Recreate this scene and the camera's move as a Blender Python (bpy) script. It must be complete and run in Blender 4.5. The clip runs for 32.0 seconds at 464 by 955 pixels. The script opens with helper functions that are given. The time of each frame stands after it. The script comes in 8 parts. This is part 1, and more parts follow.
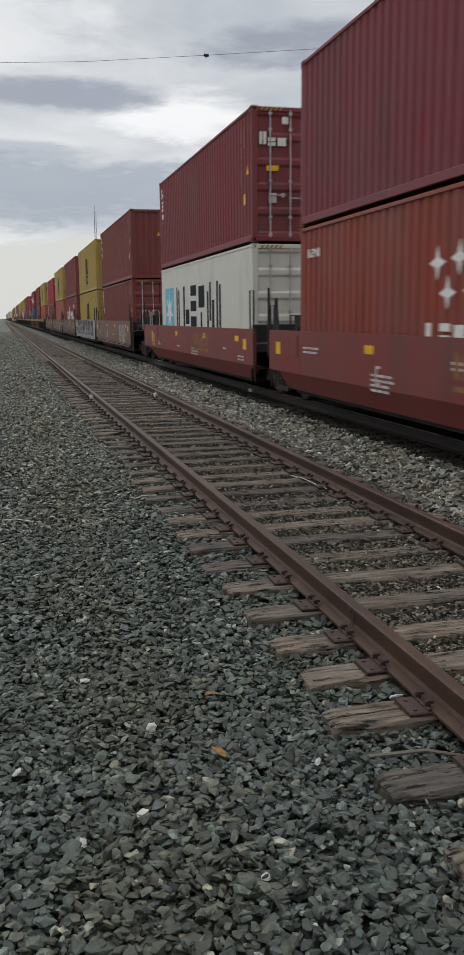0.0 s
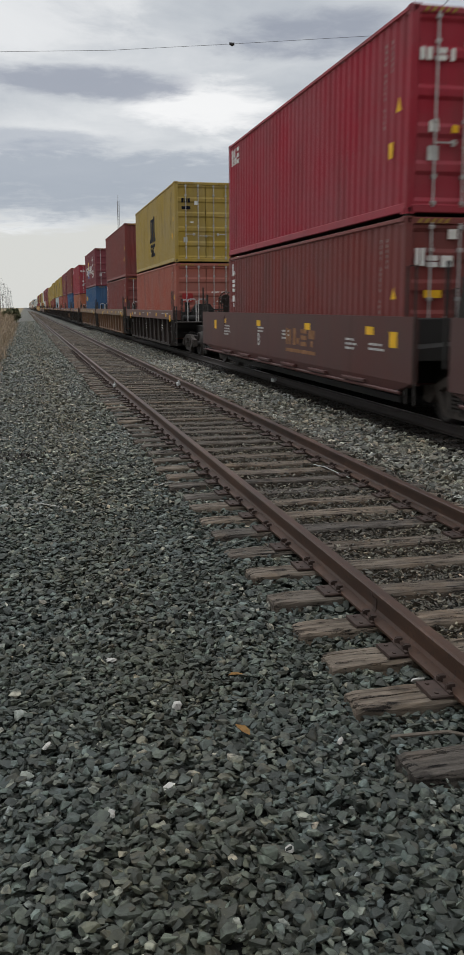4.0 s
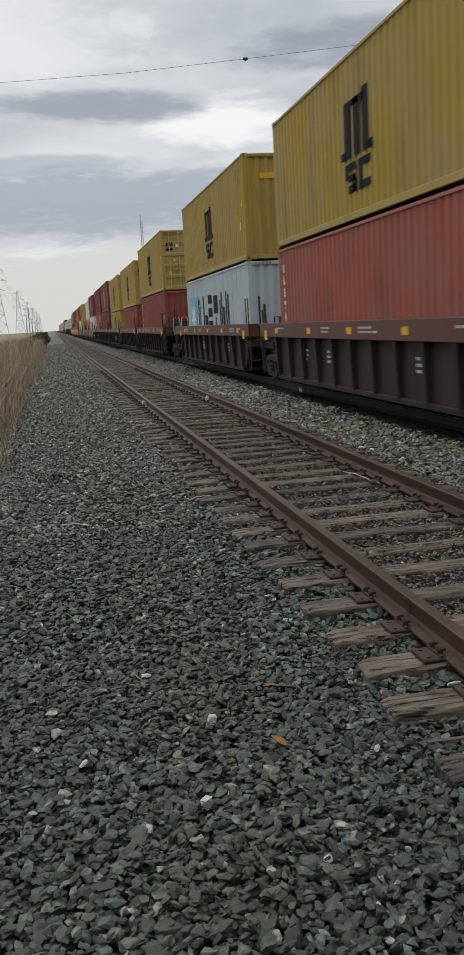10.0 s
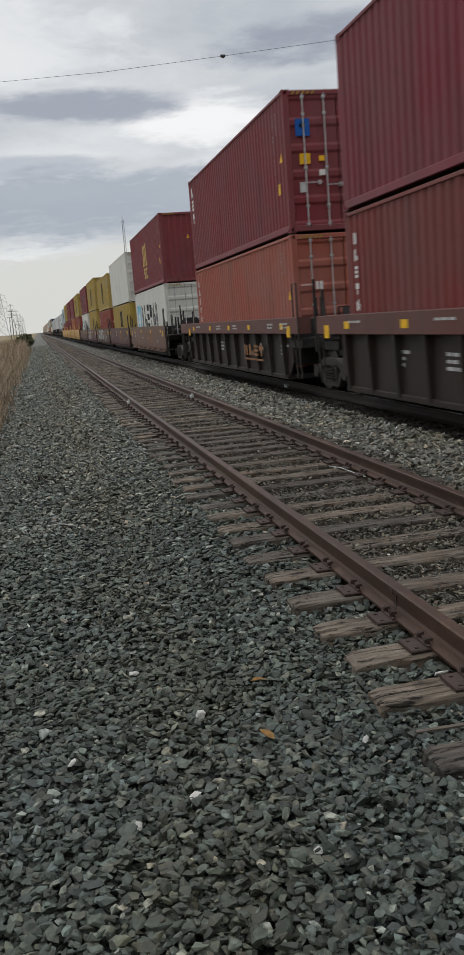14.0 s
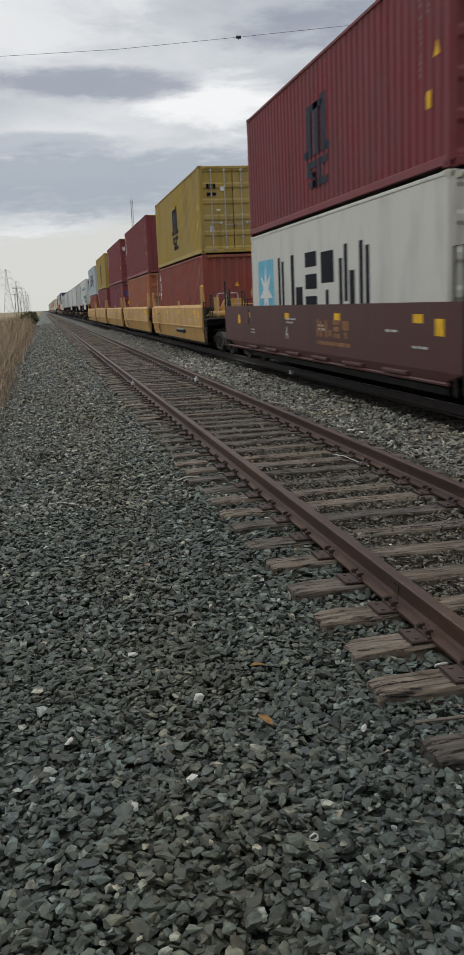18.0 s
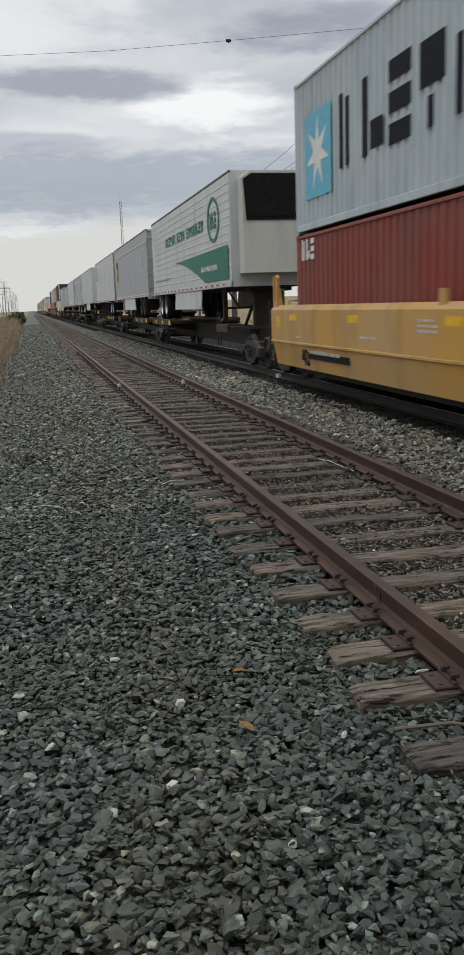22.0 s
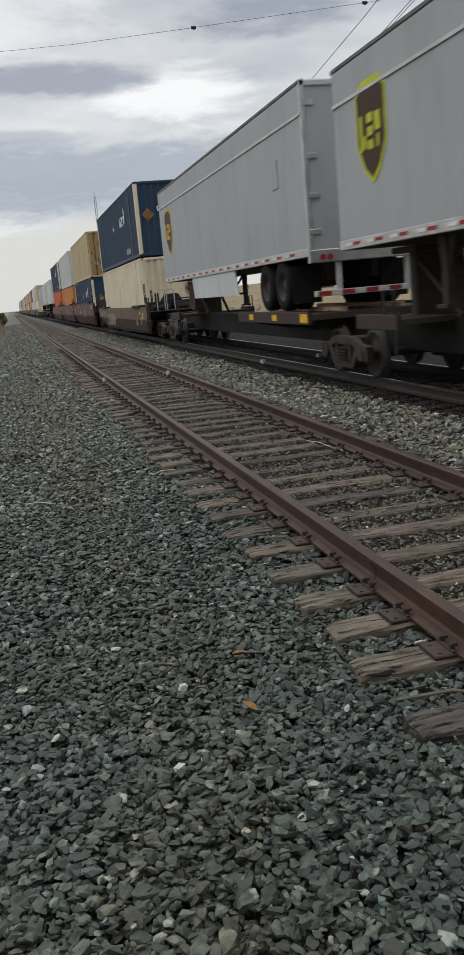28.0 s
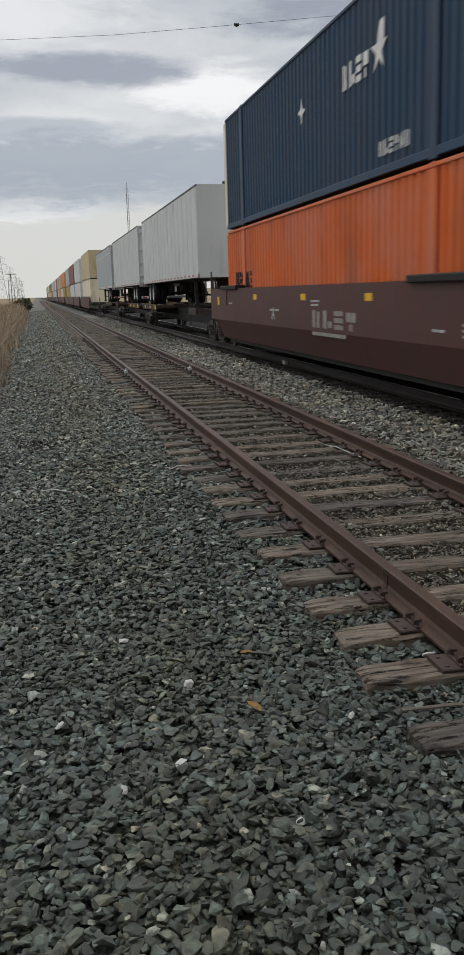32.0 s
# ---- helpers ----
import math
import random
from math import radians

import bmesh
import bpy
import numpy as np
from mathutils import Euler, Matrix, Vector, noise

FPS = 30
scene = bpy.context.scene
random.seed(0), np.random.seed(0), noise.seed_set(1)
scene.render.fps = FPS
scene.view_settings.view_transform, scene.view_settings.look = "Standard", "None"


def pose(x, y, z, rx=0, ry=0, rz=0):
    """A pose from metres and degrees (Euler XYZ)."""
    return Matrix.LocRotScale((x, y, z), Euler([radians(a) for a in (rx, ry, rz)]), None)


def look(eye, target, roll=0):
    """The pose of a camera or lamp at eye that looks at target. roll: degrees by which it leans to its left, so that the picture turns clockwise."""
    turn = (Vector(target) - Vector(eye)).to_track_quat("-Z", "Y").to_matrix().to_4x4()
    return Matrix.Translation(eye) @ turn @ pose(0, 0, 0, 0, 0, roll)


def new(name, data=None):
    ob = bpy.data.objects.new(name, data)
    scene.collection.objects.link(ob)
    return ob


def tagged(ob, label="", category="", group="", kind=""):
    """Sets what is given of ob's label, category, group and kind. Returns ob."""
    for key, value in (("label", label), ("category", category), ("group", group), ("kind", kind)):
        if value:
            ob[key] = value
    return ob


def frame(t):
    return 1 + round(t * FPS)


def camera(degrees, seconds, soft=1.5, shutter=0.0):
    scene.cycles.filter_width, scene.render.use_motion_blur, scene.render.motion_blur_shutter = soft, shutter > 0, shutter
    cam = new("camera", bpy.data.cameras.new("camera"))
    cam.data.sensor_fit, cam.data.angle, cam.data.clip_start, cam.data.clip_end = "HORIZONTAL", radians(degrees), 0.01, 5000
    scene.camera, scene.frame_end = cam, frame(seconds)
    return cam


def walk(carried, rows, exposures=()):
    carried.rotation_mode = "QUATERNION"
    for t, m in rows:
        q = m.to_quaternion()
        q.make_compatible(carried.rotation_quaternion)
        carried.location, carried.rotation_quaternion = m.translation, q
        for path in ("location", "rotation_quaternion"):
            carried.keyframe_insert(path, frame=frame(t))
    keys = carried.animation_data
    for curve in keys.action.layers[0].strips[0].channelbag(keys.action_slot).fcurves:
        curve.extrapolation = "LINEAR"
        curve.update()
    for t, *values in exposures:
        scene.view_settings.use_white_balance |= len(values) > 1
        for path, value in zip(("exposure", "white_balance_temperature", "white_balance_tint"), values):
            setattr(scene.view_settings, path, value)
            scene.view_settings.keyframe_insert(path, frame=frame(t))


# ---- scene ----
cam = camera(29.2, 32.0, soft=1.1, shutter=0.2)
PATH = [
    (0, (-2.71, 0.172, 1.882), (-2.228, 2.08, 1.525), -0.6),
    (0.5, (-2.712, 0.184, 1.876), (-2.219, 2.088, 1.515), -0.4),
    (1, (-2.737, 0.219, 1.869), (-2.229, 2.119, 1.505), -0.2),
    (1.5, (-2.762, 0.207, 1.861), (-2.242, 2.102, 1.489), -0.3),
    (2, (-2.764, 0.116, 1.844), (-2.24, 2.009, 1.468), -0.3),
    (2.5, (-2.769, 0.122, 1.853), (-2.26, 2.02, 1.482), -0.4),
    (3, (-2.759, 0.104, 1.862), (-2.275, 2.008, 1.489), -0.5),
    (3.5, (-2.757, 0.1, 1.862), (-2.289, 2.008, 1.485), -0.2),
    (4, (-2.76, 0.103, 1.864), (-2.323, 2.018, 1.487), -0.2),
    (4.5, (-2.75, 0.098, 1.856), (-2.327, 2.015, 1.474), -0.3),
    (6.5, (-2.743, 0.088, 1.871), (-2.351, 2.018, 1.517), -1.2),
    (7, (-2.74, 0.085, 1.873), (-2.358, 2.018, 1.529), -1.4),
    (7.5, (-2.741, 0.083, 1.862), (-2.356, 2.015, 1.517), -1.5),
    (8, (-2.736, 0.079, 1.871), (-2.351, 2.011, 1.523), -1.9),
    (8.5, (-2.735, 0.081, 1.868), (-2.366, 2.016, 1.524), -2.1),
    (9, (-2.714, 0.076, 1.873), (-2.354, 2.013, 1.531), -2.7),
    (9.5, (-2.716, 0.08, 1.867), (-2.352, 2.015, 1.52), -3.0),
    (10, (-2.712, 0.085, 1.857), (-2.349, 2.021, 1.51), -3.3),
    (10.5, (-2.714, 0.082, 1.855), (-2.349, 2.017, 1.505), -3.6),
    (11, (-2.707, 0.091, 1.847), (-2.339, 2.025, 1.494), -3.7),
    (11.5, (-2.708, 0.101, 1.845), (-2.339, 2.034, 1.492), -3.8),
    (12, (-2.706, 0.099, 1.85), (-2.332, 2.031, 1.496), -4.0),
    (12.5, (-2.696, 0.098, 1.847), (-2.32, 2.03, 1.492), -4.2),
    (13, (-2.709, 0.094, 1.843), (-2.328, 2.025, 1.488), -4.0),
    (13.5, (-2.695, 0.101, 1.833), (-2.311, 2.031, 1.479), -4.1),
    (14, (-2.688, 0.087, 1.838), (-2.299, 2.016, 1.485), -4.5),
    (14.5, (-2.697, 0.078, 1.847), (-2.301, 2.006, 1.495), -4.6),
    (16.5, (-2.699, 0.095, 1.845), (-2.3, 2.024, 1.496), -3.2),
    (17, (-2.713, 0.099, 1.845), (-2.317, 2.027, 1.49), -2.7),
    (17.5, (-2.715, 0.106, 1.843), (-2.319, 2.029, 1.459), -2.4),
    (18, (-2.714, 0.118, 1.829), (-2.328, 2.042, 1.443), -2.5),
    (18.5, (-2.705, 0.112, 1.833), (-2.33, 2.039, 1.45), -2.7),
    (19, (-2.708, 0.118, 1.838), (-2.347, 2.048, 1.458), -2.7),
    (19.5, (-2.688, 0.112, 1.842), (-2.339, 2.045, 1.464), -3.0),
    (20, (-2.682, 0.113, 1.845), (-2.329, 2.046, 1.468), -3.0),
    (20.5, (-2.685, 0.123, 1.837), (-2.328, 2.054, 1.458), -2.8),
    (21, (-2.698, 0.108, 1.839), (-2.329, 2.037, 1.46), -2.6),
    (21.5, (-2.703, 0.103, 1.849), (-2.318, 2.028, 1.466), -2.3),
    (22, (-2.696, 0.107, 1.849), (-2.281, 2.026, 1.467), -1.9),
    (22.5, (-2.683, 0.109, 1.853), (-2.236, 2.021, 1.472), -1.7),
    (23, (-2.681, 0.108, 1.854), (-2.22, 2.017, 1.475), -1.7),
    (23.5, (-2.687, 0.102, 1.845), (-2.209, 2.007, 1.466), -1.8),
    (24, (-2.699, 0.094, 1.845), (-2.22, 1.999, 1.471), -2.1),
    (24.5, (-2.709, 0.092, 1.848), (-2.226, 1.996, 1.472), -2.3),
    (26.5, (-2.736, 0.072, 1.851), (-2.248, 1.977, 1.485), -2.3),
    (27, (-2.729, 0.059, 1.837), (-2.242, 1.963, 1.463), -2.6),
    (27.5, (-2.721, 0.064, 1.826), (-2.267, 1.975, 1.449), -4.5),
    (28, (-2.697, 0.086, 1.822), (-2.265, 1.995, 1.415), -5.1),
    (28.5, (-2.758, 0.126, 1.814), (-2.378, 2.046, 1.401), -3.3),
    (29, (-2.743, 0.091, 1.832), (-2.363, 2.012, 1.423), -2.2),
    (29.5, (-2.753, 0.088, 1.841), (-2.369, 2.008, 1.434), -1.3),
    (30, (-2.74, 0.077, 1.844), (-2.354, 1.997, 1.439), -1.3),
    (30.5, (-2.733, 0.08, 1.854), (-2.343, 2.0, 1.453), -1.4),
    (31, (-2.738, 0.081, 1.834), (-2.346, 2.0, 1.433), -1.4),
    (31.5, (-2.725, 0.072, 1.834), (-2.328, 1.99, 1.431), -1.5),
    (32, (-2.719, 0.087, 1.83), (-2.318, 2.003, 1.421), -1.7),
]

# ---- camera ----
SECONDS = 32.0
walk(cam, [(t, look(eye, target, roll)) for t, eye, target, roll in PATH], [(0.0, 0.03), (4.0, 0.0), (21.5, 0.0), (23.0, 0.08), (27.5, 0.08), (29.0, 0.0), (32.0, 0.0)])

# ---- world and sun ----
def link(tree, a, b):
    tree.links.new(a, b)


def make_world():
    world = bpy.data.worlds.new("overcast_sky")
    scene.world = world
    world.use_nodes = True
    t = world.node_tree
    t.nodes.clear()

    def n(kind, **kw):
        node = t.nodes.new(kind)
        for k, v in kw.items():
            setattr(node, k, v)
        return node

    def m(op, a, b=0.0, c=0.0):
        node = n("ShaderNodeMath", operation=op)
        for i, v in enumerate((a, b, c)):
            if isinstance(v, (int, float)):
                node.inputs[i].default_value = v
            else:
                link(t, v, node.inputs[i])
        return node.outputs[0]

    co = n("ShaderNodeTexCoord")
    sep = n("ShaderNodeSeparateXYZ")
    link(t, co.outputs["Generated"], sep.inputs[0])
    x, y, z = sep.outputs
    az, el = m("ARCTAN2", x, y), m("ARCSINE", z)
    # cloud texture, flattened towards the horizon
    den = m("ADD", m("MAXIMUM", z, 0.0), 0.10)
    comb = n("ShaderNodeCombineXYZ")
    link(t, m("DIVIDE", x, den), comb.inputs[0])
    link(t, m("DIVIDE", y, den), comb.inputs[1])

    def cloud_noise(scale, detail, rough, shift, distort=0.0):
        mp = n("ShaderNodeMapping")
        mp.inputs["Location"].default_value = shift
        link(t, comb.outputs[0], mp.inputs[0])
        tex = n("ShaderNodeTexNoise")
        tex.inputs["Scale"].default_value = scale
        tex.inputs["Detail"].default_value = detail
        tex.inputs["Roughness"].default_value = rough
        tex.inputs["Distortion"].default_value = distort
        link(t, mp.outputs[0], tex.inputs["Vector"])
        return m("SUBTRACT", tex.outputs["Fac"], 0.5)

    wide = cloud_noise(0.9, 5, 0.5, (3.1, 7.7, 2.0), 0.3)
    wisp = cloud_noise(2.6, 6, 0.58, (8.4, 1.2, 5.0), 0.5)
    fray = cloud_noise(8.0, 7, 0.62, (1.4, 6.2, 3.0), 0.4)
    edge_n = m("ADD", m("MULTIPLY", fray, 1.8), m("ADD", m("MULTIPLY", wide, 2.6), m("MULTIPLY", wisp, 3.2)))

    def mass(a, e, sa, se, soft=0.75):
        """A body of cloud at azimuth a and elevation e (degrees), with a ragged edge."""
        u = m("DIVIDE", m("SUBTRACT", az, radians(a)), radians(sa))
        v = m("DIVIDE", m("SUBTRACT", el, radians(e)), radians(se))
        d = m("SUBTRACT", 1.0, m("ADD", m("MULTIPLY", u, u), m("MULTIPLY", v, v)))
        f = n("ShaderNodeMapRange", interpolation_type="SMOOTHSTEP")
        f.inputs["From Min"].default_value, f.inputs["From Max"].default_value = -soft, soft
        link(t, m("ADD", d, edge_n), f.inputs["Value"])
        return f.outputs[0]

    def blend(fac, a, b, k=1.0):
        node = n("ShaderNodeMix", data_type="RGBA")
        link(t, m("MULTIPLY", fac, k), node.inputs[0])
        for i, c in ((6, a), (7, b)):
            if isinstance(c, tuple):
                node.inputs[i].default_value = (*c, 1)
            else:
                link(t, c, node.inputs[i])
        return node.outputs[2]

    tone = n("ShaderNodeMapRange")
    tone.inputs["From Min"].default_value, tone.inputs["From Max"].default_value = -0.22, 0.22
    link(t, m("ADD", wide, m("MULTIPLY", wisp, 0.5)), tone.inputs["Value"])
    col = blend(tone.outputs[0], (0.52, 0.555, 0.60), (0.86, 0.875, 0.885))
    col = blend(mass(11.7, 11.8, 4.2, 1.50), col, (1.0, 1.0, 1.0), 0.9)
    col = blend(mass(-0.9, 16.4, 8.5, 2.07), col, (0.88, 0.89, 0.90), 0.7)
    col = blend(mass(5.6, 7.3, 28.2, 1.78), col, (0.385, 0.43, 0.50), 0.85)
    col = blend(mass(3.9, 12.9, 6.6, 0.85), col, (0.36, 0.39, 0.46), 0.92)
    col = blend(mass(17.4, 15.6, 6.1, 1.41), col, (0.33, 0.36, 0.43), 0.9)
    col = blend(mass(-1.9, 9.6, 7.5, 0.66), col, (0.42, 0.46, 0.53), 0.7)
    low = n("ShaderNodeMapRange", interpolation_type="SMOOTHSTEP")
    low.inputs["From Min"].default_value, low.inputs["From Max"].default_value = radians(4.3), radians(5.4)
    link(t, m("ADD", el, m("MULTIPLY", edge_n, 0.012)), low.inputs["Value"])
    col = blend(low.outputs[0], (0.71, 0.715, 0.69), col)
    # the deck is brighter overhead
    zen = n("ShaderNodeMapRange")
    zen.inputs["From Min"].default_value = 0.36
    zen.inputs["From Max"].default_value = 0.85
    zen.inputs["To Min"].default_value = 1.0
    zen.inputs["To Max"].default_value = 2.5
    link(t, z, zen.inputs["Value"])
    # and dimmed in the unseen south, added to darken faces turned that way
    south_dim = n("ShaderNodeMapRange", interpolation_type="SMOOTHSTEP")
    south_dim.inputs["From Min"].default_value, south_dim.inputs["From Max"].default_value = 0.1, 0.8
    south_dim.inputs["To Min"].default_value, south_dim.inputs["To Max"].default_value = 1.0, 0.52
    link(t, m("ADD", m("MULTIPLY", x, -0.3), m("MULTIPLY", y, -0.95)), south_dim.inputs["Value"])
    lit = n("ShaderNodeVectorMath", operation="SCALE")
    link(t, col, lit.inputs[0])
    link(t, m("MULTIPLY", zen.outputs[0], south_dim.outputs[0]), lit.inputs["Scale"])
    sky = n("ShaderNodeTexSky", sky_type="NISHITA", sun_disc=False)
    sky.sun_elevation, sky.sun_rotation = radians(SUN_EL), radians(SUN_AZ)
    b1, b2 = n("ShaderNodeBackground"), n("ShaderNodeBackground")
    link(t, sky.outputs[0], b1.inputs[0])
    b1.inputs[1].default_value = 0.05
    link(t, lit.outputs[0], b2.inputs[0])
    b2.inputs[1].default_value = SKY
    both = n("ShaderNodeMixShader")
    both.inputs[0].default_value = 0.93
    link(t, b1.outputs[0], both.inputs[1])
    link(t, b2.outputs[0], both.inputs[2])
    out = n("ShaderNodeOutputWorld")
    link(t, both.outputs[0], out.inputs[0])


SUN_EL, SUN_AZ, SKY = 42.0, 235.0, 1.0
make_world()
sun = new("sun", bpy.data.lights.new("sun", "SUN"))
sun.data.energy, sun.data.angle, sun.data.color = 0.30, radians(40), (1.0, 0.97, 0.92)
_d = Vector((math.sin(radians(SUN_AZ)) * math.cos(radians(SUN_EL)), math.cos(radians(SUN_AZ)) * math.cos(radians(SUN_EL)), math.sin(radians(SUN_EL))))
sun.matrix_world = look(_d * 60, (0, 0, 0))
scene.view_settings.exposure = 0.0

# ---- materials ----
class Mat:
    """A small builder for node materials."""

    def __init__(self, name, rough=0.6, metal=0.0, spec=0.5):
        self.m = bpy.data.materials.new(name)
        self.m.use_nodes = True
        self.t = self.m.node_tree
        self.b = self.t.nodes["Principled BSDF"]
        self.b.inputs["Roughness"].default_value = rough
        self.b.inputs["Metallic"].default_value = metal
        self.b.inputs["Specular IOR Level"].default_value = spec
        self.co = self.t.nodes.new("ShaderNodeTexCoord")

    def n(self, kind, **kw):
        node = self.t.nodes.new(kind)
        for k, v in kw.items():
            setattr(node, k, v)
        return node

    def vec(self, scale=(1, 1, 1)):
        mp = self.n("ShaderNodeMapping")
        mp.inputs["Scale"].default_value = scale
        link(self.t, self.co.outputs["Object"], mp.inputs[0])
        info = self.n("ShaderNodeObjectInfo")
        add = self.n("ShaderNodeVectorMath", operation="MULTIPLY_ADD")
        link(self.t, info.outputs["Random"], add.inputs[0])
        add.inputs[1].default_value = (37, 53, 71)
        link(self.t, mp.outputs[0], add.inputs[2])
        return add.outputs[0]

    def noise(self, scale, detail=4, stretch=(1, 1, 1), rough=0.55):
        tex = self.n("ShaderNodeTexNoise")
        tex.inputs["Scale"].default_value = scale
        tex.inputs["Detail"].default_value = detail
        tex.inputs["Roughness"].default_value = rough
        link(self.t, self.vec(stretch), tex.inputs["Vector"])
        return tex.outputs["Fac"]

    def ramp(self, fac, *stops):
        node = self.n("ShaderNodeValToRGB")
        r = node.color_ramp
        for i, (p, c) in enumerate(stops):
            e = r.elements[i] if i < 2 else r.elements.new(p)
            e.position, e.color = p, (*c, 1) if len(c) == 3 else c
        link(self.t, fac, node.inputs[0])
        return node.outputs[0]

    def mask(self, fac, lo, hi):
        node = self.n("ShaderNodeMapRange")
        node.inputs["From Min"].default_value = lo
        node.inputs["From Max"].default_value = hi
        link(self.t, fac, node.inputs["Value"])
        return node.outputs[0]

    def mix(self, fac, a, b, mode="MIX"):
        node = self.n("ShaderNodeMix", data_type="RGBA", blend_type=mode)
        for i, v in ((0, fac), (6, a), (7, b)):
            if isinstance(v, tuple):
                node.inputs[i].default_value = (*v, 1)
            elif isinstance(v, (int, float)):
                node.inputs[i].default_value = v
            else:
                link(self.t, v, node.inputs[i])
        return node.outputs[2]

    def color(self, out):
        link(self.t, out, self.b.inputs["Base Color"])
        return self

    def rough(self, fac, lo, hi):
        node = self.n("ShaderNodeMapRange")
        node.inputs["To Min"].default_value, node.inputs["To Max"].default_value = lo, hi
        link(self.t, fac, node.inputs["Value"])
        link(self.t, node.outputs[0], self.b.inputs["Roughness"])
        return self

    def bump(self, fac, strength=0.3, dist=0.01):
        node = self.n("ShaderNodeBump")
        node.inputs["Strength"].default_value = strength
        node.inputs["Distance"].default_value = dist
        link(self.t, fac, node.inputs["Height"])
        link(self.t, node.outputs[0], self.b.inputs["Normal"])
        return self

    def island(self):
        return self.n("ShaderNodeNewGeometry").outputs["Random Per Island"]

    def random(self):
        return self.n("ShaderNodeObjectInfo").outputs["Random"]


def mul(c, k):
    return tuple(v * k for v in c)


def paint(name, c, rust=0.25, rough=0.5, metal=0.0, dirt=(0.06, 0.05, 0.045)):
    """Weathered paint on steel: faded patches, streaks of rust that run down, grime."""
    m = Mat(name, rough, metal, 0.16)
    g = sum(c) / 3
    faded = tuple(0.72 * v + 0.28 * (g * 1.25 + 0.02) for v in c)
    big = m.noise(0.55, 5)
    col = m.mix(m.mask(big, 0.35, 0.7), c, faded)
    streak = m.noise(2.2, 6, (1.0, 1.0, 0.10), 0.65)
    col = m.mix(m.mask(streak, 0.60, 0.80), col, mul(c, 0.62 if g < 0.35 else 0.82))
    spots = m.noise(5.0, 8, (1, 1, 0.45), 0.7)
    f = m.n("ShaderNodeMath", operation="MULTIPLY")
    link(m.t, m.mask(spots, 0.63, 0.70) if rust < 1.0 else m.mask(spots, 0.50, 0.64), f.inputs[0])
    f.inputs[1].default_value = rust
    col = m.mix(f.outputs[0], col, (0.10, 0.042, 0.022))
    grime = m.noise(1.4, 7, (1, 1, 0.3), 0.6)
    f2 = m.n("ShaderNodeMath", operation="MULTIPLY")
    link(m.t, m.mask(grime, 0.5, 0.8), f2.inputs[0])
    f2.inputs[1].default_value = 0.45
    col = m.mix(f2.outputs[0], col, dirt)
    m.color(col).rough(big, rough - 0.08, rough + 0.15)
    m.bump(m.noise(9, 3), 0.12, 0.01)
    return m.m


def plain(name, c, rough=0.6, metal=0.0, var=0.25, scale=6.0, bump=0.1):
    m = Mat(name, rough, metal, 0.5 if metal else 0.06)
    m.color(m.mix(m.mask(m.noise(scale, 6), 0.3, 0.7), mul(c, 1 - var), mul(c, 1 + var)))
    m.bump(m.noise(scale * 6, 4), bump, 0.006)
    return m.m


PAINT = {
    "maroon": (0.185, 0.037, 0.050), "darkred": (0.195, 0.036, 0.044), "red": (0.30, 0.022, 0.040),
    "brownred": (0.185, 0.042, 0.038), "brick": (0.25, 0.055, 0.040), "salmon": (0.33, 0.090, 0.060),
    "rustorange": (0.33, 0.105, 0.050), "yellow": (0.365, 0.255, 0.046), "blue": (0.020, 0.085, 0.200),
    "greyblue": (0.40, 0.47, 0.51), "white": (0.54, 0.54, 0.49), "cream": (0.70, 0.61, 0.43),
    "tan": (0.50, 0.40, 0.22), "navy": (0.021, 0.052, 0.100), "orange": (0.62, 0.125, 0.024), "dullorange": (0.58, 0.22, 0.045),
    "silver": (0.335, 0.36, 0.375), "offwhite": (0.51, 0.535, 0.53),
}
PAINT["seam"] = (0.43, 0.45, 0.445)
PAINT["stained"] = (0.44, 0.42, 0.36)
PAINT["tandoor"] = (0.36, 0.225, 0.090)
MAT = {k: paint(k + "_paint", c, 0.08 if k in ("white", "offwhite", "silver") else 1.0 if k in ("tandoor", "stained") else 0.3, 0.5, 0.0, (0.22, 0.22, 0.21) if k in ("white", "offwhite", "silver") else (0.06, 0.035, 0.018) if k == "tandoor" else (0.06, 0.05, 0.045)) for k, c in PAINT.items()}
CAR = {
    "red": paint("red_car_paint", (0.185, 0.034, 0.029), 0.3), "brown": paint("brown_car_paint", (0.085, 0.034, 0.030), 0.4),
    "tanbrown": paint("faded_brown_car_paint", (0.150, 0.078, 0.055), 0.6), "grey": paint("grey_sprayed_paint", (0.30, 0.31, 0.30), 0.35),
    "rib": paint("old_brown_car_paint", (0.030, 0.022, 0.019), 0.5), "rust": paint("rusty_orange_car_paint", (0.165, 0.090, 0.050), 0.8),
    "yellow": paint("yellow_car_paint", (0.50, 0.280, 0.065), 0.6), "fec": paint("rusty_brown_car_paint", (0.118, 0.070, 0.042), 0.9),
    "chord": paint("brown_chord_paint", (0.120, 0.048, 0.040), 0.45), "black": paint("black_underframe_paint", (0.022, 0.021, 0.020), 0.3, 0.65),
    "spine": paint("sooty_brown_frame_paint", (0.050, 0.034, 0.027), 0.5, 0.65),
}
STEEL = plain("sooty_steel", (0.035, 0.030, 0.027), 0.7, 0.3, 0.4)
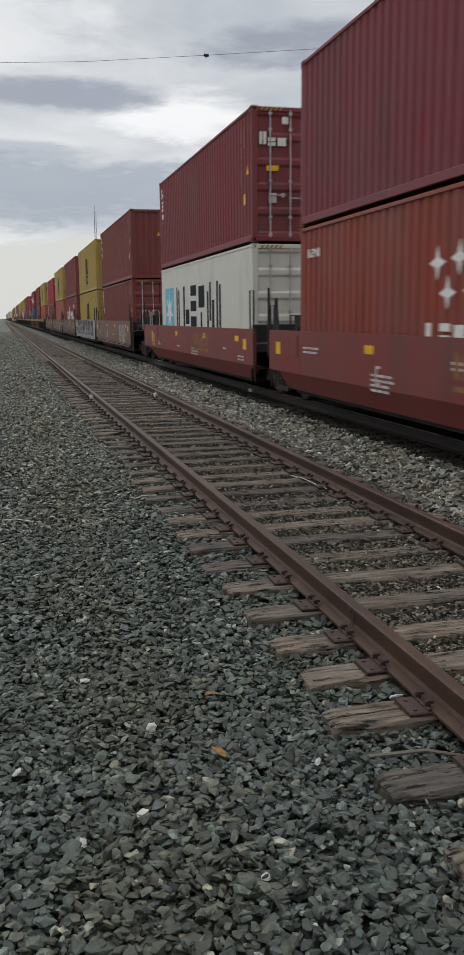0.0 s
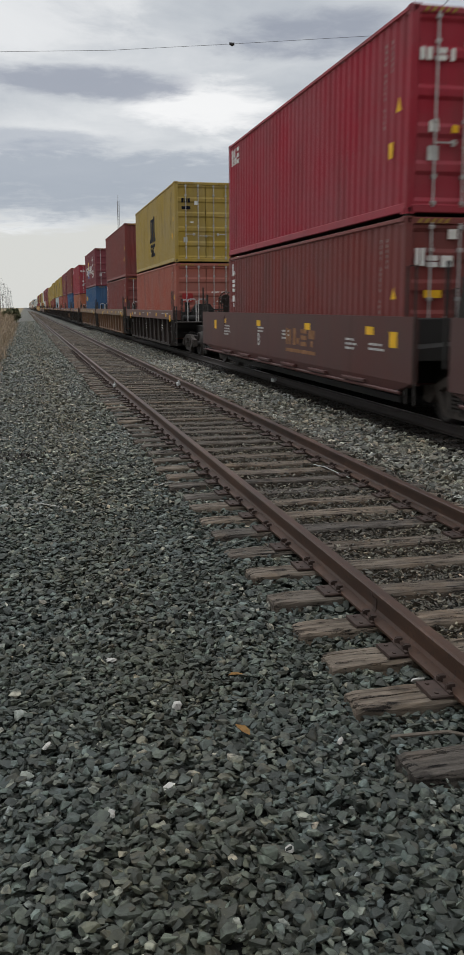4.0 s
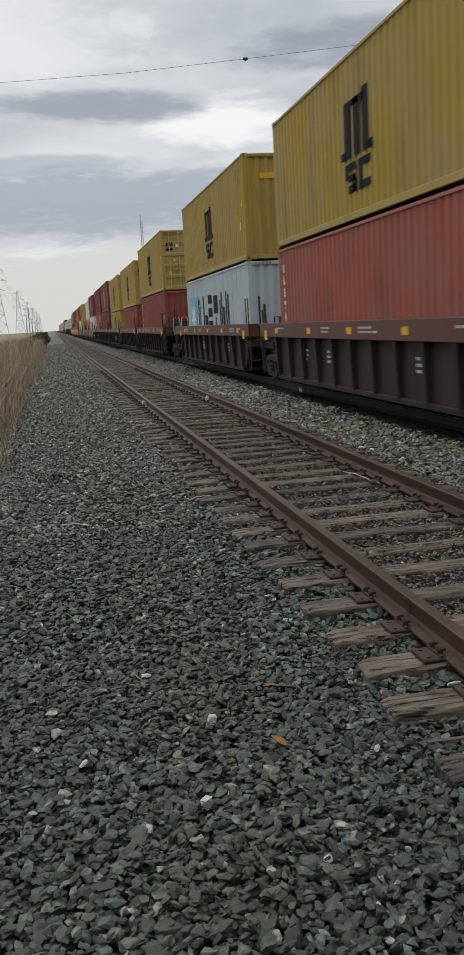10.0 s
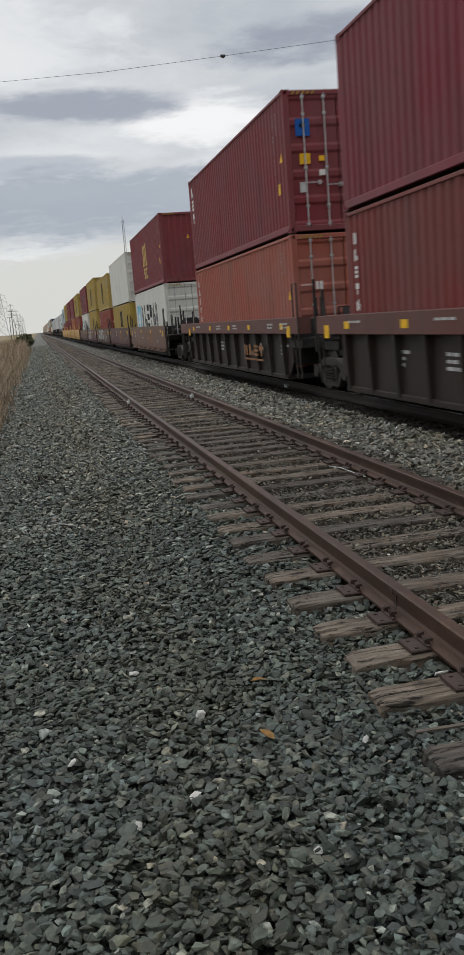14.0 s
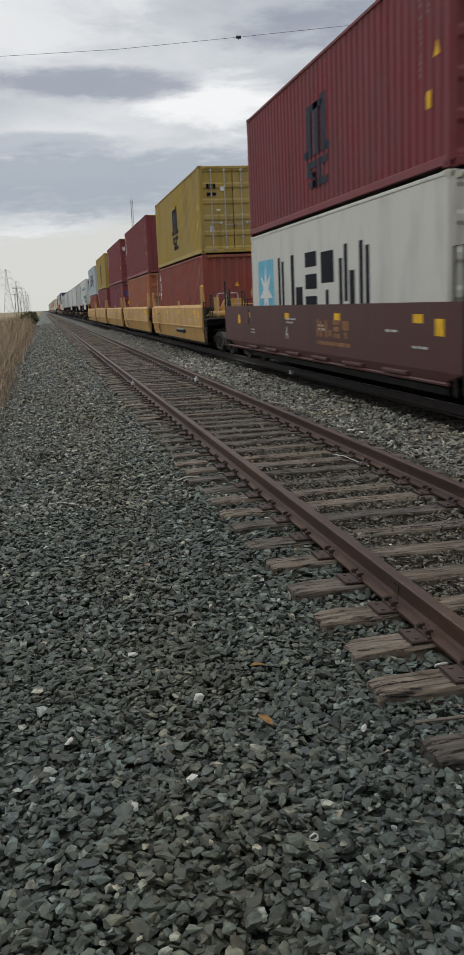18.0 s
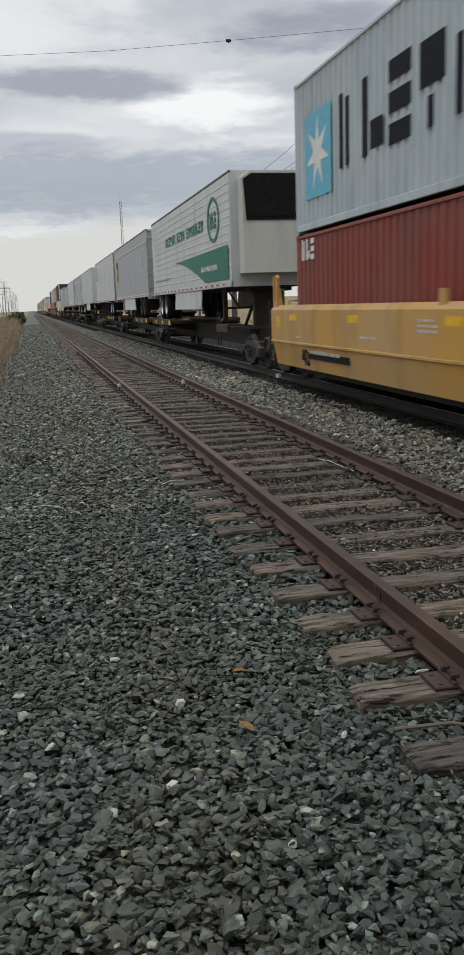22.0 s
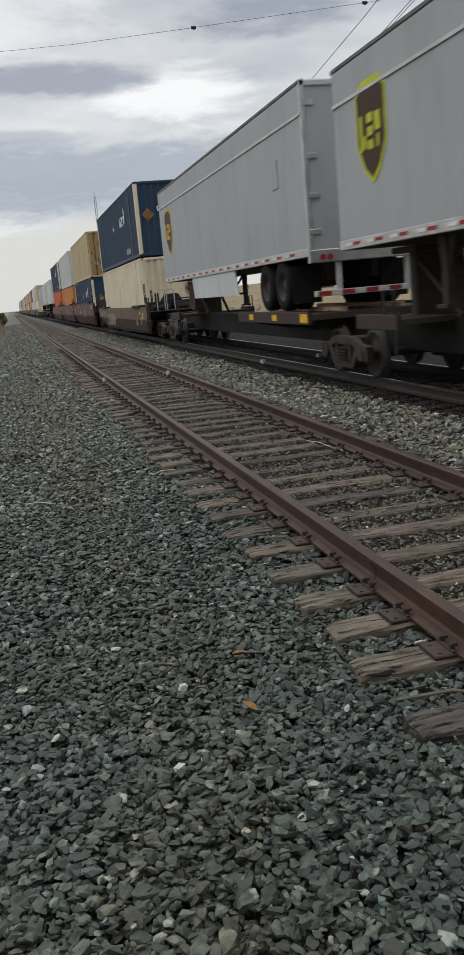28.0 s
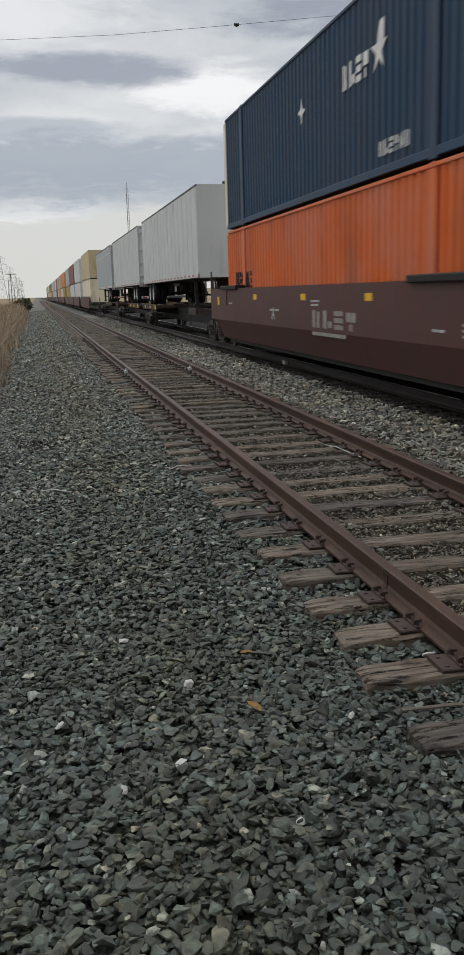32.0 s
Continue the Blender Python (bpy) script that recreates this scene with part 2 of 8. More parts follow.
# Rusty iron, its base lowered to hold the deep shade round the bogies
IRON = plain("shaded_rusty_iron", (0.042, 0.034, 0.029), 0.8, 0.2, 0.35)
TREAD = plain("worn_wheel_steel", (0.35, 0.34, 0.33), 0.3, 1.0, 0.2)
GALV = plain("galvanised_rod", (0.42, 0.42, 0.42), 0.45, 0.6, 0.2)
DARK = plain("dark_gasket", (0.015, 0.015, 0.015), 0.7)
DECAL = {
    "white": plain("white_marking", (0.66, 0.66, 0.64), 0.5, 0, 0.12), "black": plain("black_marking", (0.008, 0.010, 0.016), 0.6, 0, 0.2),
    "gold": plain("gold_marking", (0.50, 0.33, 0.10), 0.5, 0, 0.2), "yellow": plain("yellow_reflector", (0.72, 0.42, 0.030), 0.45, 0, 0.15),
    "navy": plain("navy_marking", (0.016, 0.022, 0.038), 0.5, 0, 0.2), "skyblue": plain("light_blue_marking", (0.14, 0.42, 0.56), 0.5, 0, 0.15),
    "green": plain("green_marking", (0.022, 0.155, 0.115), 0.45, 0, 0.15), "grey": plain("grey_marking", (0.32, 0.33, 0.33), 0.5, 0, 0.15),
    "fadedgold": plain("faded_gold_marking", (0.24, 0.125, 0.065), 0.6, 0, 0.3), "red": plain("red_reflector", (0.30, 0.035, 0.035), 0.4, 0, 0.1),
    "umber": plain("dark_brown_marking", (0.060, 0.036, 0.022), 0.5, 0, 0.15), "amber": plain("amber_marking", (0.62, 0.36, 0.035), 0.5, 0, 0.1),
    "lime": plain("lime_yellow_marking", (0.48, 0.52, 0.040), 0.5, 0, 0.1), "palegreen": plain("pale_green_marking", (0.42, 0.52, 0.46), 0.5, 0, 0.1),
    "hazard": plain("hazard_yellow", (0.30, 0.20, 0.05), 0.5, 0, 0.2), "fadedsilver": plain("faded_silver_marking", (0.27, 0.25, 0.23), 0.6, 0, 0.3), "slate": plain("slate_blue_spray", (0.135, 0.155, 0.165), 0.6, 0, 0.2), "charcoal": plain("charcoal_spray", (0.045, 0.043, 0.040), 0.6, 0, 0.3), "lilac": plain("lilac_spray", (0.20, 0.155, 0.17), 0.6, 0, 0.25), "pink": plain("dusty_pink_spray", (0.25, 0.12, 0.115), 0.6, 0, 0.25), "silver": plain("silver_marking", (0.46, 0.47, 0.46), 0.5, 0, 0.2), "blue": plain("blue_marking", (0.020, 0.10, 0.36), 0.5, 0, 0.15),
}
TOPRAIL = plain("weathered_roof_rail", (0.105, 0.105, 0.105), 0.6, 0.3, 0.5, 3)
RUBBER = plain("tyre_rubber", (0.018, 0.018, 0.019), 0.8, 0, 0.3, 8, 0.2)
ALU = plain("dull_aluminium", (0.46, 0.46, 0.46), 0.38, 0.75, 0.2, 3)


def rail_mat():
    m = Mat("rusty_rail_steel", 0.52, 0.15, 0.4)
    col = m.mix(m.mask(m.noise(3, 6, (1, 0.25, 1)), 0.3, 0.7), (0.036, 0.020, 0.014), (0.078, 0.039, 0.024))
    col = m.mix(m.mask(m.noise(9, 6, (1, 0.5, 1)), 0.55, 0.75), col, (0.100, 0.053, 0.034))
    col = m.mix(m.mask(m.noise(40, 4), 0.55, 0.75), col, (0.030, 0.019, 0.016))
    return m.color(col).bump(m.noise(60, 4), 0.2, 0.003).m


RAIL = rail_mat()
PLATE = plain("rusty_tie_plate", (0.046, 0.028, 0.022), 0.75, 0.2, 0.35, 14)
SHINE = plain("polished_rail_head", (0.45, 0.44, 0.43), 0.28, 1.0, 0.1)
# Rail brown darkened in colour for the shade below the cars
OLDRAIL = plain("shade_dark_rail_side", (0.024, 0.017, 0.014), 0.7, 0.2, 0.3, 5)


def wood_mat(name, a, b, stretch):
    m = Mat(name, 0.85, 0, 0.25)
    grain = m.noise(22, 8, stretch, 0.65)
    col = m.mix(m.mask(grain, 0.32, 0.66), a, b)
    crack = m.mask(m.noise(30, 9, stretch, 0.75), 0.56, 0.60)
    col = m.mix(crack, col, mul(a, 0.2))
    patch = m.noise(3.2, 6)
    col = m.mix(m.mask(patch, 0.50, 0.72), col, m.mix(m.mask(grain, 0.3, 0.7), mul(a, 1.4), (b[0] * 1.10, b[1] * 0.98, b[2] * 0.86)))
    col = m.mix(m.mask(m.noise(5.5, 7), 0.58, 0.74), col, mul(a, 0.7))
    rnd = m.ramp(m.random(), (0.0, (0.66, 0.67, 0.68)), (1.0, (1.22, 1.14, 1.04)))
    col = m.mix(1.0, col, rnd, "MULTIPLY")
    f = m.n("ShaderNodeMath", operation="SUBTRACT")
    link(m.t, grain, f.inputs[0])
    link(m.t, crack, f.inputs[1])
    return m.color(col).bump(f.outputs[0], 0.9, 0.014).m


WOOD = wood_mat("weathered_tie_wood", (0.042, 0.035, 0.029), (0.190, 0.166, 0.142), (0.15, 1.0, 1.0))
# Oily ties; the shade under the train darkens this colour further
FARWOOD = wood_mat("oily_shaded_tie_wood", (0.010, 0.008, 0.007), (0.036, 0.029, 0.024), (0.10, 1.0, 1.0))
POLEWOOD = wood_mat("pole_wood", (0.065, 0.060, 0.054), (0.140, 0.130, 0.118), (1.0, 1.0, 0.06))


def stone_mat(name, dark, mid, pale, path=0.0):
    """Crushed stone: each one has its own shade and tint; path: brown silt along the trodden strip."""
    m = Mat(name, 0.66, 0, 0.42)
    f = m.island()
    col = m.ramp(f, (0.0, dark), (1.0, pale), (0.25, mul(mid, 0.60)), (0.62, mid), (0.86, mul(mid, 1.55)), (0.965, mul(mid, 2.2)))
    other = m.n("ShaderNodeMath", operation="FRACT")
    times = m.n("ShaderNodeMath", operation="MULTIPLY")
    link(m.t, f, times.inputs[0])
    times.inputs[1].default_value = 37.7
    link(m.t, times.outputs[0], other.inputs[0])
    tint = m.ramp(other.outputs[0], (0.0, (0.92, 1.0, 1.08)), (1.0, (1.22, 0.98, 0.80)), (0.35, (0.96, 1.04, 0.98)), (0.62, (1.02, 1.02, 0.92)), (0.88, (1.10, 1.0, 0.86)), (0.975, (1.16, 0.98, 0.84)))
    col = m.mix(1.0, col, tint, "MULTIPLY")
    col = m.mix(m.mask(m.noise(30, 7), 0.38, 0.68), col, mul(mid, 0.50))
    stain = m.n("ShaderNodeMath", operation="MULTIPLY")
    link(m.t, m.mask(m.noise(0.8, 6), 0.42, 0.72), stain.inputs[0])
    stain.inputs[1].default_value = 0.7
    col = m.mix(stain.outputs[0], col, m.mix(1.0, col, (1.03, 0.96, 0.78), "MULTIPLY"))
    if path:
        sep = m.n("ShaderNodeSeparateXYZ")
        link(m.t, m.co.outputs["Object"], sep.inputs[0])
        wob = m.n("ShaderNodeMath", operation="MULTIPLY_ADD")
        link(m.t, m.noise(1.1, 5), wob.inputs[0])
        wob.inputs[1].default_value = 1.1
        link(m.t, sep.outputs[0], wob.inputs[2])
        a, b = m.mask(wob.outputs[0], -2.15, -1.80), m.mask(wob.outputs[0], -1.20, -1.55)
        f2 = m.n("ShaderNodeMath", operation="MULTIPLY")
        link(m.t, a, f2.inputs[0])
        link(m.t, b, f2.inputs[1])
        f3 = m.n("ShaderNodeMath", operation="MULTIPLY")
        link(m.t, f2.outputs[0], f3.inputs[0])
        f3.inputs[1].default_value = path
        col = m.mix(f3.outputs[0], col, m.mix(1.0, col, (1.08, 0.95, 0.80), "MULTIPLY"))
    return m.color(col).bump(m.noise(60, 6), 0.7, 0.006).m


STONE = stone_mat("crushed_grey_green_stone", (0.012, 0.015, 0.012), (0.074, 0.087, 0.078), (0.36, 0.35, 0.32), 0.5)
# Dusty stone, lightened so its colour includes the sheen at low angles
DUST_SHEEN_STONE = stone_mat("dusty_sheen_stone", (0.030, 0.033, 0.029), (0.164, 0.170, 0.153), (0.50, 0.48, 0.43), 0.5)
CHIP = stone_mat("chalky_chips", (0.16, 0.155, 0.14), (0.30, 0.29, 0.26), (0.55, 0.53, 0.48))
# Oily stones, with the shade under the train put into their near-black colour
OIL_SHADE_STONE = stone_mat("oily_shade_dark_stone", (0.012, 0.011, 0.010), (0.030, 0.027, 0.024), (0.10, 0.095, 0.085))
FOURFOOT = stone_mat("dusty_brown_fill_stone", (0.022, 0.019, 0.015), (0.118, 0.107, 0.090), (0.46, 0.43, 0.37))
PALESTONE = stone_mat("crushed_pale_grey_stone", (0.020, 0.019, 0.016), (0.215, 0.209, 0.188), (0.74, 0.72, 0.66))


def ground_mat():
    m = Mat("gravel_bed_and_field", 0.9, 0, 0.2)
    tex = m.n("ShaderNodeTexVoronoi")
    tex.inputs["Scale"].default_value = 19
    tex.inputs["Randomness"].default_value = 1
    link(m.t, m.co.outputs["Object"], tex.inputs["Vector"])
    sep = m.n("ShaderNodeSeparateXYZ")
    link(m.t, m.co.outputs["Object"], sep.inputs[0])
    sc = m.n("ShaderNodeSeparateColor")
    link(m.t, tex.outputs["Color"], sc.inputs[0])
    # Near-black bed: shade in the gaps between stones, put into the colour
    grey = m.ramp(sc.outputs[0], (0.0, (0.006, 0.007, 0.006)), (1.0, (0.08, 0.085, 0.08)), (0.6, (0.018, 0.019, 0.018)))
    pale = m.ramp(sc.outputs[0], (0.0, (0.030, 0.029, 0.027)), (1.0, (0.22, 0.21, 0.19)), (0.6, (0.090, 0.087, 0.080)))
    wob = m.n("ShaderNodeMath", operation="MULTIPLY_ADD")
    link(m.t, m.noise(0.6, 4), wob.inputs[0])
    wob.inputs[1].default_value = 1.2
    link(m.t, sep.outputs[0], wob.inputs[2])
    right = m.mask(wob.outputs[0], 1.7, 2.1)
    col = m.mix(right, grey, pale)
    # Far bed: the stones' average colour, lightened along with them for grazing sheen
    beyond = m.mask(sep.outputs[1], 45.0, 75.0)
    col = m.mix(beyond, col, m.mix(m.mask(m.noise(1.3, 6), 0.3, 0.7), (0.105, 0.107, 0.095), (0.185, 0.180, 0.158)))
    dirt = m.mix(m.mask(m.noise(0.9, 5), 0.5, 0.8), col, (0.040, 0.036, 0.029))
    field = m.mix(m.mask(m.noise(0.25, 7), 0.35, 0.7), (0.155, 0.122, 0.070), (0.30, 0.235, 0.135))
    far_l = m.mask(wob.outputs[0], -3.4, -4.2)
    far_r = m.mask(wob.outputs[0], 10.4, 12.0)
    col = m.mix(far_l, dirt, field)
    col = m.mix(far_r, col, field)
    # sooty, oily bed, with the shade under the train painted into its colour
    oil_shade = m.n("ShaderNodeMath", operation="MULTIPLY")
    link(m.t, m.mask(wob.outputs[0], 3.2, 3.6), oil_shade.inputs[0])
    link(m.t, m.mask(wob.outputs[0], 10.6, 9.6), oil_shade.inputs[1])
    col = m.mix(oil_shade.outputs[0], col, (0.009, 0.008, 0.007))
    m.color(col)
    m.bump(tex.outputs["Distance"], 0.8, 0.05)
    return m.m


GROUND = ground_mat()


def blade_mat(name, a, b):
    m = Mat(name, 0.8, 0, 0.2)
    return m.color(m.ramp(m.island(), (0.0, a), (1.0, b))).m


GRASS = blade_mat("dry_reed_grass", (0.150, 0.112, 0.078), (0.42, 0.325, 0.220))
GREEN = blade_mat("green_leaves", (0.050, 0.060, 0.030), (0.115, 0.120, 0.062))
TWIG = plain("bare_twigs", (0.14, 0.12, 0.10), 0.9)
# Grey of far steelwork, with distance haze mixed into the colour
HAZE = plain("hazed_grey_steel", (0.22, 0.225, 0.235), 0.7, 0.2, 0.1)
CABLE = plain("black_cable", (0.055, 0.055, 0.06), 0.6)

# ---- mesh helpers ----
class Mesh:
    """Collects boxes, prisms and tubes into one mesh."""

    def __init__(self):
        self.v, self.f = [], []

    def add(self, verts, faces):
        k = len(self.v)
        self.v += [tuple(p) for p in verts]
        self.f += [tuple(i + k for i in f) for f in faces]
        return self

    def box(self, x0, x1, y0, y1, z0, z1):
        return self.add([(x, y, z) for x in (x0, x1) for y in (y0, y1) for z in (z0, z1)],
                        [(0, 1, 3, 2), (4, 6, 7, 5), (0, 4, 5, 1), (2, 3, 7, 6), (0, 2, 6, 4), (1, 5, 7, 3)])

    def prism(self, pts, axis, a, b):
        """Extrudes a closed outline along an axis; the outline's two numbers fill the other axes in order."""
        def at(p, c):
            q = list(p)
            q.insert("xyz".index(axis), c)
            return q
        n = len(pts)
        faces = [(i, (i + 1) % n, n + (i + 1) % n, n + i) for i in range(n)]
        return self.add([at(p, a) for p in pts] + [at(p, b) for p in pts], faces + [tuple(reversed(range(n))), tuple(range(n, 2 * n))])

    def cbox(self, x0, x1, y0, y1, z0, z1, c=0.01):
        """A box with its long edges chamfered."""
        d = (x1 - x0, y1 - y0, z1 - z0)
        ax = d.index(max(d))
        (a0, a1), (b0, b1) = [r for i, r in enumerate(((x0, x1), (y0, y1), (z0, z1))) if i != ax]
        o = [(a0 + c, b0), (a1 - c, b0), (a1, b0 + c), (a1, b1 - c), (a1 - c, b1), (a0 + c, b1), (a0, b1 - c), (a0, b0 + c)]
        lo, hi = ((x0, x1), (y0, y1), (z0, z1))[ax]
        return self.prism(o, "xyz"[ax], lo, hi)

    def cyl(self, axis, c, r, a, b, n=16, r2=None):
        """A round bar or disc along an axis; c holds the two other coordinates."""
        r2 = r if r2 is None else r2
        def ring(rad, at):
            out = []
            for i in range(n):
                q = [c[0] + rad * math.cos(2 * math.pi * i / n), c[1] + rad * math.sin(2 * math.pi * i / n)]
                q.insert("xyz".index(axis), at)
                out.append(q)
            return out
        faces = [(i, (i + 1) % n, n + (i + 1) % n, n + i) for i in range(n)]
        return self.add(ring(r, a) + ring(r2, b), faces + [tuple(reversed(range(n))), tuple(range(n, 2 * n))])

    def bar(self, p, q, r, n=6):
        """A round bar between two points."""
        p, q = Vector(p), Vector(q)
        d = (q - p).normalized()
        u = d.orthogonal().normalized()
        w = d.cross(u)
        rings = [[e + (u * math.cos(2 * math.pi * i / n) + w * math.sin(2 * math.pi * i / n)) * r for i in range(n)] for e in (p, q)]
        faces = [(i, (i + 1) % n, n + (i + 1) % n, n + i) for i in range(n)]
        return self.add(rings[0] + rings[1], faces + [tuple(reversed(range(n))), tuple(range(n, 2 * n))])

    def pipe(self, pts, r, n=6):
        """A round bar swept along a line of points."""
        pts = [Vector(p) for p in pts]
        verts, faces = [], []
        side = None
        for k, p in enumerate(pts):
            d = (pts[min(k + 1, len(pts) - 1)] - pts[max(k - 1, 0)]).normalized()
            side = d.orthogonal().normalized() if side is None else (side - d * side.dot(d)).normalized()
            w = d.cross(side)
            verts += [p + (side * math.cos(2 * math.pi * i / n) + w * math.sin(2 * math.pi * i / n)) * r for i in range(n)]
            if k:
                faces += [((k - 1) * n + i, (k - 1) * n + (i + 1) % n, k * n + (i + 1) % n, k * n + i) for i in range(n)]
        m = len(pts) * n
        return self.add(verts, faces + [tuple(reversed(range(n))), tuple(range(m - n, m))])

    def lathe(self, prof, axis, c, n=24):
        """Turns a profile of (along, radius) round an axis."""
        k = len(prof)
        verts = []
        for i in range(n):
            a = 2 * math.pi * i / n
            for s, r in prof:
                q = [c[0] + r * math.cos(a), c[1] + r * math.sin(a)]
                q.insert("xyz".index(axis), s)
                verts.append(q)
        return self.add(verts, [(i * k + j, i * k + j + 1, ((i + 1) % n) * k + j + 1, ((i + 1) % n) * k + j) for i in range(n) for j in range(k - 1)])

    def done(self, name, smooth=False):
        me = bpy.data.meshes.new(name)
        me.from_pydata(self.v, [], self.f)
        bm = bmesh.new()
        bm.from_mesh(me)
        bmesh.ops.remove_doubles(bm, verts=bm.verts, dist=1e-5)
        bmesh.ops.recalc_face_normals(bm, faces=bm.faces)
        bm.to_mesh(me)
        bm.free()
        if smooth:
            me.polygons.foreach_set("use_smooth", [True] * len(me.polygons))
        me.materials.append(None)
        return me


CACHE = {}


def shared(key, build, smooth=False):
    """The mesh of that key, built once."""
    if key not in CACHE:
        CACHE[key] = build().done(str(key if isinstance(key, str) else key[0]), smooth)
    return CACHE[key]


def part(name, mesh, material, parent, label="", at=None):
    ob = new(name, mesh)
    ob.material_slots[0].link = "OBJECT"
    ob.material_slots[0].material = material
    ob.parent = parent
    if at is not None:
        ob.matrix_basis = at
    if label:
        tagged(ob, label)
    return ob


def thing(name, m, label, category, group="", kind=""):
    ob = new(name)
    ob.empty_display_size = 0.2
    ob.matrix_basis = m
    return tagged(ob, label, category, group, kind)


def fast_mesh(name, verts, faces_n, idx):
    """A mesh from arrays: all faces have faces_n corners."""
    me = bpy.data.meshes.new(name)
    me.vertices.add(len(verts))
    me.vertices.foreach_set("co", np.asarray(verts, dtype=np.float32).ravel())
    idx = np.asarray(idx, dtype=np.int32).ravel()
    count = len(idx) // faces_n
    me.loops.add(len(idx))
    me.loops.foreach_set("vertex_index", idx)
    me.polygons.add(count)
    me.polygons.foreach_set("loop_start", np.arange(0, len(idx), faces_n, dtype=np.int32))
    me.polygons.foreach_set("loop_total", np.full(count, faces_n, dtype=np.int32))
    me.update(calc_edges=True)
    me.shade_flat()
    me.materials.append(None)
    return me


def words(text, size):
    """A mesh of built-in lettering that reads from the rear end of a side to its front; its left foot is at the origin."""
    key = ("words", text, size)
    if key not in CACHE:
        cu = bpy.data.curves.new("marking", "FONT")
        cu.body, cu.size, cu.extrude = text, size, 0.002
        ob = bpy.data.objects.new("marking", cu)
        me = bpy.data.meshes.new_from_object(ob)
        bpy.data.objects.remove(ob)
        me.transform(Matrix(((0, 0, -1, 0), (-1, 0, 0, 0), (0, 1, 0, 0), (0, 0, 0, 1))))
        me.materials.clear()
        me.materials.append(None)
        CACHE[key] = me
    return CACHE[key]


# ---- ground and tracks ----
XT, ZR = 4.17, 0.13     # centre of the train's track, top of its rails
PROFILE = [(-900, -1.2), (-60, -1.2), (-9, -0.75), (-5.2, -0.55), (-4.3, -0.42), (-3.3, -0.15), (-2.6, -0.105), (-2.0, -0.09), (-1.4, -0.085), (-1.2, -0.07),
           (1.2, -0.07), (1.45, -0.10), (2.1, -0.17), (2.6, -0.15), (2.95, -0.09), (9.0, -0.09), (9.8, -0.3), (11, -0.7), (14, -0.9), (48, -1.1), (80, 1.0), (140, 5.0), (220, 7.0), (900, 9.0)]


def ground_z(x):
    return float(np.interp(x, [p[0] for p in PROFILE], [p[1] for p in PROFILE]))


def build_ground():
    xs = sorted({p[0] for p in PROFILE} | {-3.0, -1.7, 0.0, 2.3, -7.0})
    ys = [-40, -5, 0, 5, 10, 20, 40, 80, 160, 320, 640, 1300, 2600, 4200]
    m = Mesh()
    verts = [(x, y, ground_z(x) - (0.03 if -3.6 < x < 5.6 else 0.0)) for y in ys for x in xs]
    k = len(xs)
    m.add(verts, [(j * k + i, j * k + i + 1, (j + 1) * k + i + 1, (j + 1) * k + i) for j in range(len(ys) - 1) for i in range(k - 1)])
    ob = new("ground", m.done("ground"))
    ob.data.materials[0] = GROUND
    tagged(ob, "grey gravel track bed running into dry tan field", "ground", kind="structure")
    return ob


RAIL_OUT = [(-0.076, 0.0), (0.076, 0.0), (0.076, 0.014), (0.02, 0.03), (0.009, 0.05), (0.009, 0.125), (0.037, 0.135), (0.037, 0.16),
            (0.028, 0.168), (-0.028, 0.168), (-0.037, 0.16), (-0.037, 0.135), (-0.009, 0.125), (-0.009, 0.05), (-0.02, 0.03), (-0.076, 0.014)]


def build_rail(x, top, material, label):
    m = Mesh().prism([(a + x, b + top - 0.168) for a, b in RAIL_OUT], "y", -30, 1600)
    ob = new("rail", m.done("rail"))
    ob.data.materials[0] = material
    return tagged(ob, label, "rail", "railway rails", "structure")


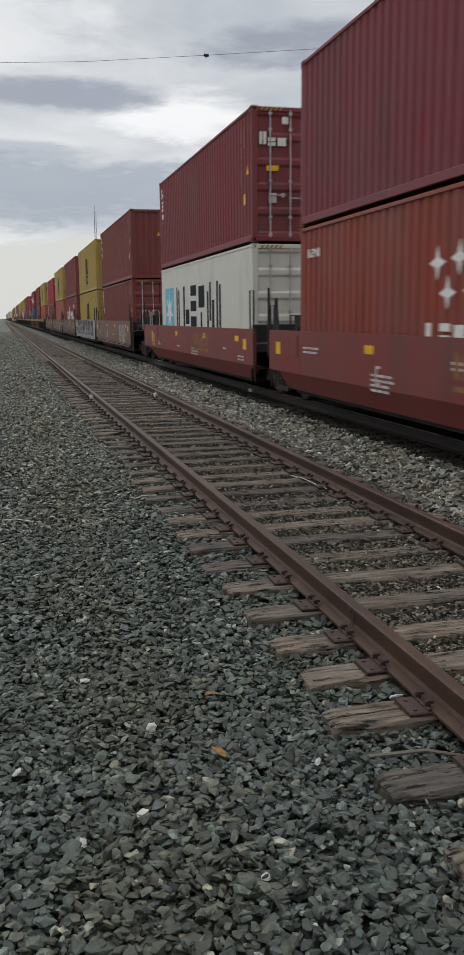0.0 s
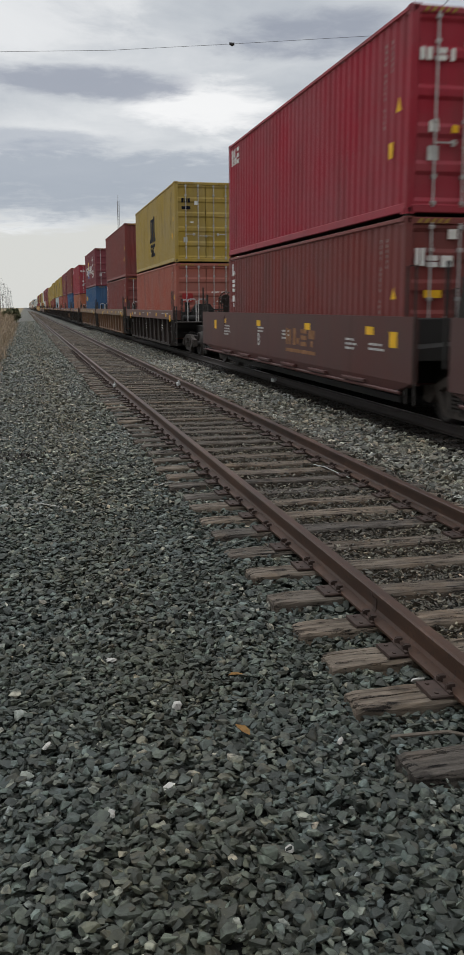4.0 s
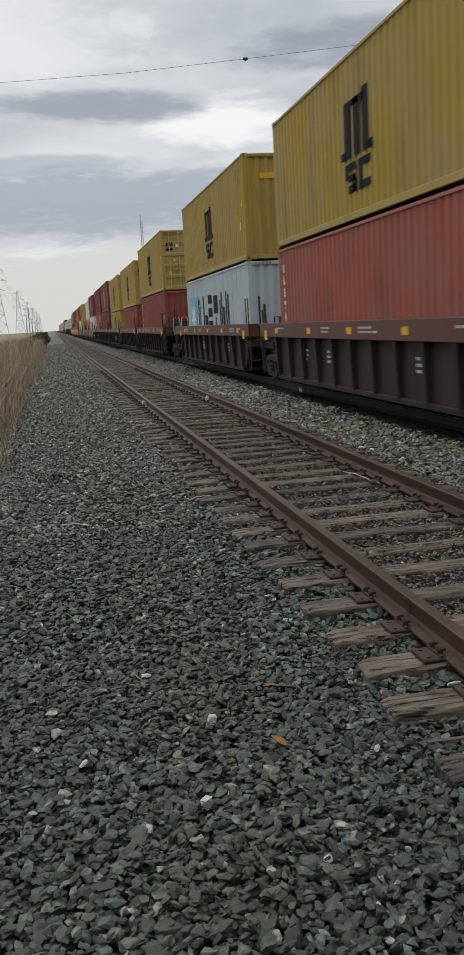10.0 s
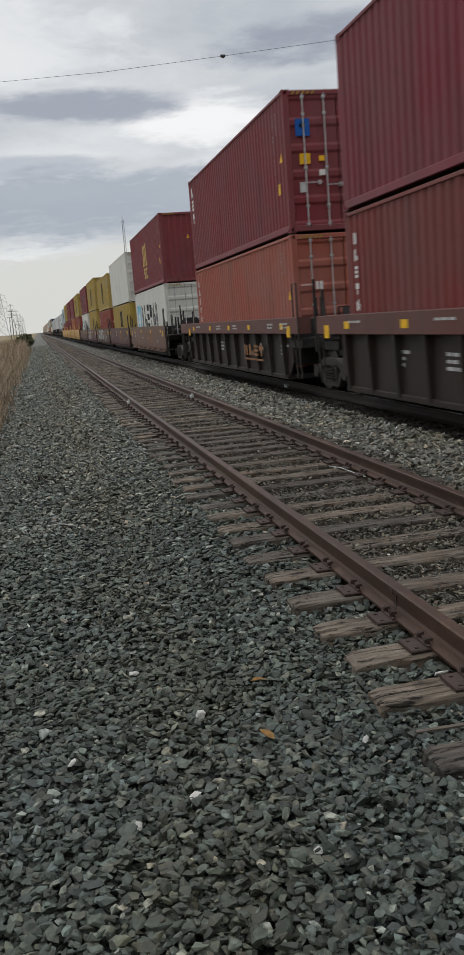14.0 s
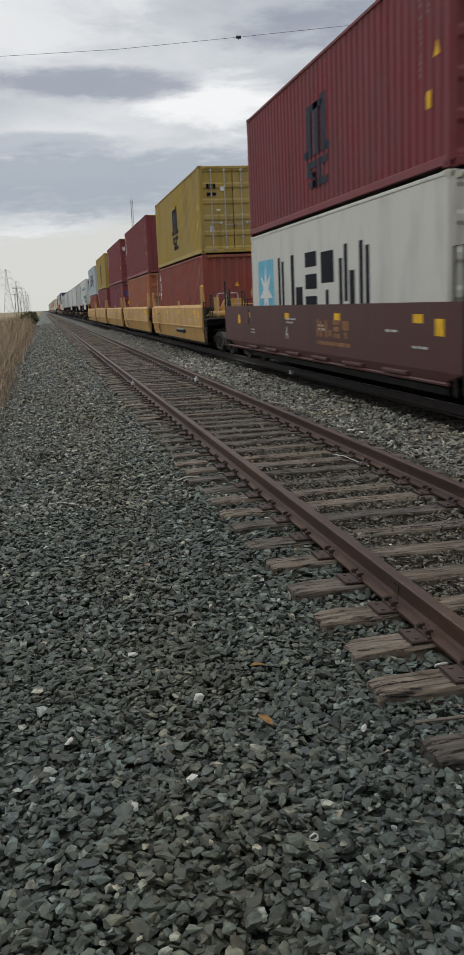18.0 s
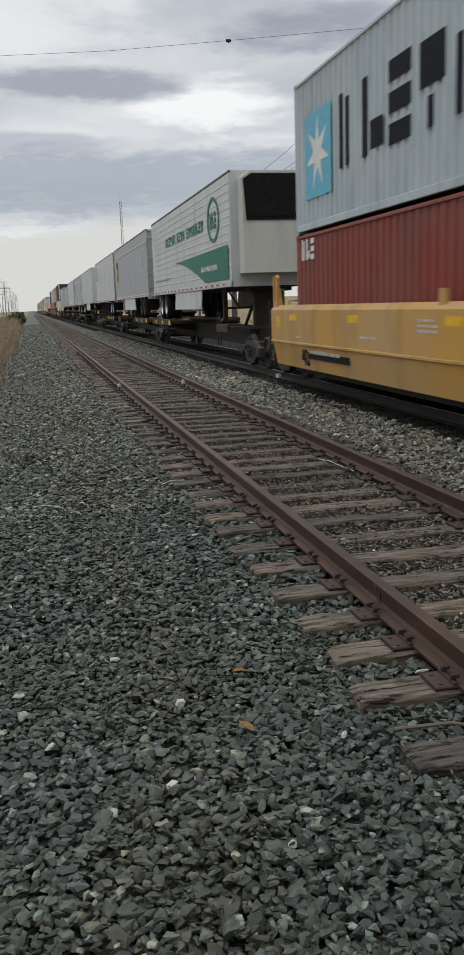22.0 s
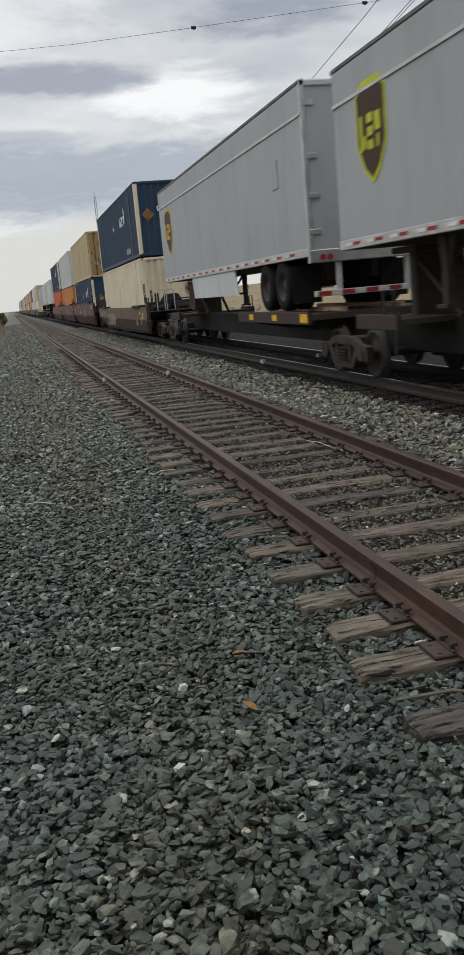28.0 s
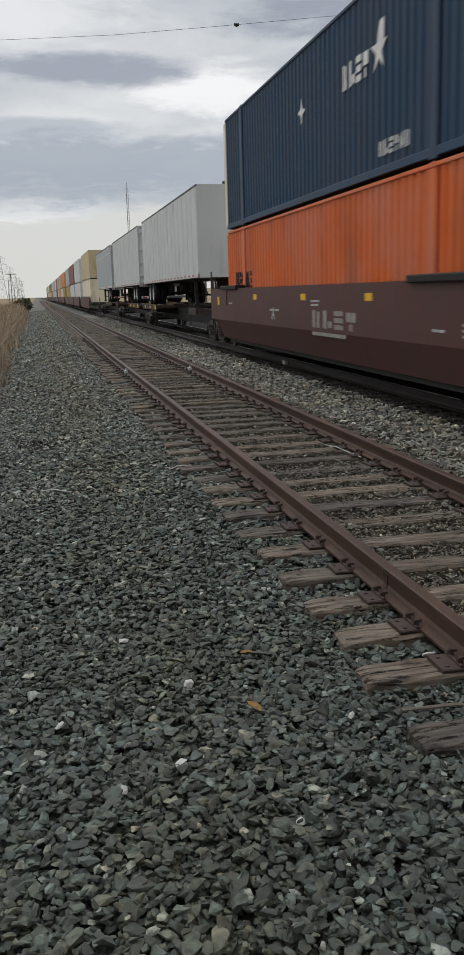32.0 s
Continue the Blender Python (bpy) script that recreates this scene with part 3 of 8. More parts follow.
def tie_mesh(i):
    """A weathered timber: uneven faces, long open splits in its top, ragged ends."""
    rng = random.Random(i)
    L, W, H = 1.295, 0.115, 0.17
    xs = [-L, -L + 0.04, -L + 0.16, -0.98, -0.80, -0.45, 0.0, 0.45, 0.80, 0.98, L - 0.16, L - 0.04, L]
    splits = [rng.uniform(-0.07, -0.03), rng.uniform(-0.01, 0.03), rng.uniform(0.05, 0.08)]
    depth = [rng.uniform(0.0, 0.022) for _ in splits]
    bow = rng.uniform(-0.012, 0.012)
    v = []
    for k, x in enumerate(xs):
        end = min(k, len(xs) - 1 - k)
        wear = 0.012 if end == 0 else 0.004 if end == 1 else 0.0
        w0, w1 = W + rng.uniform(-0.010, 0.006) + bow - wear, W + rng.uniform(-0.010, 0.006) - bow - wear
        c = rng.uniform(0.006, 0.020)
        ring = [(-w0, -H), (-w0, -c - rng.uniform(0, 0.012) - wear), (-w0 + c, -rng.uniform(0, 0.008) - wear)]
        for y, d in zip(splits, depth):
            y += rng.uniform(-0.008, 0.008)
            g = d * (rng.uniform(0.6, 1.0) if end < 4 else rng.uniform(0.0, 0.8))
            top = -rng.uniform(0, 0.006) - wear
            ring += [(y - 0.007, top), (y, top - g), (y + 0.006, top - rng.uniform(0, 0.004))]
        ring += [(w1 - c, -rng.uniform(0, 0.008) - wear), (w1, -c - rng.uniform(0, 0.012) - wear), (w1, -H)]
        out = rng.uniform(-0.014, 0.014) if end == 0 else 0.0
        v += [(x + (out + rng.uniform(-0.008, 0.008) if end == 0 else 0.0), a, b) for a, b in ring]
    n = len(ring)
    f = [(k * n + j, k * n + (j + 1) % n, (k + 1) * n + (j + 1) % n, (k + 1) * n + j) for k in range(len(xs) - 1) for j in range(n)]
    f += [tuple(range(n)), tuple(reversed(range((len(xs) - 1) * n, len(xs) * n)))]
    return Mesh().add(v, f)


def plate_mesh():
    """A tie plate with its shoulders, holes' rims and spikes."""
    m = Mesh().cbox(-0.19, 0.19, -0.095, 0.095, 0.0, 0.020, 0.006)
    for s in (-1, 1):
        m.cbox(s * 0.088 - 0.010, s * 0.088 + 0.010, -0.09, 0.09, 0.018, 0.032, 0.003)
        for y in (-0.05, 0.055):
            m.box(s * 0.083 - 0.014, s * 0.083 + 0.014, y - 0.009, y + 0.009, 0.02, 0.055)
            m.box(s * 0.071 - 0.016, s * 0.071 + 0.016, y - 0.013, y + 0.013, 0.044, 0.060)
        for y in (-0.06, 0.05):
            m.cyl("z", (s * 0.15, y), 0.012, 0.02, 0.026, 6)
    return m


TIE_Y = [1.06, 1.62, 2.17, 2.72, 3.29, 3.86, 4.41, 4.88, 5.47, 6.05, 6.67, 7.21]


def build_near_track():
    track = thing("railway_track", pose(0, 0, 0), "weathered rusty railway track on timber ties", "track", kind="structure")
    rng = random.Random(4)
    ys = [1.06 - 0.56 * k for k in range(10, 0, -1)] + list(TIE_Y)
    while ys[-1] < 420:
        ys.append(ys[-1] + 0.56 + rng.uniform(-0.05, 0.05))
    forms = [shared(("tie", i), lambda i=i: tie_mesh(i)) for i in range(10)]
    plate = shared("tie_plate", plate_mesh)
    for k, y in enumerate(ys[:300]):
        shift = rng.uniform(-0.03, 0.03)
        t = part("tie", forms[k % 10], WOOD, track, at=pose(shift, y, rng.uniform(-0.012, 0.008), 0, 0, rng.uniform(-1.0, 1.0)))
        if k < 80:
            for s in (-1, 1):
                part("tie_plate", plate, PLATE, t, at=pose(s * 0.7525 - shift, 0, 0.0, 0, 0, 0))
    m = Mesh()
    for y in ys[300:]:
        m.box(-1.29, 1.29, y - 0.115, y + 0.115, -0.16, 0)
    tagged(part("distant_ties", m.done("distant_ties"), WOOD, track), kind="stuff")
    # a welded joint with its collar on the web
    j = Mesh()
    x, y = -0.7525, 4.95
    j.prism([(x - 0.030, 0.03), (x - 0.014, 0.06), (x - 0.014, 0.132), (x - 0.041, 0.138), (x - 0.041, 0.162), (x + 0.041, 0.162), (x + 0.041, 0.138), (x + 0.014, 0.132), (x + 0.014, 0.06), (x + 0.030, 0.03)], "y", y - 0.022, y + 0.022)
    part("weld_collar", j.done("weld_collar"), PLATE, track, "dark weld collar on a rail")
    for x in (-0.7525, 0.7525):
        # pale bonded joint far down the line
        b = Mesh().box(x - 0.075, x + 0.075, 20.85, 21.1, 0.03, 0.10).box(x - 0.05, x + 0.05, 20.9, 21.03, 0.09, 0.15)
        part("bond_cover", b.done("bond_cover"), DECAL["silver"], track, "pale bonded joint cover")
    return track


def build_far_track():
    track = thing("train_track", pose(XT, 0, ZR - 0.19), "busy railway track with shiny rail heads under a train", "track", kind="structure")
    rng = random.Random(9)
    forms = [shared(("tie", i), lambda i=i: tie_mesh(i)) for i in range(10)]
    y = 7.0
    k = 0
    while k < 200:
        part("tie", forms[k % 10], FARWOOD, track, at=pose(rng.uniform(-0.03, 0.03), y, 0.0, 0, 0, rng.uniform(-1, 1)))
        y += 0.5 + rng.uniform(-0.03, 0.03)
        k += 1
    for s in (-1, 1):
        h = Mesh().box(s * 0.7525 - 0.022, s * 0.7525 + 0.022, -30, 1600, 0.1905, 0.194)
        part("rail_head", h.done("rail_head"), SHINE, track, "polished steel running surface")
    for s in (-1, 1):
        b = Mesh().box(s * 0.7525 - 0.09, s * 0.7525 + 0.09, 22.0, 22.25, 0.03, 0.12)
        part("bond_cover", b.done("bond_cover"), DECAL["silver"], track, "pale bonded joint cover")


def stone_forms(count, seed, points=10):
    """Angular crushed slabs, each the hull of a few points near the faces of a skewed block."""
    rng = random.Random(seed)
    out = []
    for _ in range(count):
        bm = bmesh.new()
        sx, sy, sz = rng.uniform(0.95, 1.35), rng.uniform(0.62, 0.95), rng.uniform(0.32, 0.62)
        skew, wedge = rng.uniform(-0.35, 0.35), rng.uniform(-0.4, 0.4)
        for _ in range(points):
            v = Vector((rng.gauss(0, 1), rng.gauss(0, 1), rng.gauss(0, 1)))
            v = v / (abs(v.x) ** 4 + abs(v.y) ** 4 + abs(v.z) ** 4) ** 0.25 * rng.uniform(0.74, 0.96)
            bm.verts.new((v.x * sx + v.y * skew, v.y * sy, v.z * sz * (1 + wedge * v.x)))
        r = bmesh.ops.convex_hull(bm, input=bm.verts)
        loose = [g for g in r["geom_interior"] + r["geom_unused"] if isinstance(g, bmesh.types.BMVert) and g.is_valid]
        if loose:
            bmesh.ops.delete(bm, geom=list(set(loose)), context="VERTS")
        bmesh.ops.triangulate(bm, faces=bm.faces)
        bm.verts.index_update()
        v = np.array([p.co[:] for p in bm.verts], dtype=np.float32)
        f = np.array([[p.index for p in q.verts] for q in bm.faces], dtype=np.int32)
        bm.free()
        out.append((v, f))
    return out


def scatter(name, material, label, areas, seed, points=10):
    """Stones over areas (x0, x1, y0, y1, number per square metre, smallest, largest radius)."""
    rng = np.random.default_rng(seed)
    forms = stone_forms(24, seed, points)
    vs, fs, base = [], [], 0
    px, pz = [p[0] for p in PROFILE], [p[1] for p in PROFILE]
    for x0, x1, y0, y1, dens, r0, r1 in areas:
        n = int((x1 - x0) * (y1 - y0) * dens)
        x, y = rng.uniform(x0, x1, n), rng.uniform(y0, y1, n)
        r = r0 + (r1 - r0) * rng.beta(1.5, 2.4, n)
        z = np.interp(x, px, pz) + rng.uniform(-0.058, 0.038, n) + (np.abs(x) < 0.73) * 0.026 + (np.abs(x - 1.1) < 0.33) * 0.02
        which = rng.integers(0, len(forms), n)
        for k, (fv, ff) in enumerate(forms):
            sel = np.nonzero(which == k)[0]
            if not len(sel):
                continue
            yaw, lie = rng.uniform(0, np.pi, len(sel)), rng.uniform(0, 2 * np.pi, len(sel))
            tip = np.abs(rng.normal(0, 0.21, len(sel))) + (rng.uniform(size=len(sel)) < 0.12) * rng.uniform(0, 0.5, len(sel))
            w, a, b, c = np.cos(tip) * np.cos(yaw), np.sin(tip) * np.cos(lie), np.sin(tip) * np.sin(lie), np.cos(tip) * np.sin(yaw)
            R = np.stack([1 - 2 * (b * b + c * c), 2 * (a * b - c * w), 2 * (a * c + b * w), 2 * (a * b + c * w), 1 - 2 * (a * a + c * c), 2 * (b * c - a * w),
                          2 * (a * c - b * w), 2 * (b * c + a * w), 1 - 2 * (a * a + b * b)], axis=1).reshape(-1, 3, 3)
            P = np.einsum("nij,vj->nvi", R, fv) * r[sel][:, None, None] + np.stack([x[sel], y[sel], z[sel]], axis=1)[:, None, :]
            vs.append(P.reshape(-1, 3))
            fs.append((ff[None] + (base + np.arange(len(sel)) * len(fv))[:, None, None]).reshape(-1, 3))
            base += len(sel) * len(fv)
    ob = new(name, fast_mesh(name, np.concatenate(vs), 3, np.concatenate(fs)))
    ob.data.materials[0] = material
    return tagged(ob, label, "gravel", kind="stuff")


def build_gravel():
    scatter("ballast", STONE, "crushed grey-green angular ballast stones beside the track", [
        (-3.5, -0.80, 1.5, 5.2, 3500, 0.010, 0.043), (-3.9, -0.80, 5.2, 8.5, 2100, 0.013, 0.046), (-4.0, -0.80, 8.5, 11.5, 700, 0.018, 0.05), (-4.2, -0.80, 11.5, 16.0, 260, 0.02, 0.05), (-3.6, -0.80, -3.0, 1.5, 500, 0.016, 0.048)], 11, 15)
    scatter("fill_stones", FOURFOOT, "dusty brown fines and small stones between the rails", [
        (-0.72, 0.72, -3.0, 2.0, 600, 0.010, 0.032), (-0.72, 0.72, 2.0, 9.0, 2600, 0.008, 0.032), (-0.72, 0.72, 9.0, 24.0, 1000, 0.012, 0.036), (-0.72, 0.72, 24.0, 50.0, 260, 0.02, 0.045), (0.78, 1.5, 5.0, 24.0, 1100, 0.012, 0.036), (-1.45, -0.80, 6.0, 24.0, 260, 0.012, 0.032)], 15, 7)
    # lighter copy of the ballast: dust plus painted grazing sheen
    scatter("distant_ballast", DUST_SHEEN_STONE, "dusty grey ballast stones farther along, lightened for their grazing sheen", [
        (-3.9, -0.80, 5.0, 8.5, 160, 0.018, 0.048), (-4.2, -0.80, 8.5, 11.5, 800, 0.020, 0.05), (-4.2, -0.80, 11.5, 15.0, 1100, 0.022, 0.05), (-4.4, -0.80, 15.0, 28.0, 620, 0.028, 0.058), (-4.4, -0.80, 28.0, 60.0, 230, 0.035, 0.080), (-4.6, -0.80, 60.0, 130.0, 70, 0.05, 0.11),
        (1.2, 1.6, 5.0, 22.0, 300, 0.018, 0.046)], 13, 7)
    scatter("pale_ballast", PALESTONE, "crushed pale grey ballast stones between the tracks", [
        (1.45, 2.9, 6.0, 16.0, 620, 0.024, 0.088), (1.3, 2.9, 16.0, 34.0, 400, 0.028, 0.090), (1.2, 3.1, 34.0, 80.0, 170, 0.03, 0.07)], 12, 9)
    # these stones carry the train's shade in their colour
    scatter("oiled_ballast", OIL_SHADE_STONE, "oily ballast stones, coloured near black for the shade under the train", [
        (2.75, 5.4, 7.0, 30.0, 900, 0.016, 0.042), (2.9, 5.2, 30.0, 60.0, 120, 0.03, 0.06)], 14, 7)


def build_chips():
    scatter("pale_chips", CHIP, "small chalky chips strewn over the grey ballast", [
        (-3.6, -0.9, 2.0, 9.0, 9, 0.008, 0.022), (-4.0, -0.9, 9.0, 22.0, 9, 0.014, 0.030), (-4.2, -0.9, 22.0, 60.0, 5, 0.022, 0.05), (-0.7, 0.7, 3.0, 24.0, 7, 0.008, 0.024), (1.3, 3.0, 6.0, 34.0, 12, 0.016, 0.036)], 16, 8)


def build_marks():
    """Single pale stones, leaves and a twig that lie on the gravel."""
    forms = stone_forms(4, 77, 22)
    for k, (x, y, z, r) in enumerate(((-0.90, 4.03, -0.01, 0.042), (-2.275, 3.42, -0.075, 0.036), (-2.12, 4.14, -0.065, 0.038), (-2.38, 4.80, -0.07, 0.034), (-1.42, 5.9, -0.05, 0.026),
                                      (-2.75, 3.9, -0.08, 0.034), (-2.52, 3.28, -0.08, 0.026), (-1.91, 2.90, -0.075, 0.024), (-1.47, 3.6, -0.06, 0.026))):
        v, f = forms[k % 4]
        me = fast_mesh("stone", v * r * 0.85, 3, f)
        ob = new("pale_stone", me)
        me.materials[0] = CHALK
        ob.matrix_basis = pose(x, y, z + 0.010, 7 * k - 20, 0, 50 * k)
        tagged(ob, "small chalky white stone lying among grey ballast", "stone", "pale stones")
    for x, y, z, a in ((-1.885, 3.735, -0.045, 30), (-1.77, 4.35, -0.05, 110)):
        m = Mesh().add([(0, -0.07, 0), (0.03, -0.03, 0.012), (0.035, 0.02, 0.016), (0, 0.075, 0.004), (-0.03, 0.02, 0.014), (-0.028, -0.03, 0.01), (0, 0, 0.001)],
                       [(0, 1, 6), (1, 2, 6), (2, 3, 6), (3, 4, 6), (4, 5, 6), (5, 0, 6)])
        ob = new("dead_leaf", m.done("dead_leaf"))
        ob.data.materials[0] = LEAF
        ob.matrix_basis = pose(x, y, z + 0.03, 8, 5, a) @ Matrix.Scale(0.7, 4)
        tagged(ob, "curled brown dead leaf on grey stones", "leaf", "dead leaves")
    m = Mesh().pipe([(0.52, 10.1, 0.01), (0.56, 9.8, 0.03), (0.60, 9.4, 0.02), (0.64, 9.2, 0.01)], 0.005)
    ob = new("stick", m.done("stick"))
    ob.data.materials[0] = DECAL["silver"]
    tagged(ob, "thin pale dry stick lying across the ties", "stick")
    for pts in ([(-2.80, 8.75, -0.015), (-2.68, 8.70, 0.0), (-2.52, 8.58, -0.01)], [(-1.46, 9.35, -0.01), (-1.36, 9.42, 0.01), (-1.22, 9.44, 0.0)]):
        ob = new("stick", Mesh().pipe(pts, 0.006).done("stick"))
        ob.data.materials[0] = CHALK
        tagged(ob, "short pale dry stick lying on the gravel", "stick")
    m = Mesh().pipe([(-1.25, 3.55, -0.03), (-1.0, 3.50, -0.01), (-0.85, 3.42, -0.02)], 0.009)
    ob = new("stick", m.done("stick"))
    ob.data.materials[0] = TWIG
    tagged(ob, "bare brown twig lying on the ballast", "stick")


CHALK = plain("chalky_white_stone", (0.42, 0.41, 0.38), 0.8, 0, 0.35, 20, 0.3)
LEAF = plain("dead_leaf_brown", (0.20, 0.115, 0.045), 0.8, 0, 0.25, 30)

build_ground()
for s in (-1, 1):
    build_rail(s * 0.7525, 0.180, RAIL, "rusty brown steel rail of the unused track")
    build_rail(XT + s * 0.7525, ZR, OLDRAIL, "dark steel rail that carries the train")
build_gravel()
build_chips()
build_marks()

# ---- what stands round the line ----
EYE = Vector((-2.7, 0.1, 1.85))


def toward(az, el, rise):
    """The point in a direction from the line's side that lies so many metres above eye height."""
    d = rise / math.tan(radians(el))
    return Vector((EYE.x + d * math.sin(radians(az)), EYE.y + d * math.cos(radians(az)), EYE.z + rise))


def reeds(name, areas, material, label, seed):
    rng = np.random.default_rng(seed)
    vs, fs, base = [], [], 0
    for x0, x1, y0, y1, n, h0, h1, w in areas:
        k = max(6, n // 26)
        cx0, cy0, ch = rng.uniform(x0, x1, k), y0 + (y1 - y0) * rng.uniform(0, 1, k) ** 1.4, rng.uniform(0.6, 1.12, k)
        pick = rng.integers(0, k, n)
        x, y = cx0[pick] + rng.normal(0, 0.16, n), cy0[pick] + rng.normal(0, 0.3 if y1 - y0 > 2 else 0.1, n)
        z = np.interp(x, [p[0] for p in PROFILE], [p[1] for p in PROFILE]) - 0.05
        h = rng.uniform(h0, h1, n) * ch[pick]
        a = rng.uniform(0, 2 * np.pi, n)
        lean = rng.uniform(0.05, 0.80, n) * h
        dx, dy = np.cos(a), np.sin(a)
        wx, wy = -dy * w, dx * w
        p = np.empty((n, 6, 3))
        for k, (f, ww, bend) in enumerate(((0, 1.0, 0), (0.55, 0.8, 0.3), (1.0, 0.25, 1.0))):
            cx, cy, cz = x + dx * lean * bend, y + dy * lean * bend, z + h * f
            p[:, 2 * k] = np.stack([cx - wx * ww, cy - wy * ww, cz], 1)
            p[:, 2 * k + 1] = np.stack([cx + wx * ww, cy + wy * ww, cz], 1)
        q = np.array([[0, 1, 3, 2], [2, 3, 5, 4]])
        vs.append(p.reshape(-1, 3))
        fs.append((q[None] + (base + np.arange(n) * 6)[:, None, None]).reshape(-1, 4))
        base += n * 6
    ob = new(name, fast_mesh(name, np.concatenate(vs), 4, np.concatenate(fs)))
    ob.data.materials[0] = material
    return tagged(ob, label, "grass", kind="stuff")


def pylon_mesh(h, base, arm):
    """A lattice tower with three pairs of arms."""
    m = Mesh()
    levels = [0, 0.18, 0.34, 0.48, 0.60, 0.70, 0.78, 0.86, 0.93, 1.0]
    def corner(f, i):
        w = base * (1 - f) ** 1.3 / 2 + 0.45
        sx, sy = ((-1, -1), (1, -1), (1, 1), (-1, 1))[i % 4]
        return (sx * w, sy * w, f * h)
    for f, g in zip(levels, levels[1:]):
        for i in range(4):
            m.bar(corner(f, i), corner(g, i), 0.14, 4)
            m.bar(corner(f, i), corner(g, i + 1), 0.09, 4)
            m.bar(corner(f, i + 1), corner(g, i), 0.09, 4)
            m.bar(corner(g, i), corner(g, i + 1), 0.09, 4)
    for f, k in ((0.66, 0.85), (0.80, 1.0), (0.94, 0.8)):
        for s in (-1, 1):
            tip = (s * arm * k, 0, f * h)
            for y in (-0.5, 0.5):
                m.bar((s * 0.5, y, f * h), tip, 0.10, 4)
                m.bar((s * 0.5, y, f * h + 1.8), tip, 0.09, 4)
            m.bar(tip, (tip[0], 0, f * h - 1.8), 0.08, 4)
    return m


def build_pylons():
    me = shared("pylon", lambda: pylon_mesh(41.5, 9.0, 5.5))
    ys = [543, 868, 1193, 1518, 1843, 2183]
    for y in ys:
        t = thing("power_pylon", pose(-33.0, y, -1.2, 0, 0, 3), "grey steel lattice power pylon beyond the reeds", "pylon", "power pylons")
        part("lattice", me, HAZE, t)
    for k, (x, z) in enumerate(((-5.5, 31.5), (5.5, 31.5), (-4.4, 37.5), (4.4, 37.5), (-4.6, 25.6), (4.6, 25.6))):
        m = Mesh()
        pts = []
        for a, b in zip([224] + ys, ys):
            for i in range(8):
                f = i / 8
                pts.append((-33.0 + x, a + (b - a) * f, z - 1.2 - 26 * f * (1 - f)))
        m.pipe(pts, 0.045, 3)
        ob = new("power_line", m.done("power_line"))
        ob.data.materials[0] = CABLE
        tagged(ob, "thin dark conductor hung between pylons", "cable", "pylon conductors")


def pole_mesh(h):
    return Mesh().cyl("z", (0, 0), 0.17, -0.2, h, 10, 0.11)


def arm_mesh(w):
    m = Mesh().cbox(-w, w, -0.06, 0.06, -0.07, 0.07, 0.01)
    for x in (-w + 0.1, -w * 0.4, w * 0.4, w - 0.1):
        m.cyl("z", (x, 0), 0.05, 0.07, 0.26, 8)
    return m


def utility_pole(x, y, h, z, arms, turn=0):
    p = thing("utility_pole", pose(x, y, z, 0, 0, turn), "weathered wooden utility pole with cross arms", "pole", "utility poles")
    part("shaft", shared(("pole", h), lambda: pole_mesh(h)), POLEWOOD, p)
    for i in range(arms):
        part("cross_arm", shared("arm", lambda: arm_mesh(1.6)), POLEWOOD, p, at=pose(0, -0.2, h - 0.35 - 1.0 * i))
    return p


def build_poles():
    for x, y, h in ((-11.8, 362, 12.0), (-16.4, 492, 12.0), (-16, 596, 11), (-17, 745, 11), (-18, 915, 11)):
        utility_pole(x, y, h, -1.0, 1)
    for az, d, h, arms in ((19.06, 190, 12.6, 2), (28.05, 112, 13.2, 4), (33.5, 150, 13.2, 4)):
        px = EYE.x + d * math.sin(radians(az))
        foot = ground_z(px) - 0.1
        utility_pole(px, EYE.y + d * math.cos(radians(az)), h - 1.2 - foot, foot, arms, -20)
    # line along the far side of the train
    feet = [(9.5, -26.0), (9.3, 22.0), (13.0, 70.0), (20.0, 118.0), (28.0, 166.0)]
    for x, y in feet:
        p = thing("utility_pole", pose(x + 0.08, y, -1.0), "thick dark wooden utility pole beside the track", "pole", "utility poles")
        part("shaft", shared("thick_pole", lambda: Mesh().cyl("z", (0, 0), 0.25, -0.2, 11.6, 14, 0.17)), POLEWOOD, p)
        for z in (9.6, 10.85):
            for dy in (-0.24, 0.24):
                part("cross_arm", shared("long_arm", lambda: arm_mesh(1.25)), POLEWOOD, p, at=pose(0, dy, z))
        for sd in (-1, 1):
            part("brace", shared(("arm_brace", sd), lambda: Mesh().bar((sd * 0.75, -0.26, 9.55), (0, -0.26, 8.8), 0.02)), STEEL, p)
    wires = [(-1.0, 8.85), (-0.35, 8.85), (0.45, 8.85), (1.1, 8.85), (-0.7, 10.1), (0.5, 10.1), (-0.1, 7.3), (-0.15, 4.8)]
    for ox, z in wires:
        m = Mesh()
        pts = []
        for (x0, y0), (x1, y1) in zip(feet, feet[1:]):
            for i in range(8):
                f = i / 8
                pts.append((x0 + (x1 - x0) * f + ox, y0 + (y1 - y0) * f, z - 3.4 * f * (1 - f)))
        m.pipe(pts, 0.010, 4)
        ob = new("overhead_wire", m.done("overhead_wire"))
        ob.data.materials[0] = CABLE
        tagged(ob, "thin black overhead wire along the line", "cable", "overhead wires")


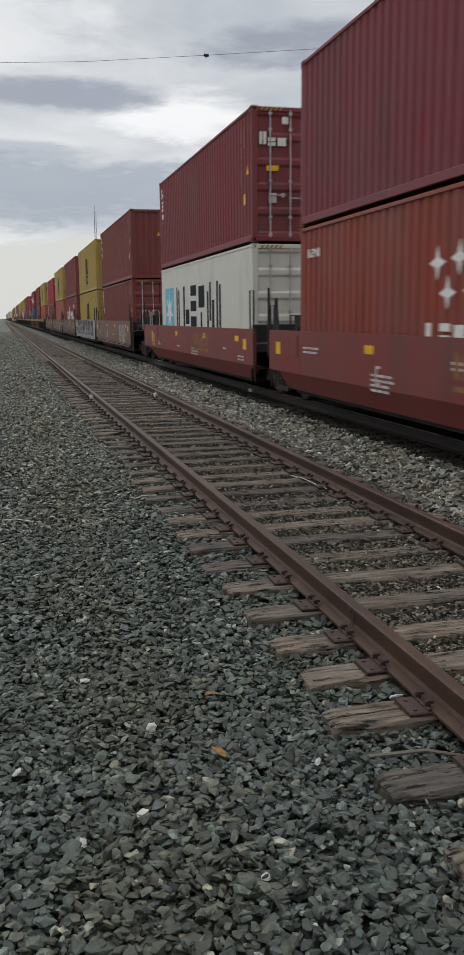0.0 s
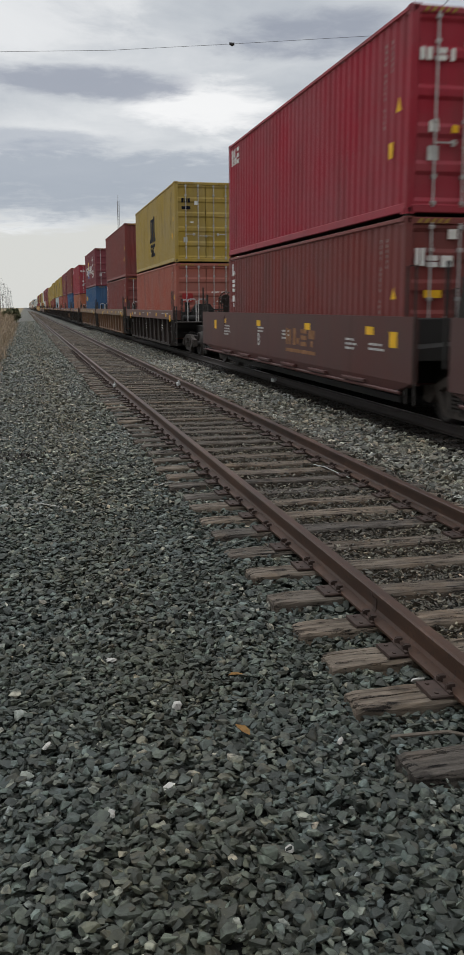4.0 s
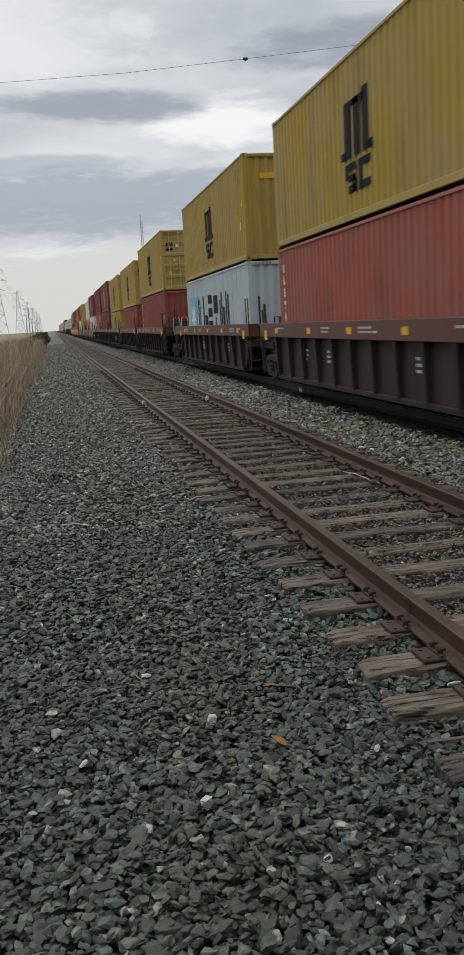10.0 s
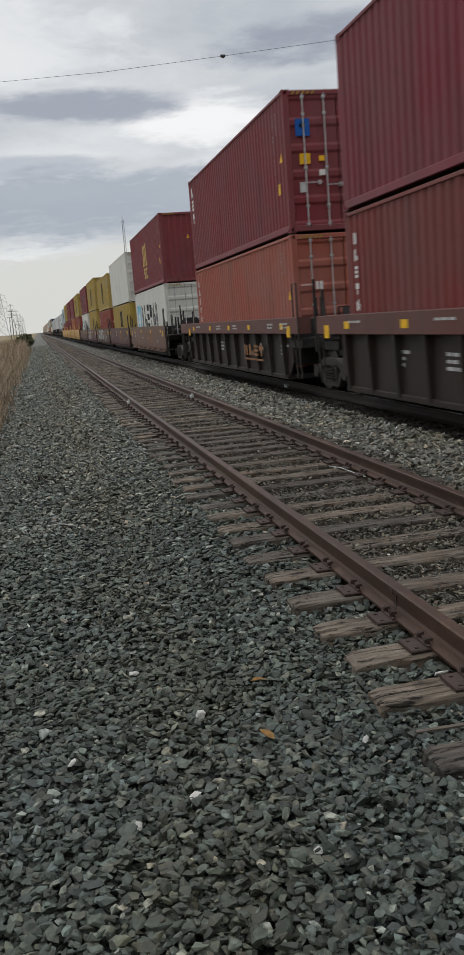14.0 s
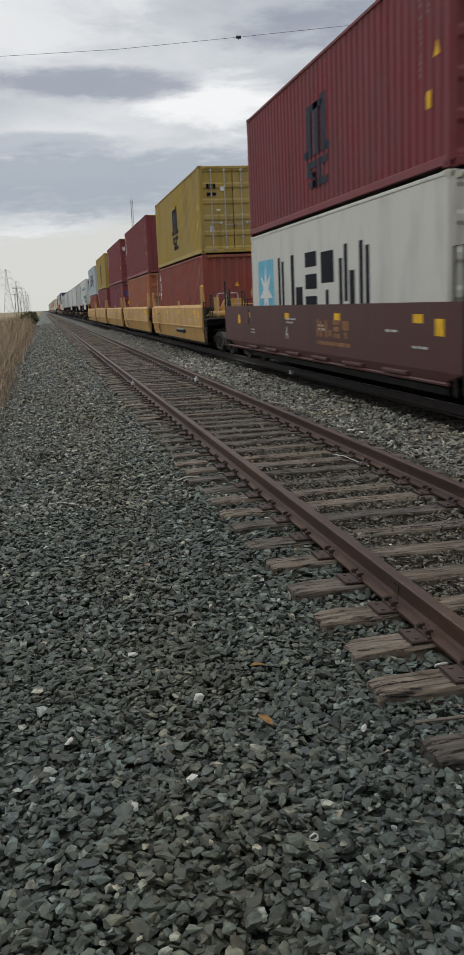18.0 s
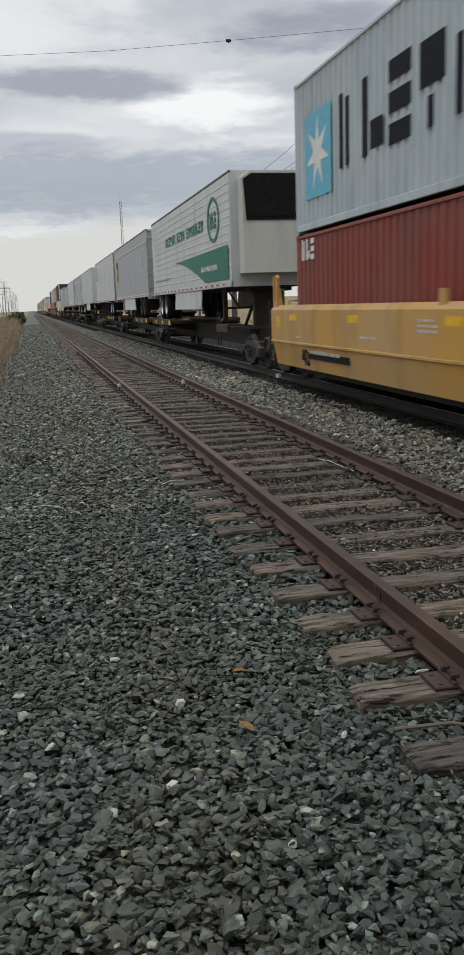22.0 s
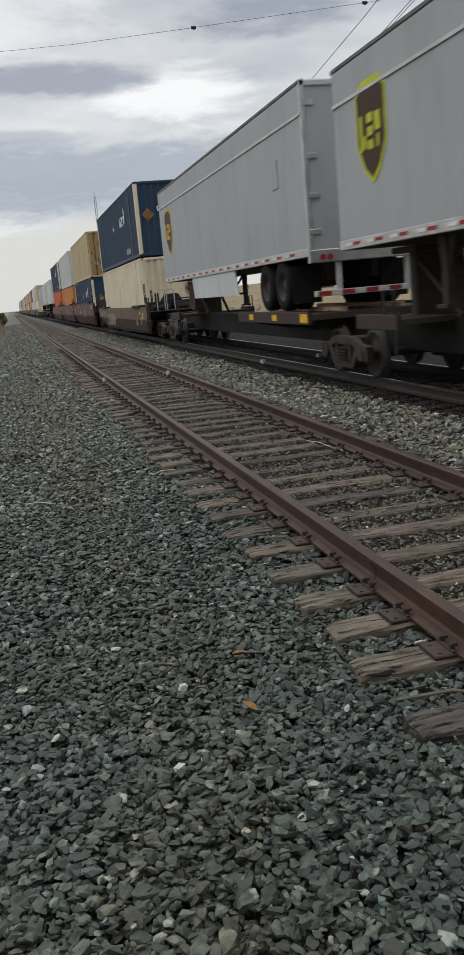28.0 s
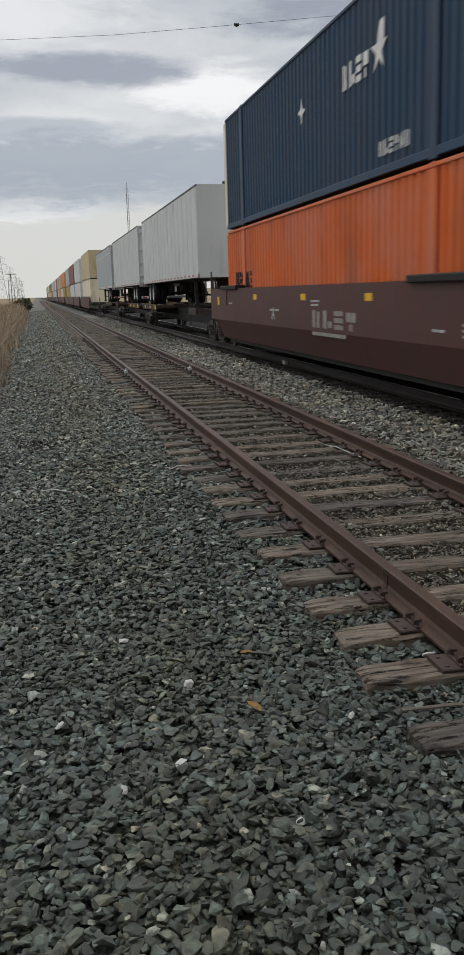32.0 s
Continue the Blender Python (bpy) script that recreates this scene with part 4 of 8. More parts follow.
def build_cross_cable():
    """A cable high across the line, with two dark clamps on it."""
    line = ((-22.69, 11.85), (-11.29, 13.37), (-2.07, 14.02), (5.64, 14.45), (12.86, 14.87), (22.99, 15.12), (32.35, 15.07), (42.20, 14.69))
    pts = [toward(a, e + 0.24, 12.0) for a, e in line]
    ob = new("crossing_cable", Mesh().pipe([tuple(p) for p in pts], 0.008, 6).done("crossing_cable"))
    ob.data.materials[0] = CABLE
    tagged(ob, "black cable strung high across the railway", "cable")
    for az, el in ((12.86, 15.11), (23.00, 15.36)):
        p = toward(az, el, 12.0)
        c = new("cable_clamp", Mesh().cyl("x", (0, 0), 0.065, -0.11, 0.11, 10).cbox(-0.04, 0.04, -0.04, 0.04, -0.09, 0.04, 0.01).done("cable_clamp"))
        c.data.materials[0] = CABLE
        c.matrix_basis = pose(p.x, p.y, p.z)
        tagged(c, "dark clamp fixed on the crossing cable", "clamp", "cable clamps")
    for p in (pts[0], pts[-1]):
        h = p.z + 1.2
        t = thing("utility_pole", pose(p.x, p.y, -1.2), "tall wooden pole that carries the crossing cable", "pole", "utility poles")
        part("shaft", shared(("pole", round(h, 1)), lambda: pole_mesh(h + 0.1)), POLEWOOD, t)


def build_mast():
    d = 426.0
    x, y = EYE.x + d * math.sin(radians(5.89)), EYE.y + d * math.cos(radians(5.89))
    mast = thing("radio_mast", pose(x, y, -1.2), "tall thin grey lattice radio mast with aerials", "mast")
    m = Mesh()
    h = 50.6
    tri = [(0.55 * math.cos(2 * math.pi * i / 3), 0.55 * math.sin(2 * math.pi * i / 3)) for i in range(3)]
    n = 40
    for i in range(3):
        a, b = tri[i], tri[(i + 1) % 3]
        m.bar((*a, 0), (*a, h), 0.10, 4)
        for k in range(n):
            z0, z1 = h * k / n, h * (k + 1) / n
            m.bar((*a, z0), (*b, z1), 0.05, 3)
    part("lattice", m.done("mast_lattice"), HAZE, mast)
    part("top_aerial", Mesh().cyl("z", (0, 0), 0.08, h, h + 2.5, 6).done("aerial"), HAZE, mast)
    for k in range(3):
        a = 2 * math.pi * k / 3
        part("panel_aerial", Mesh().cbox(math.cos(a) * 1.5 - 0.2, math.cos(a) * 1.5 + 0.2, math.sin(a) * 1.5 - 0.1, math.sin(a) * 1.5 + 0.1, 28.2, 30.6, 0.03).bar((0, 0, 29.4), (math.cos(a) * 1.5, math.sin(a) * 1.5, 29.4), 0.08).done("panel_aerial"), HAZE, mast)


def bare_bush(x, y, z, size, seed, leaves=False, label="bare grey-brown shrub beyond the track"):
    rng = random.Random(seed)
    t = thing("shrub", pose(x, y, z), label, "shrub", "shrubs")
    m = Mesh()
    tips = []
    def grow(p, d, length, r, level):
        q = p + d * length
        m.bar(p, q, r, 4)
        if level == 0:
            tips.append(q)
            return
        for _ in range(rng.randint(2, 4)):
            e = (d + Vector((rng.uniform(-0.8, 0.8), rng.uniform(-0.8, 0.8), rng.uniform(-0.1, 0.6)))).normalized()
            grow(q, e, length * rng.uniform(0.55, 0.85), r * 0.6, level - 1)
    for _ in range(3):
        grow(Vector((rng.uniform(-0.3, 0.3) * size, rng.uniform(-0.3, 0.3) * size, -0.1)), Vector((rng.uniform(-0.4, 0.4), rng.uniform(-0.4, 0.4), 1)).normalized(), size * 0.33, size * 0.02, 4)
    tagged(part("branches", m.done("branches"), TWIG, t), kind="stuff")
    if leaves:
        n = 2600
        nr = np.random.default_rng(seed)
        c = np.array([tips[i][:] for i in nr.integers(0, len(tips), n)]) + nr.normal(0, 0.13 * size, (n, 3))
        u = nr.normal(size=(n, 3)) * 0.055 * size
        w = nr.normal(size=(n, 3)) * 0.055 * size
        v = np.stack([c - u, c + w, c + u, c - w], 1).reshape(-1, 3)
        part("foliage", fast_mesh("foliage", v, 4, np.arange(n * 4)), GREEN, t, "small dull green leaves")
    return t


def build_verge():
    reeds("reed_bed", [(-7.5, -4.45, 17, 62, 26000, 0.5, 1.75, 0.007), (-9, -4.5, 55, 260, 20000, 0.7, 1.9, 0.014), (-20, -7, 20, 160, 8000, 0.9, 2.1, 0.014), (-9, -4.8, 17, 70, 900, 1.7, 2.4, 0.005),
                       (-4.7, -3.75, 14, 120, 9000, 0.12, 0.65, 0.007), (-4.9, -4.2, 15, 60, 9000, 0.3, 1.1, 0.007)], GRASS, "tall dry tan reeds along the gravel", 5)
    reeds("field_grass", [(11.5, 32, 14, 140, 9000, 0.3, 0.9, 0.016)], GRASS, "dry tan field grass behind the train", 6)
    # short dark blades stand in for lumps of debris on the ballast
    reeds("dead_weeds", [(-2.98, -2.55, 11.8, 12.4, 320, 0.08, 0.13, 0.022)], STEEL, "low clump of black debris on the ballast, built as short blades", 7)
    bare_bush(-4.6, 136, -0.5, 1.9, 3, True, "dull green leafy bush beside the reeds")
    rng = random.Random(15)
    for k in range(14):
        bx = rng.uniform(60, 210)
        bare_bush(bx, rng.uniform(120, 330), ground_z(bx) - 0.1, rng.uniform(3, 6), 100 + k)
    # a parked red pickup and a pale shed across the field
    car = thing("pickup_truck", pose(46, 92, ground_z(46) - 0.05, 0, 0, 75), "small red pickup truck parked in a dry field", "truck")
    part("body", Mesh().prism([(-2.6, 0.45), (2.6, 0.45), (2.6, 1.0), (1.1, 1.05), (-2.6, 1.05)], "x", -0.95, 0.95).done("truck_body"), MAT["red"], car)
    part("cab", Mesh().prism([(-0.7, 1.05), (1.2, 1.05), (0.7, 1.75), (-0.6, 1.75)], "x", -0.85, 0.85).done("truck_cab"), MAT["red"], car)
    part("window", Mesh().prism([(-0.55, 1.12), (0.98, 1.12), (0.6, 1.66), (-0.5, 1.66)], "x", -0.86, 0.86).done("truck_window"), DARK, car)
    for x in (-0.9, 0.9):
        for y in (-1.6, 1.7):
            part("wheel", Mesh().cyl("x", (y, 0.38), 0.38, x - 0.12, x + 0.12, 16).done("truck_wheel"), RUBBER, car)
    shed = thing("shed", pose(118, 250, ground_z(118) - 0.6, 0, 0, 20), "low pale metal shed across the field", "shed")
    part("wall", Mesh().box(-9, 9, -5, 5, 0, 3.4).done("shed_wall"), MAT["offwhite"], shed)
    part("roof", Mesh().prism([(-5.4, 3.4), (5.4, 3.4), (0, 5.0)], "x", -9.3, 9.3).done("shed_roof"), ALU, shed)
    part("door", Mesh().box(-2, 2, -5.05, -5.0, 0, 2.8).done("shed_door"), MAT["silver"], shed)


build_pylons()
build_poles()
build_cross_cable()
build_mast()
build_verge()

# ---- the train ----
MOVING = []           # things that run with the train
V0, V1 = 22.0858, 0.01436


def run(t):
    return V0 * t + V1 * t * t


def riding(ob, s, z=ZR):
    MOVING.append((ob, s, z))
    return ob


# -- containers: the rear end at y = 0, the leading end at y = -L, the floor at z = 0 --
def side_mesh(L, H, half, s, pitch=0.278, depth=0.055):
    """A corrugated side wall."""
    x0 = s * (half - 0.014)
    x1 = s * (half - 0.014 - depth)
    y, pts, n = -0.13, [], int((L - 0.26) / pitch)
    step = (L - 0.26) / n
    for _ in range(n):
        pts += [(x0, y), (x0, y - step * 0.26), (x1, y - step * 0.5), (x1, y - step * 0.76)]
        y -= step
    pts.append((x0, y))
    k = len(pts)
    return Mesh().add([(a, b, z) for z in (0.15, H - 0.05) for a, b in pts], [(i, i + 1, k + i + 1, k + i) for i in range(k - 1)])


def end_mesh(H, half, y, s, pitch=0.26, depth=0.045):
    """A corrugated end wall; s: which way it faces."""
    w = half - 0.13
    n = int(2 * w / pitch)
    step = 2 * w / n
    y0, y1 = y - s * 0.03, y - s * (0.03 + depth)
    x, pts = -w, []
    for _ in range(n):
        pts += [(x, y0), (x + step * 0.3, y0), (x + step * 0.5, y1), (x + step * 0.8, y1)]
        x += step
    pts.append((x, y0))
    k = len(pts)
    return Mesh().add([(a, b, z) for z in (0.15, H - 0.1) for a, b in pts], [(i, i + 1, k + i + 1, k + i) for i in range(k - 1)])


def roof_mesh(L, H, half):
    n = 60
    m = Mesh()
    xs = (-half + 0.03, half - 0.03)
    v, f = [], []
    for i in range(n + 1):
        z = H - 0.012 - (0.018 if i % 2 else 0.0)
        y = -0.06 - (L - 0.12) * i / n
        v += [(xs[0], y, z), (xs[1], y, z)]
        if i:
            f.append((2 * i - 2, 2 * i - 1, 2 * i + 1, 2 * i))
    m.add(v, f)
    return m


def door_mesh(half, H, side):
    """One leaf of pressed sheet with five raised bands; at y = 0 facing -y."""
    x0, x1 = (-half + 0.10, -0.012) if side < 0 else (0.012, half - 0.10)
    z0, z1 = 0.14, H - 0.12
    n = 5
    h = (z1 - z0) / n
    pts = [(0.05, z0), (-0.008, z0)]
    for i in range(n if half < 1.25 else 0):
        z = z0 + h * i
        pts += [(-0.008, z + 0.05), (0.022, z + 0.11), (0.022, z + h - 0.11), (-0.008, z + h - 0.05)]
    pts += [(-0.008, z1), (0.05, z1)]
    return Mesh().prism(pts, "x", x0, x1)


def rod_mesh(H):
    m = Mesh().cyl("z", (0, -0.035), 0.017, 0.10, H - 0.09, 8)
    for z in (0.16, 0.55, 1.35, H - 0.5, H - 0.16):
        m.cbox(-0.035, 0.035, -0.06, 0.0, z - 0.03, z + 0.03, 0.006)
    return m


def handle_mesh(d):
    """A lock handle that points to one side (d)."""
    m = Mesh().cbox(min(-0.02 * d, 0.36 * d), max(-0.02 * d, 0.36 * d), -0.055, -0.035, -0.012, 0.012, 0.004)
    return m.cbox(min(0.27 * d, 0.34 * d), max(0.27 * d, 0.34 * d), -0.05, -0.005, -0.045, 0.045, 0.005).cyl("y", (0, 0), 0.026, -0.06, -0.02, 8)


def dash_mesh(w, h):
    """A row of small bars in place of writing that cannot be read."""
    m, n = Mesh(), max(2, int(w / 0.075))
    for i in range(n):
        if n < 5 or i % 5 != 4:
            m.box(-w / 2 + w * i / n, -w / 2 + w * (i + 0.66) / n, -0.004, 0, -h / 2, h / 2)
    return m


def hinge_mesh():
    return Mesh().cbox(-0.055, 0.055, -0.03, 0.01, -0.025, 0.025, 0.005).cyl("z", (-0.045, -0.02), 0.018, -0.05, 0.05, 8)


def base_mesh(L, half):
    m = Mesh().box(-half + 0.05, half - 0.05, -L + 0.05, -0.05, 0.04, 0.15)
    return m


def casting_mesh():
    """A corner casting: a block with an oval pocket in each upright face."""
    m = Mesh()
    hx, hy, h = 0.081, 0.089, 0.118
    def face(o, u, v, n):
        """o: centre; u, v: half sides; n: inward."""
        o, u, v, n = Vector(o), Vector(u), Vector(v), Vector(n)
        out = [o + u * a + v * b for a, b in ((-1, -1), (1, -1), (1, 1), (-1, 1))]
        inn = [o + u * a * 0.48 + v * b * 0.62 for a, b in ((-1, -1), (1, -1), (1, 1), (-1, 1))]
        deep = [p + n * 0.06 for p in inn]
        f = []
        for i in range(4):
            j = (i + 1) % 4
            f += [(i, j, 4 + j, 4 + i), (4 + i, 4 + j, 8 + j, 8 + i)]
        m.add(out + inn + deep, f + [(8, 9, 10, 11)])
    for s in (-1, 1):
        face((s * hx, 0, h / 2), (0, hy, 0), (0, 0, h / 2), (-s, 0, 0))
        face((0, s * hy, h / 2), (hx, 0, 0), (0, 0, h / 2), (0, -s, 0))
    m.add([(-hx, -hy, h), (hx, -hy, h), (hx, hy, h), (-hx, hy, h), (-hx, -hy, 0), (hx, -hy, 0), (hx, hy, 0), (-hx, hy, 0)], [(0, 1, 2, 3), (4, 5, 6, 7)])
    return m


def hazard_mesh():
    m = Mesh()
    for i in range(5):
            a = i * 0.11
            m.prism([(a, 0.0), (a + 0.055, 0.0), (a + 0.10, 0.07), (a + 0.045, 0.07)], "y", -0.004, 0.0)
    return m


FORTY, FIFTY3 = (12.192, 1.219), (16.154, 1.295)


def rect(m, u, z, w, h, off):
    """A flat painted patch on a side: u metres ahead of the rear end."""
    return m.box(-off - 0.003, -off, -u - w, -u, z, z + h)


def glyph(m, u, z, w, h, k, off, st=0.28):
    """An abstract group of bars in place of one sign of a trade name."""
    s = w * st * 1.1
    k = k % 5
    if k == 0:
        rect(m, u, z, s, h, off), rect(m, u + s * 1.6, z, s, h * 0.92, off)
    elif k == 1:
        rect(m, u, z, s * 1.3, h, off), rect(m, u + s * 1.8, z + h * 0.06, w - s * 1.8, h * 0.36, off)
    elif k == 2:
        for f in (0, 0.37, 0.74):
            rect(m, u, z + h * f, w * 0.92, h * 0.25, off)
    elif k == 3:
        rect(m, u, z + h * 0.45, w * 0.9, h * 0.5, off), rect(m, u + w * 0.3, z, s, h * 0.34, off)
    else:
        rect(m, u, z, s, h * 0.8, off), rect(m, u + s * 1.5, z + h * 0.15, s, h * 0.85, off), rect(m, u + s * 3.0, z, max(0.02, w - s * 3.1), h * 0.6, off)


def trade(u, z, w, h, count, off, st=0.28, seed=0):
    m = Mesh()
    step = w / count
    for i in range(count):
        glyph(m, u + i * step, z, step * 0.8, h, i + seed, off, st)
    return m


def star_mesh(u, z, size, off, points=7):
    m = Mesh()
    c = (u + size / 2, z + size / 2)
    pts = []
    for i in range(points * 2):
        r = size * (0.47 if i % 2 == 0 else 0.17)
        a = math.pi / 2 + math.pi * i / points
        pts.append((-(c[0] + r * math.cos(a)), c[1] + r * math.sin(a)))
    k = len(pts)
    m.add([(-off - 0.007, *p) for p in pts] + [(-off - 0.007, -c[0], c[1])], [(i, (i + 1) % k, k) for i in range(k)])
    return m


def column(m, u, z, h, n, w, off, seed):
    """A column of small bars: unreadable writing that runs down."""
    rng = random.Random(seed)
    for i in range(n):
        if rng.random() < 0.85:
            rect(m, u, z - h * (i + 1) / n, w * rng.uniform(0.6, 1.0), h / n * 0.62, off)


def lines(m, u, z, w, n, gap, off, seed):
    """Short rows of unreadable small writing."""
    rng = random.Random(seed)
    for i in range(n):
        x = u
        while x < u + w * rng.uniform(0.6, 1.0):
            a = rng.uniform(0.08, 0.25)
            rect(m, x, z - i * gap, a, gap * 0.5, off)
            x += a + 0.05


def logos(root, code, L, half, H):
    off = half - 0.012
    k = code
    def put(key, build, mat, name="logo", label=""):
        ob = part(name, shared((key, L, H), build), DECAL[mat], root, label)
        return tagged(ob, label, kind="stuff") if name == "logo" else ob
    if k == "stack_black" or k == "stack_gold" or k == "stack_navy":
        mat = {"stack_black": "black", "stack_gold": "gold", "stack_navy": "navy"}[k]
        def b():
            m = Mesh()
            u, z = L * 0.5 - 0.86, 0.52
            for i in range(3):
                rect(m, u + 0.16 + i * 0.50, z + 0.62, 0.33, 1.0 + (0.08 if i == 2 else 0), off)
            rect(m, u - 0.06, z + 0.62, 0.30, 0.15, off), rect(m, u + 1.42, z + 0.62, 0.26, 0.15, off)
            rect(m, u + 0.45, z + 1.50, 0.8, 0.12, off)
            for i in range(2):
                v = u + 0.15 + i * 0.75
                rect(m, v, z if i else z + 0.24, 0.20, 0.53 if i else 0.28, off), rect(m, v + 0.16, z, 0.46, 0.14, off), rect(m, v + 0.16, z + 0.39, 0.46, 0.14, off)
            rect(m, u + 0.31, z + 0.2, 0.40, 0.13, off), rect(m, u + 0.55, z, 0.18, 0.3, off)
            return m
        put(k, b, mat, label=mat + " painted trade mark of stacked bars")
    elif k in ("star_dark", "star_grey"):
        put("star_field", lambda: rect(Mesh(), 0.70, 0.62, 1.6, 1.6, off), "skyblue", "logo_field", "light blue painted square")
        put("star", lambda: star_mesh(0.74, 0.68, 1.5, off), "white", "logo_star", "white seven-pointed star")
        put("star_word", lambda: trade(2.75, 0.95, 6.9, 1.25, 6, off, 0.2), "black", "logo", "row of black painted blocks")
    elif k == "factory":
        put("fac1", lambda: trade(1.75, 1.12, 1.85, 0.66, 3, off, 0.3), "white", "logo", "white painted blocks")
        put("fac2", lambda: trade(5.35, 1.12, 2.9, 0.66, 7, off, 0.34, 1), "white", "logo", "white painted blocks")
        put("fac3", lambda: trade(8.55, 0.74, 1.5, 0.62, 3, off, 0.3, 2), "white", "logo", "white painted blocks")
        for i, (a_, b_) in enumerate(((8.5, 1.85), (9.3, 1.85), (8.9, 1.42))):
            put(("fac4", i), lambda a_=a_, b_=b_: star_mesh(a_, b_, 0.66, off, 4), "white", "logo_star", "white four-pointed star")
        put("fac5", lambda: rect(Mesh(), 3.75, 0.78, 1.15, 0.7, off), "blue", "logo_field", "blue painted square")
        put("fac6", lambda: rect(Mesh(), 3.75, 1.48, 1.15, 0.7, off), "amber", "logo_field", "amber painted square")
        put("fac7", lambda: rect(Mesh(), 4.05, 0.95, 0.32, 0.85, off + 0.004), "white", "logo_field", "white painted bar")
        put("fac8", lambda: rect(Mesh(), 4.45, 1.35, 0.3, 0.6, off + 0.004), "green", "logo_field", "green painted bar")
    elif k == "rear_small":
        put(k, lambda: trade(0.4, H * 0.80, 0.7, 0.16, 6, off, 0.3), "white", label="small white painted blocks")
    elif k == "stars":
        for i, (a_, b_) in enumerate(((5.45, 1.68), (6.05, 1.72), (5.75, 1.28), (6.4, 1.30))):
            put(("stars", i), lambda a_=a_, b_=b_: star_mesh(a_, b_, 0.5, off, 4), "white", "logo_star", "white four-pointed star")
        put("stars_word", lambda: trade(5.4, 0.72, 3.2, 0.42, 8, off, 0.34, 1), "white", "logo", "white painted blocks")
    elif k == "rear_word":
        put(k, lambda: trade(0.35, H * 0.80, 0.9, 0.42, 3, off, 0.3), "white", label="white painted blocks")
    elif k == "tri":
        def b():
            m = Mesh()
            for i in range(6):
                glyph(m, 0.38, H * 0.80 - i * 0.29, 0.16, 0.20, i, off, 0.3)
            return m
        put(k, b, "white", label="column of white painted blocks")
    elif k == "ver":
        def b():
            m = Mesh()
            for i in range(3):
                glyph(m, 0.38, H * 0.80 - i * 0.42, 0.3, 0.33, i + 1, off, 0.3)
            return m
        put(k, b, "white", label="column of white painted blocks")
    elif k == "ids_dark" or k == "ids_white":
        def b():
            m = Mesh()
            column(m, L - 0.98, H * 0.90, 1.3, 15, 0.042, off, 5)
            column(m, L - 0.72, H * 0.90, 0.5, 6, 0.04, off, 6)
            return m
        tagged(put(k, b, "navy" if k == "ids_dark" else "fadedsilver", "marking", "unreadable small lettering"), kind="stuff")
    elif k == "stickers":
        put("sticker_a", lambda: rect(Mesh(), L - 0.75, H * 0.30, 0.16, 0.24, off), "yellow", "sticker", "small yellow warning sticker")
        put("sticker_b", lambda: Mesh().prism([(-L + 0.30, H * 0.52), (-L + 0.50, H * 0.52), (-L + 0.40, H * 0.59)], "x", -off - 0.003, -off), "yellow", "sticker", "yellow warning triangle")
    elif k == "goldword":
        put(k, lambda: trade(0.7, H * 0.62, 1.9, 0.42, 5, off, 0.3), "amber", label="amber painted blocks")
    elif k == "blackword":
        put(k, lambda: trade(1.0, H * 0.42, 2.0, 0.5, 8, off, 0.35), "black", label="black painted blocks")
    elif k == "horse":
        u0, z0 = 10.25, 1.68
        put("horse_w", lambda: trade(u0, z0, 1.35, 0.42, 4, off, 0.24), "white", label="white painted blocks")
        def b():
            m = star_mesh(u0 + 1.35, z0 - 0.12, 0.78, off, 5)
            return rect(m, u0 + 1.75, z0 + 0.35, 0.2, 0.35, off)
        put("horse_m", b, "white", "logo_mark", "white painted figure-like mark")
        put("horse_t", lambda: trade(12.0, 0.32, 1.3, 0.24, 6, off, 0.3), "silver", "marking", "pale stencilled blocks")
        put("horse_d", lambda: star_mesh(7.4, 1.55, 0.55, off, 4), "white", "placard", "white diamond placard")


def door_glyph(w, h, k):
    """An abstract block in place of one sign of a trade name, on a door."""
    m = Mesh()
    a, b = -w / 2, w / 2
    if k % 3 == 0:
        m.box(a, a + w * 0.4, -0.004, 0, -h / 2, h * 0.3).box(a + w * 0.55, b, -0.004, 0, -h / 2, h * 0.3)
    elif k % 3 == 1:
        m.box(a, b, -0.004, 0, -h / 2, -h * 0.15).box(a, b, -0.004, 0, -h * 0.05, h * 0.3)
    else:
        m.box(a, b, -0.004, 0, -h / 2, h * 0.3)
    return m


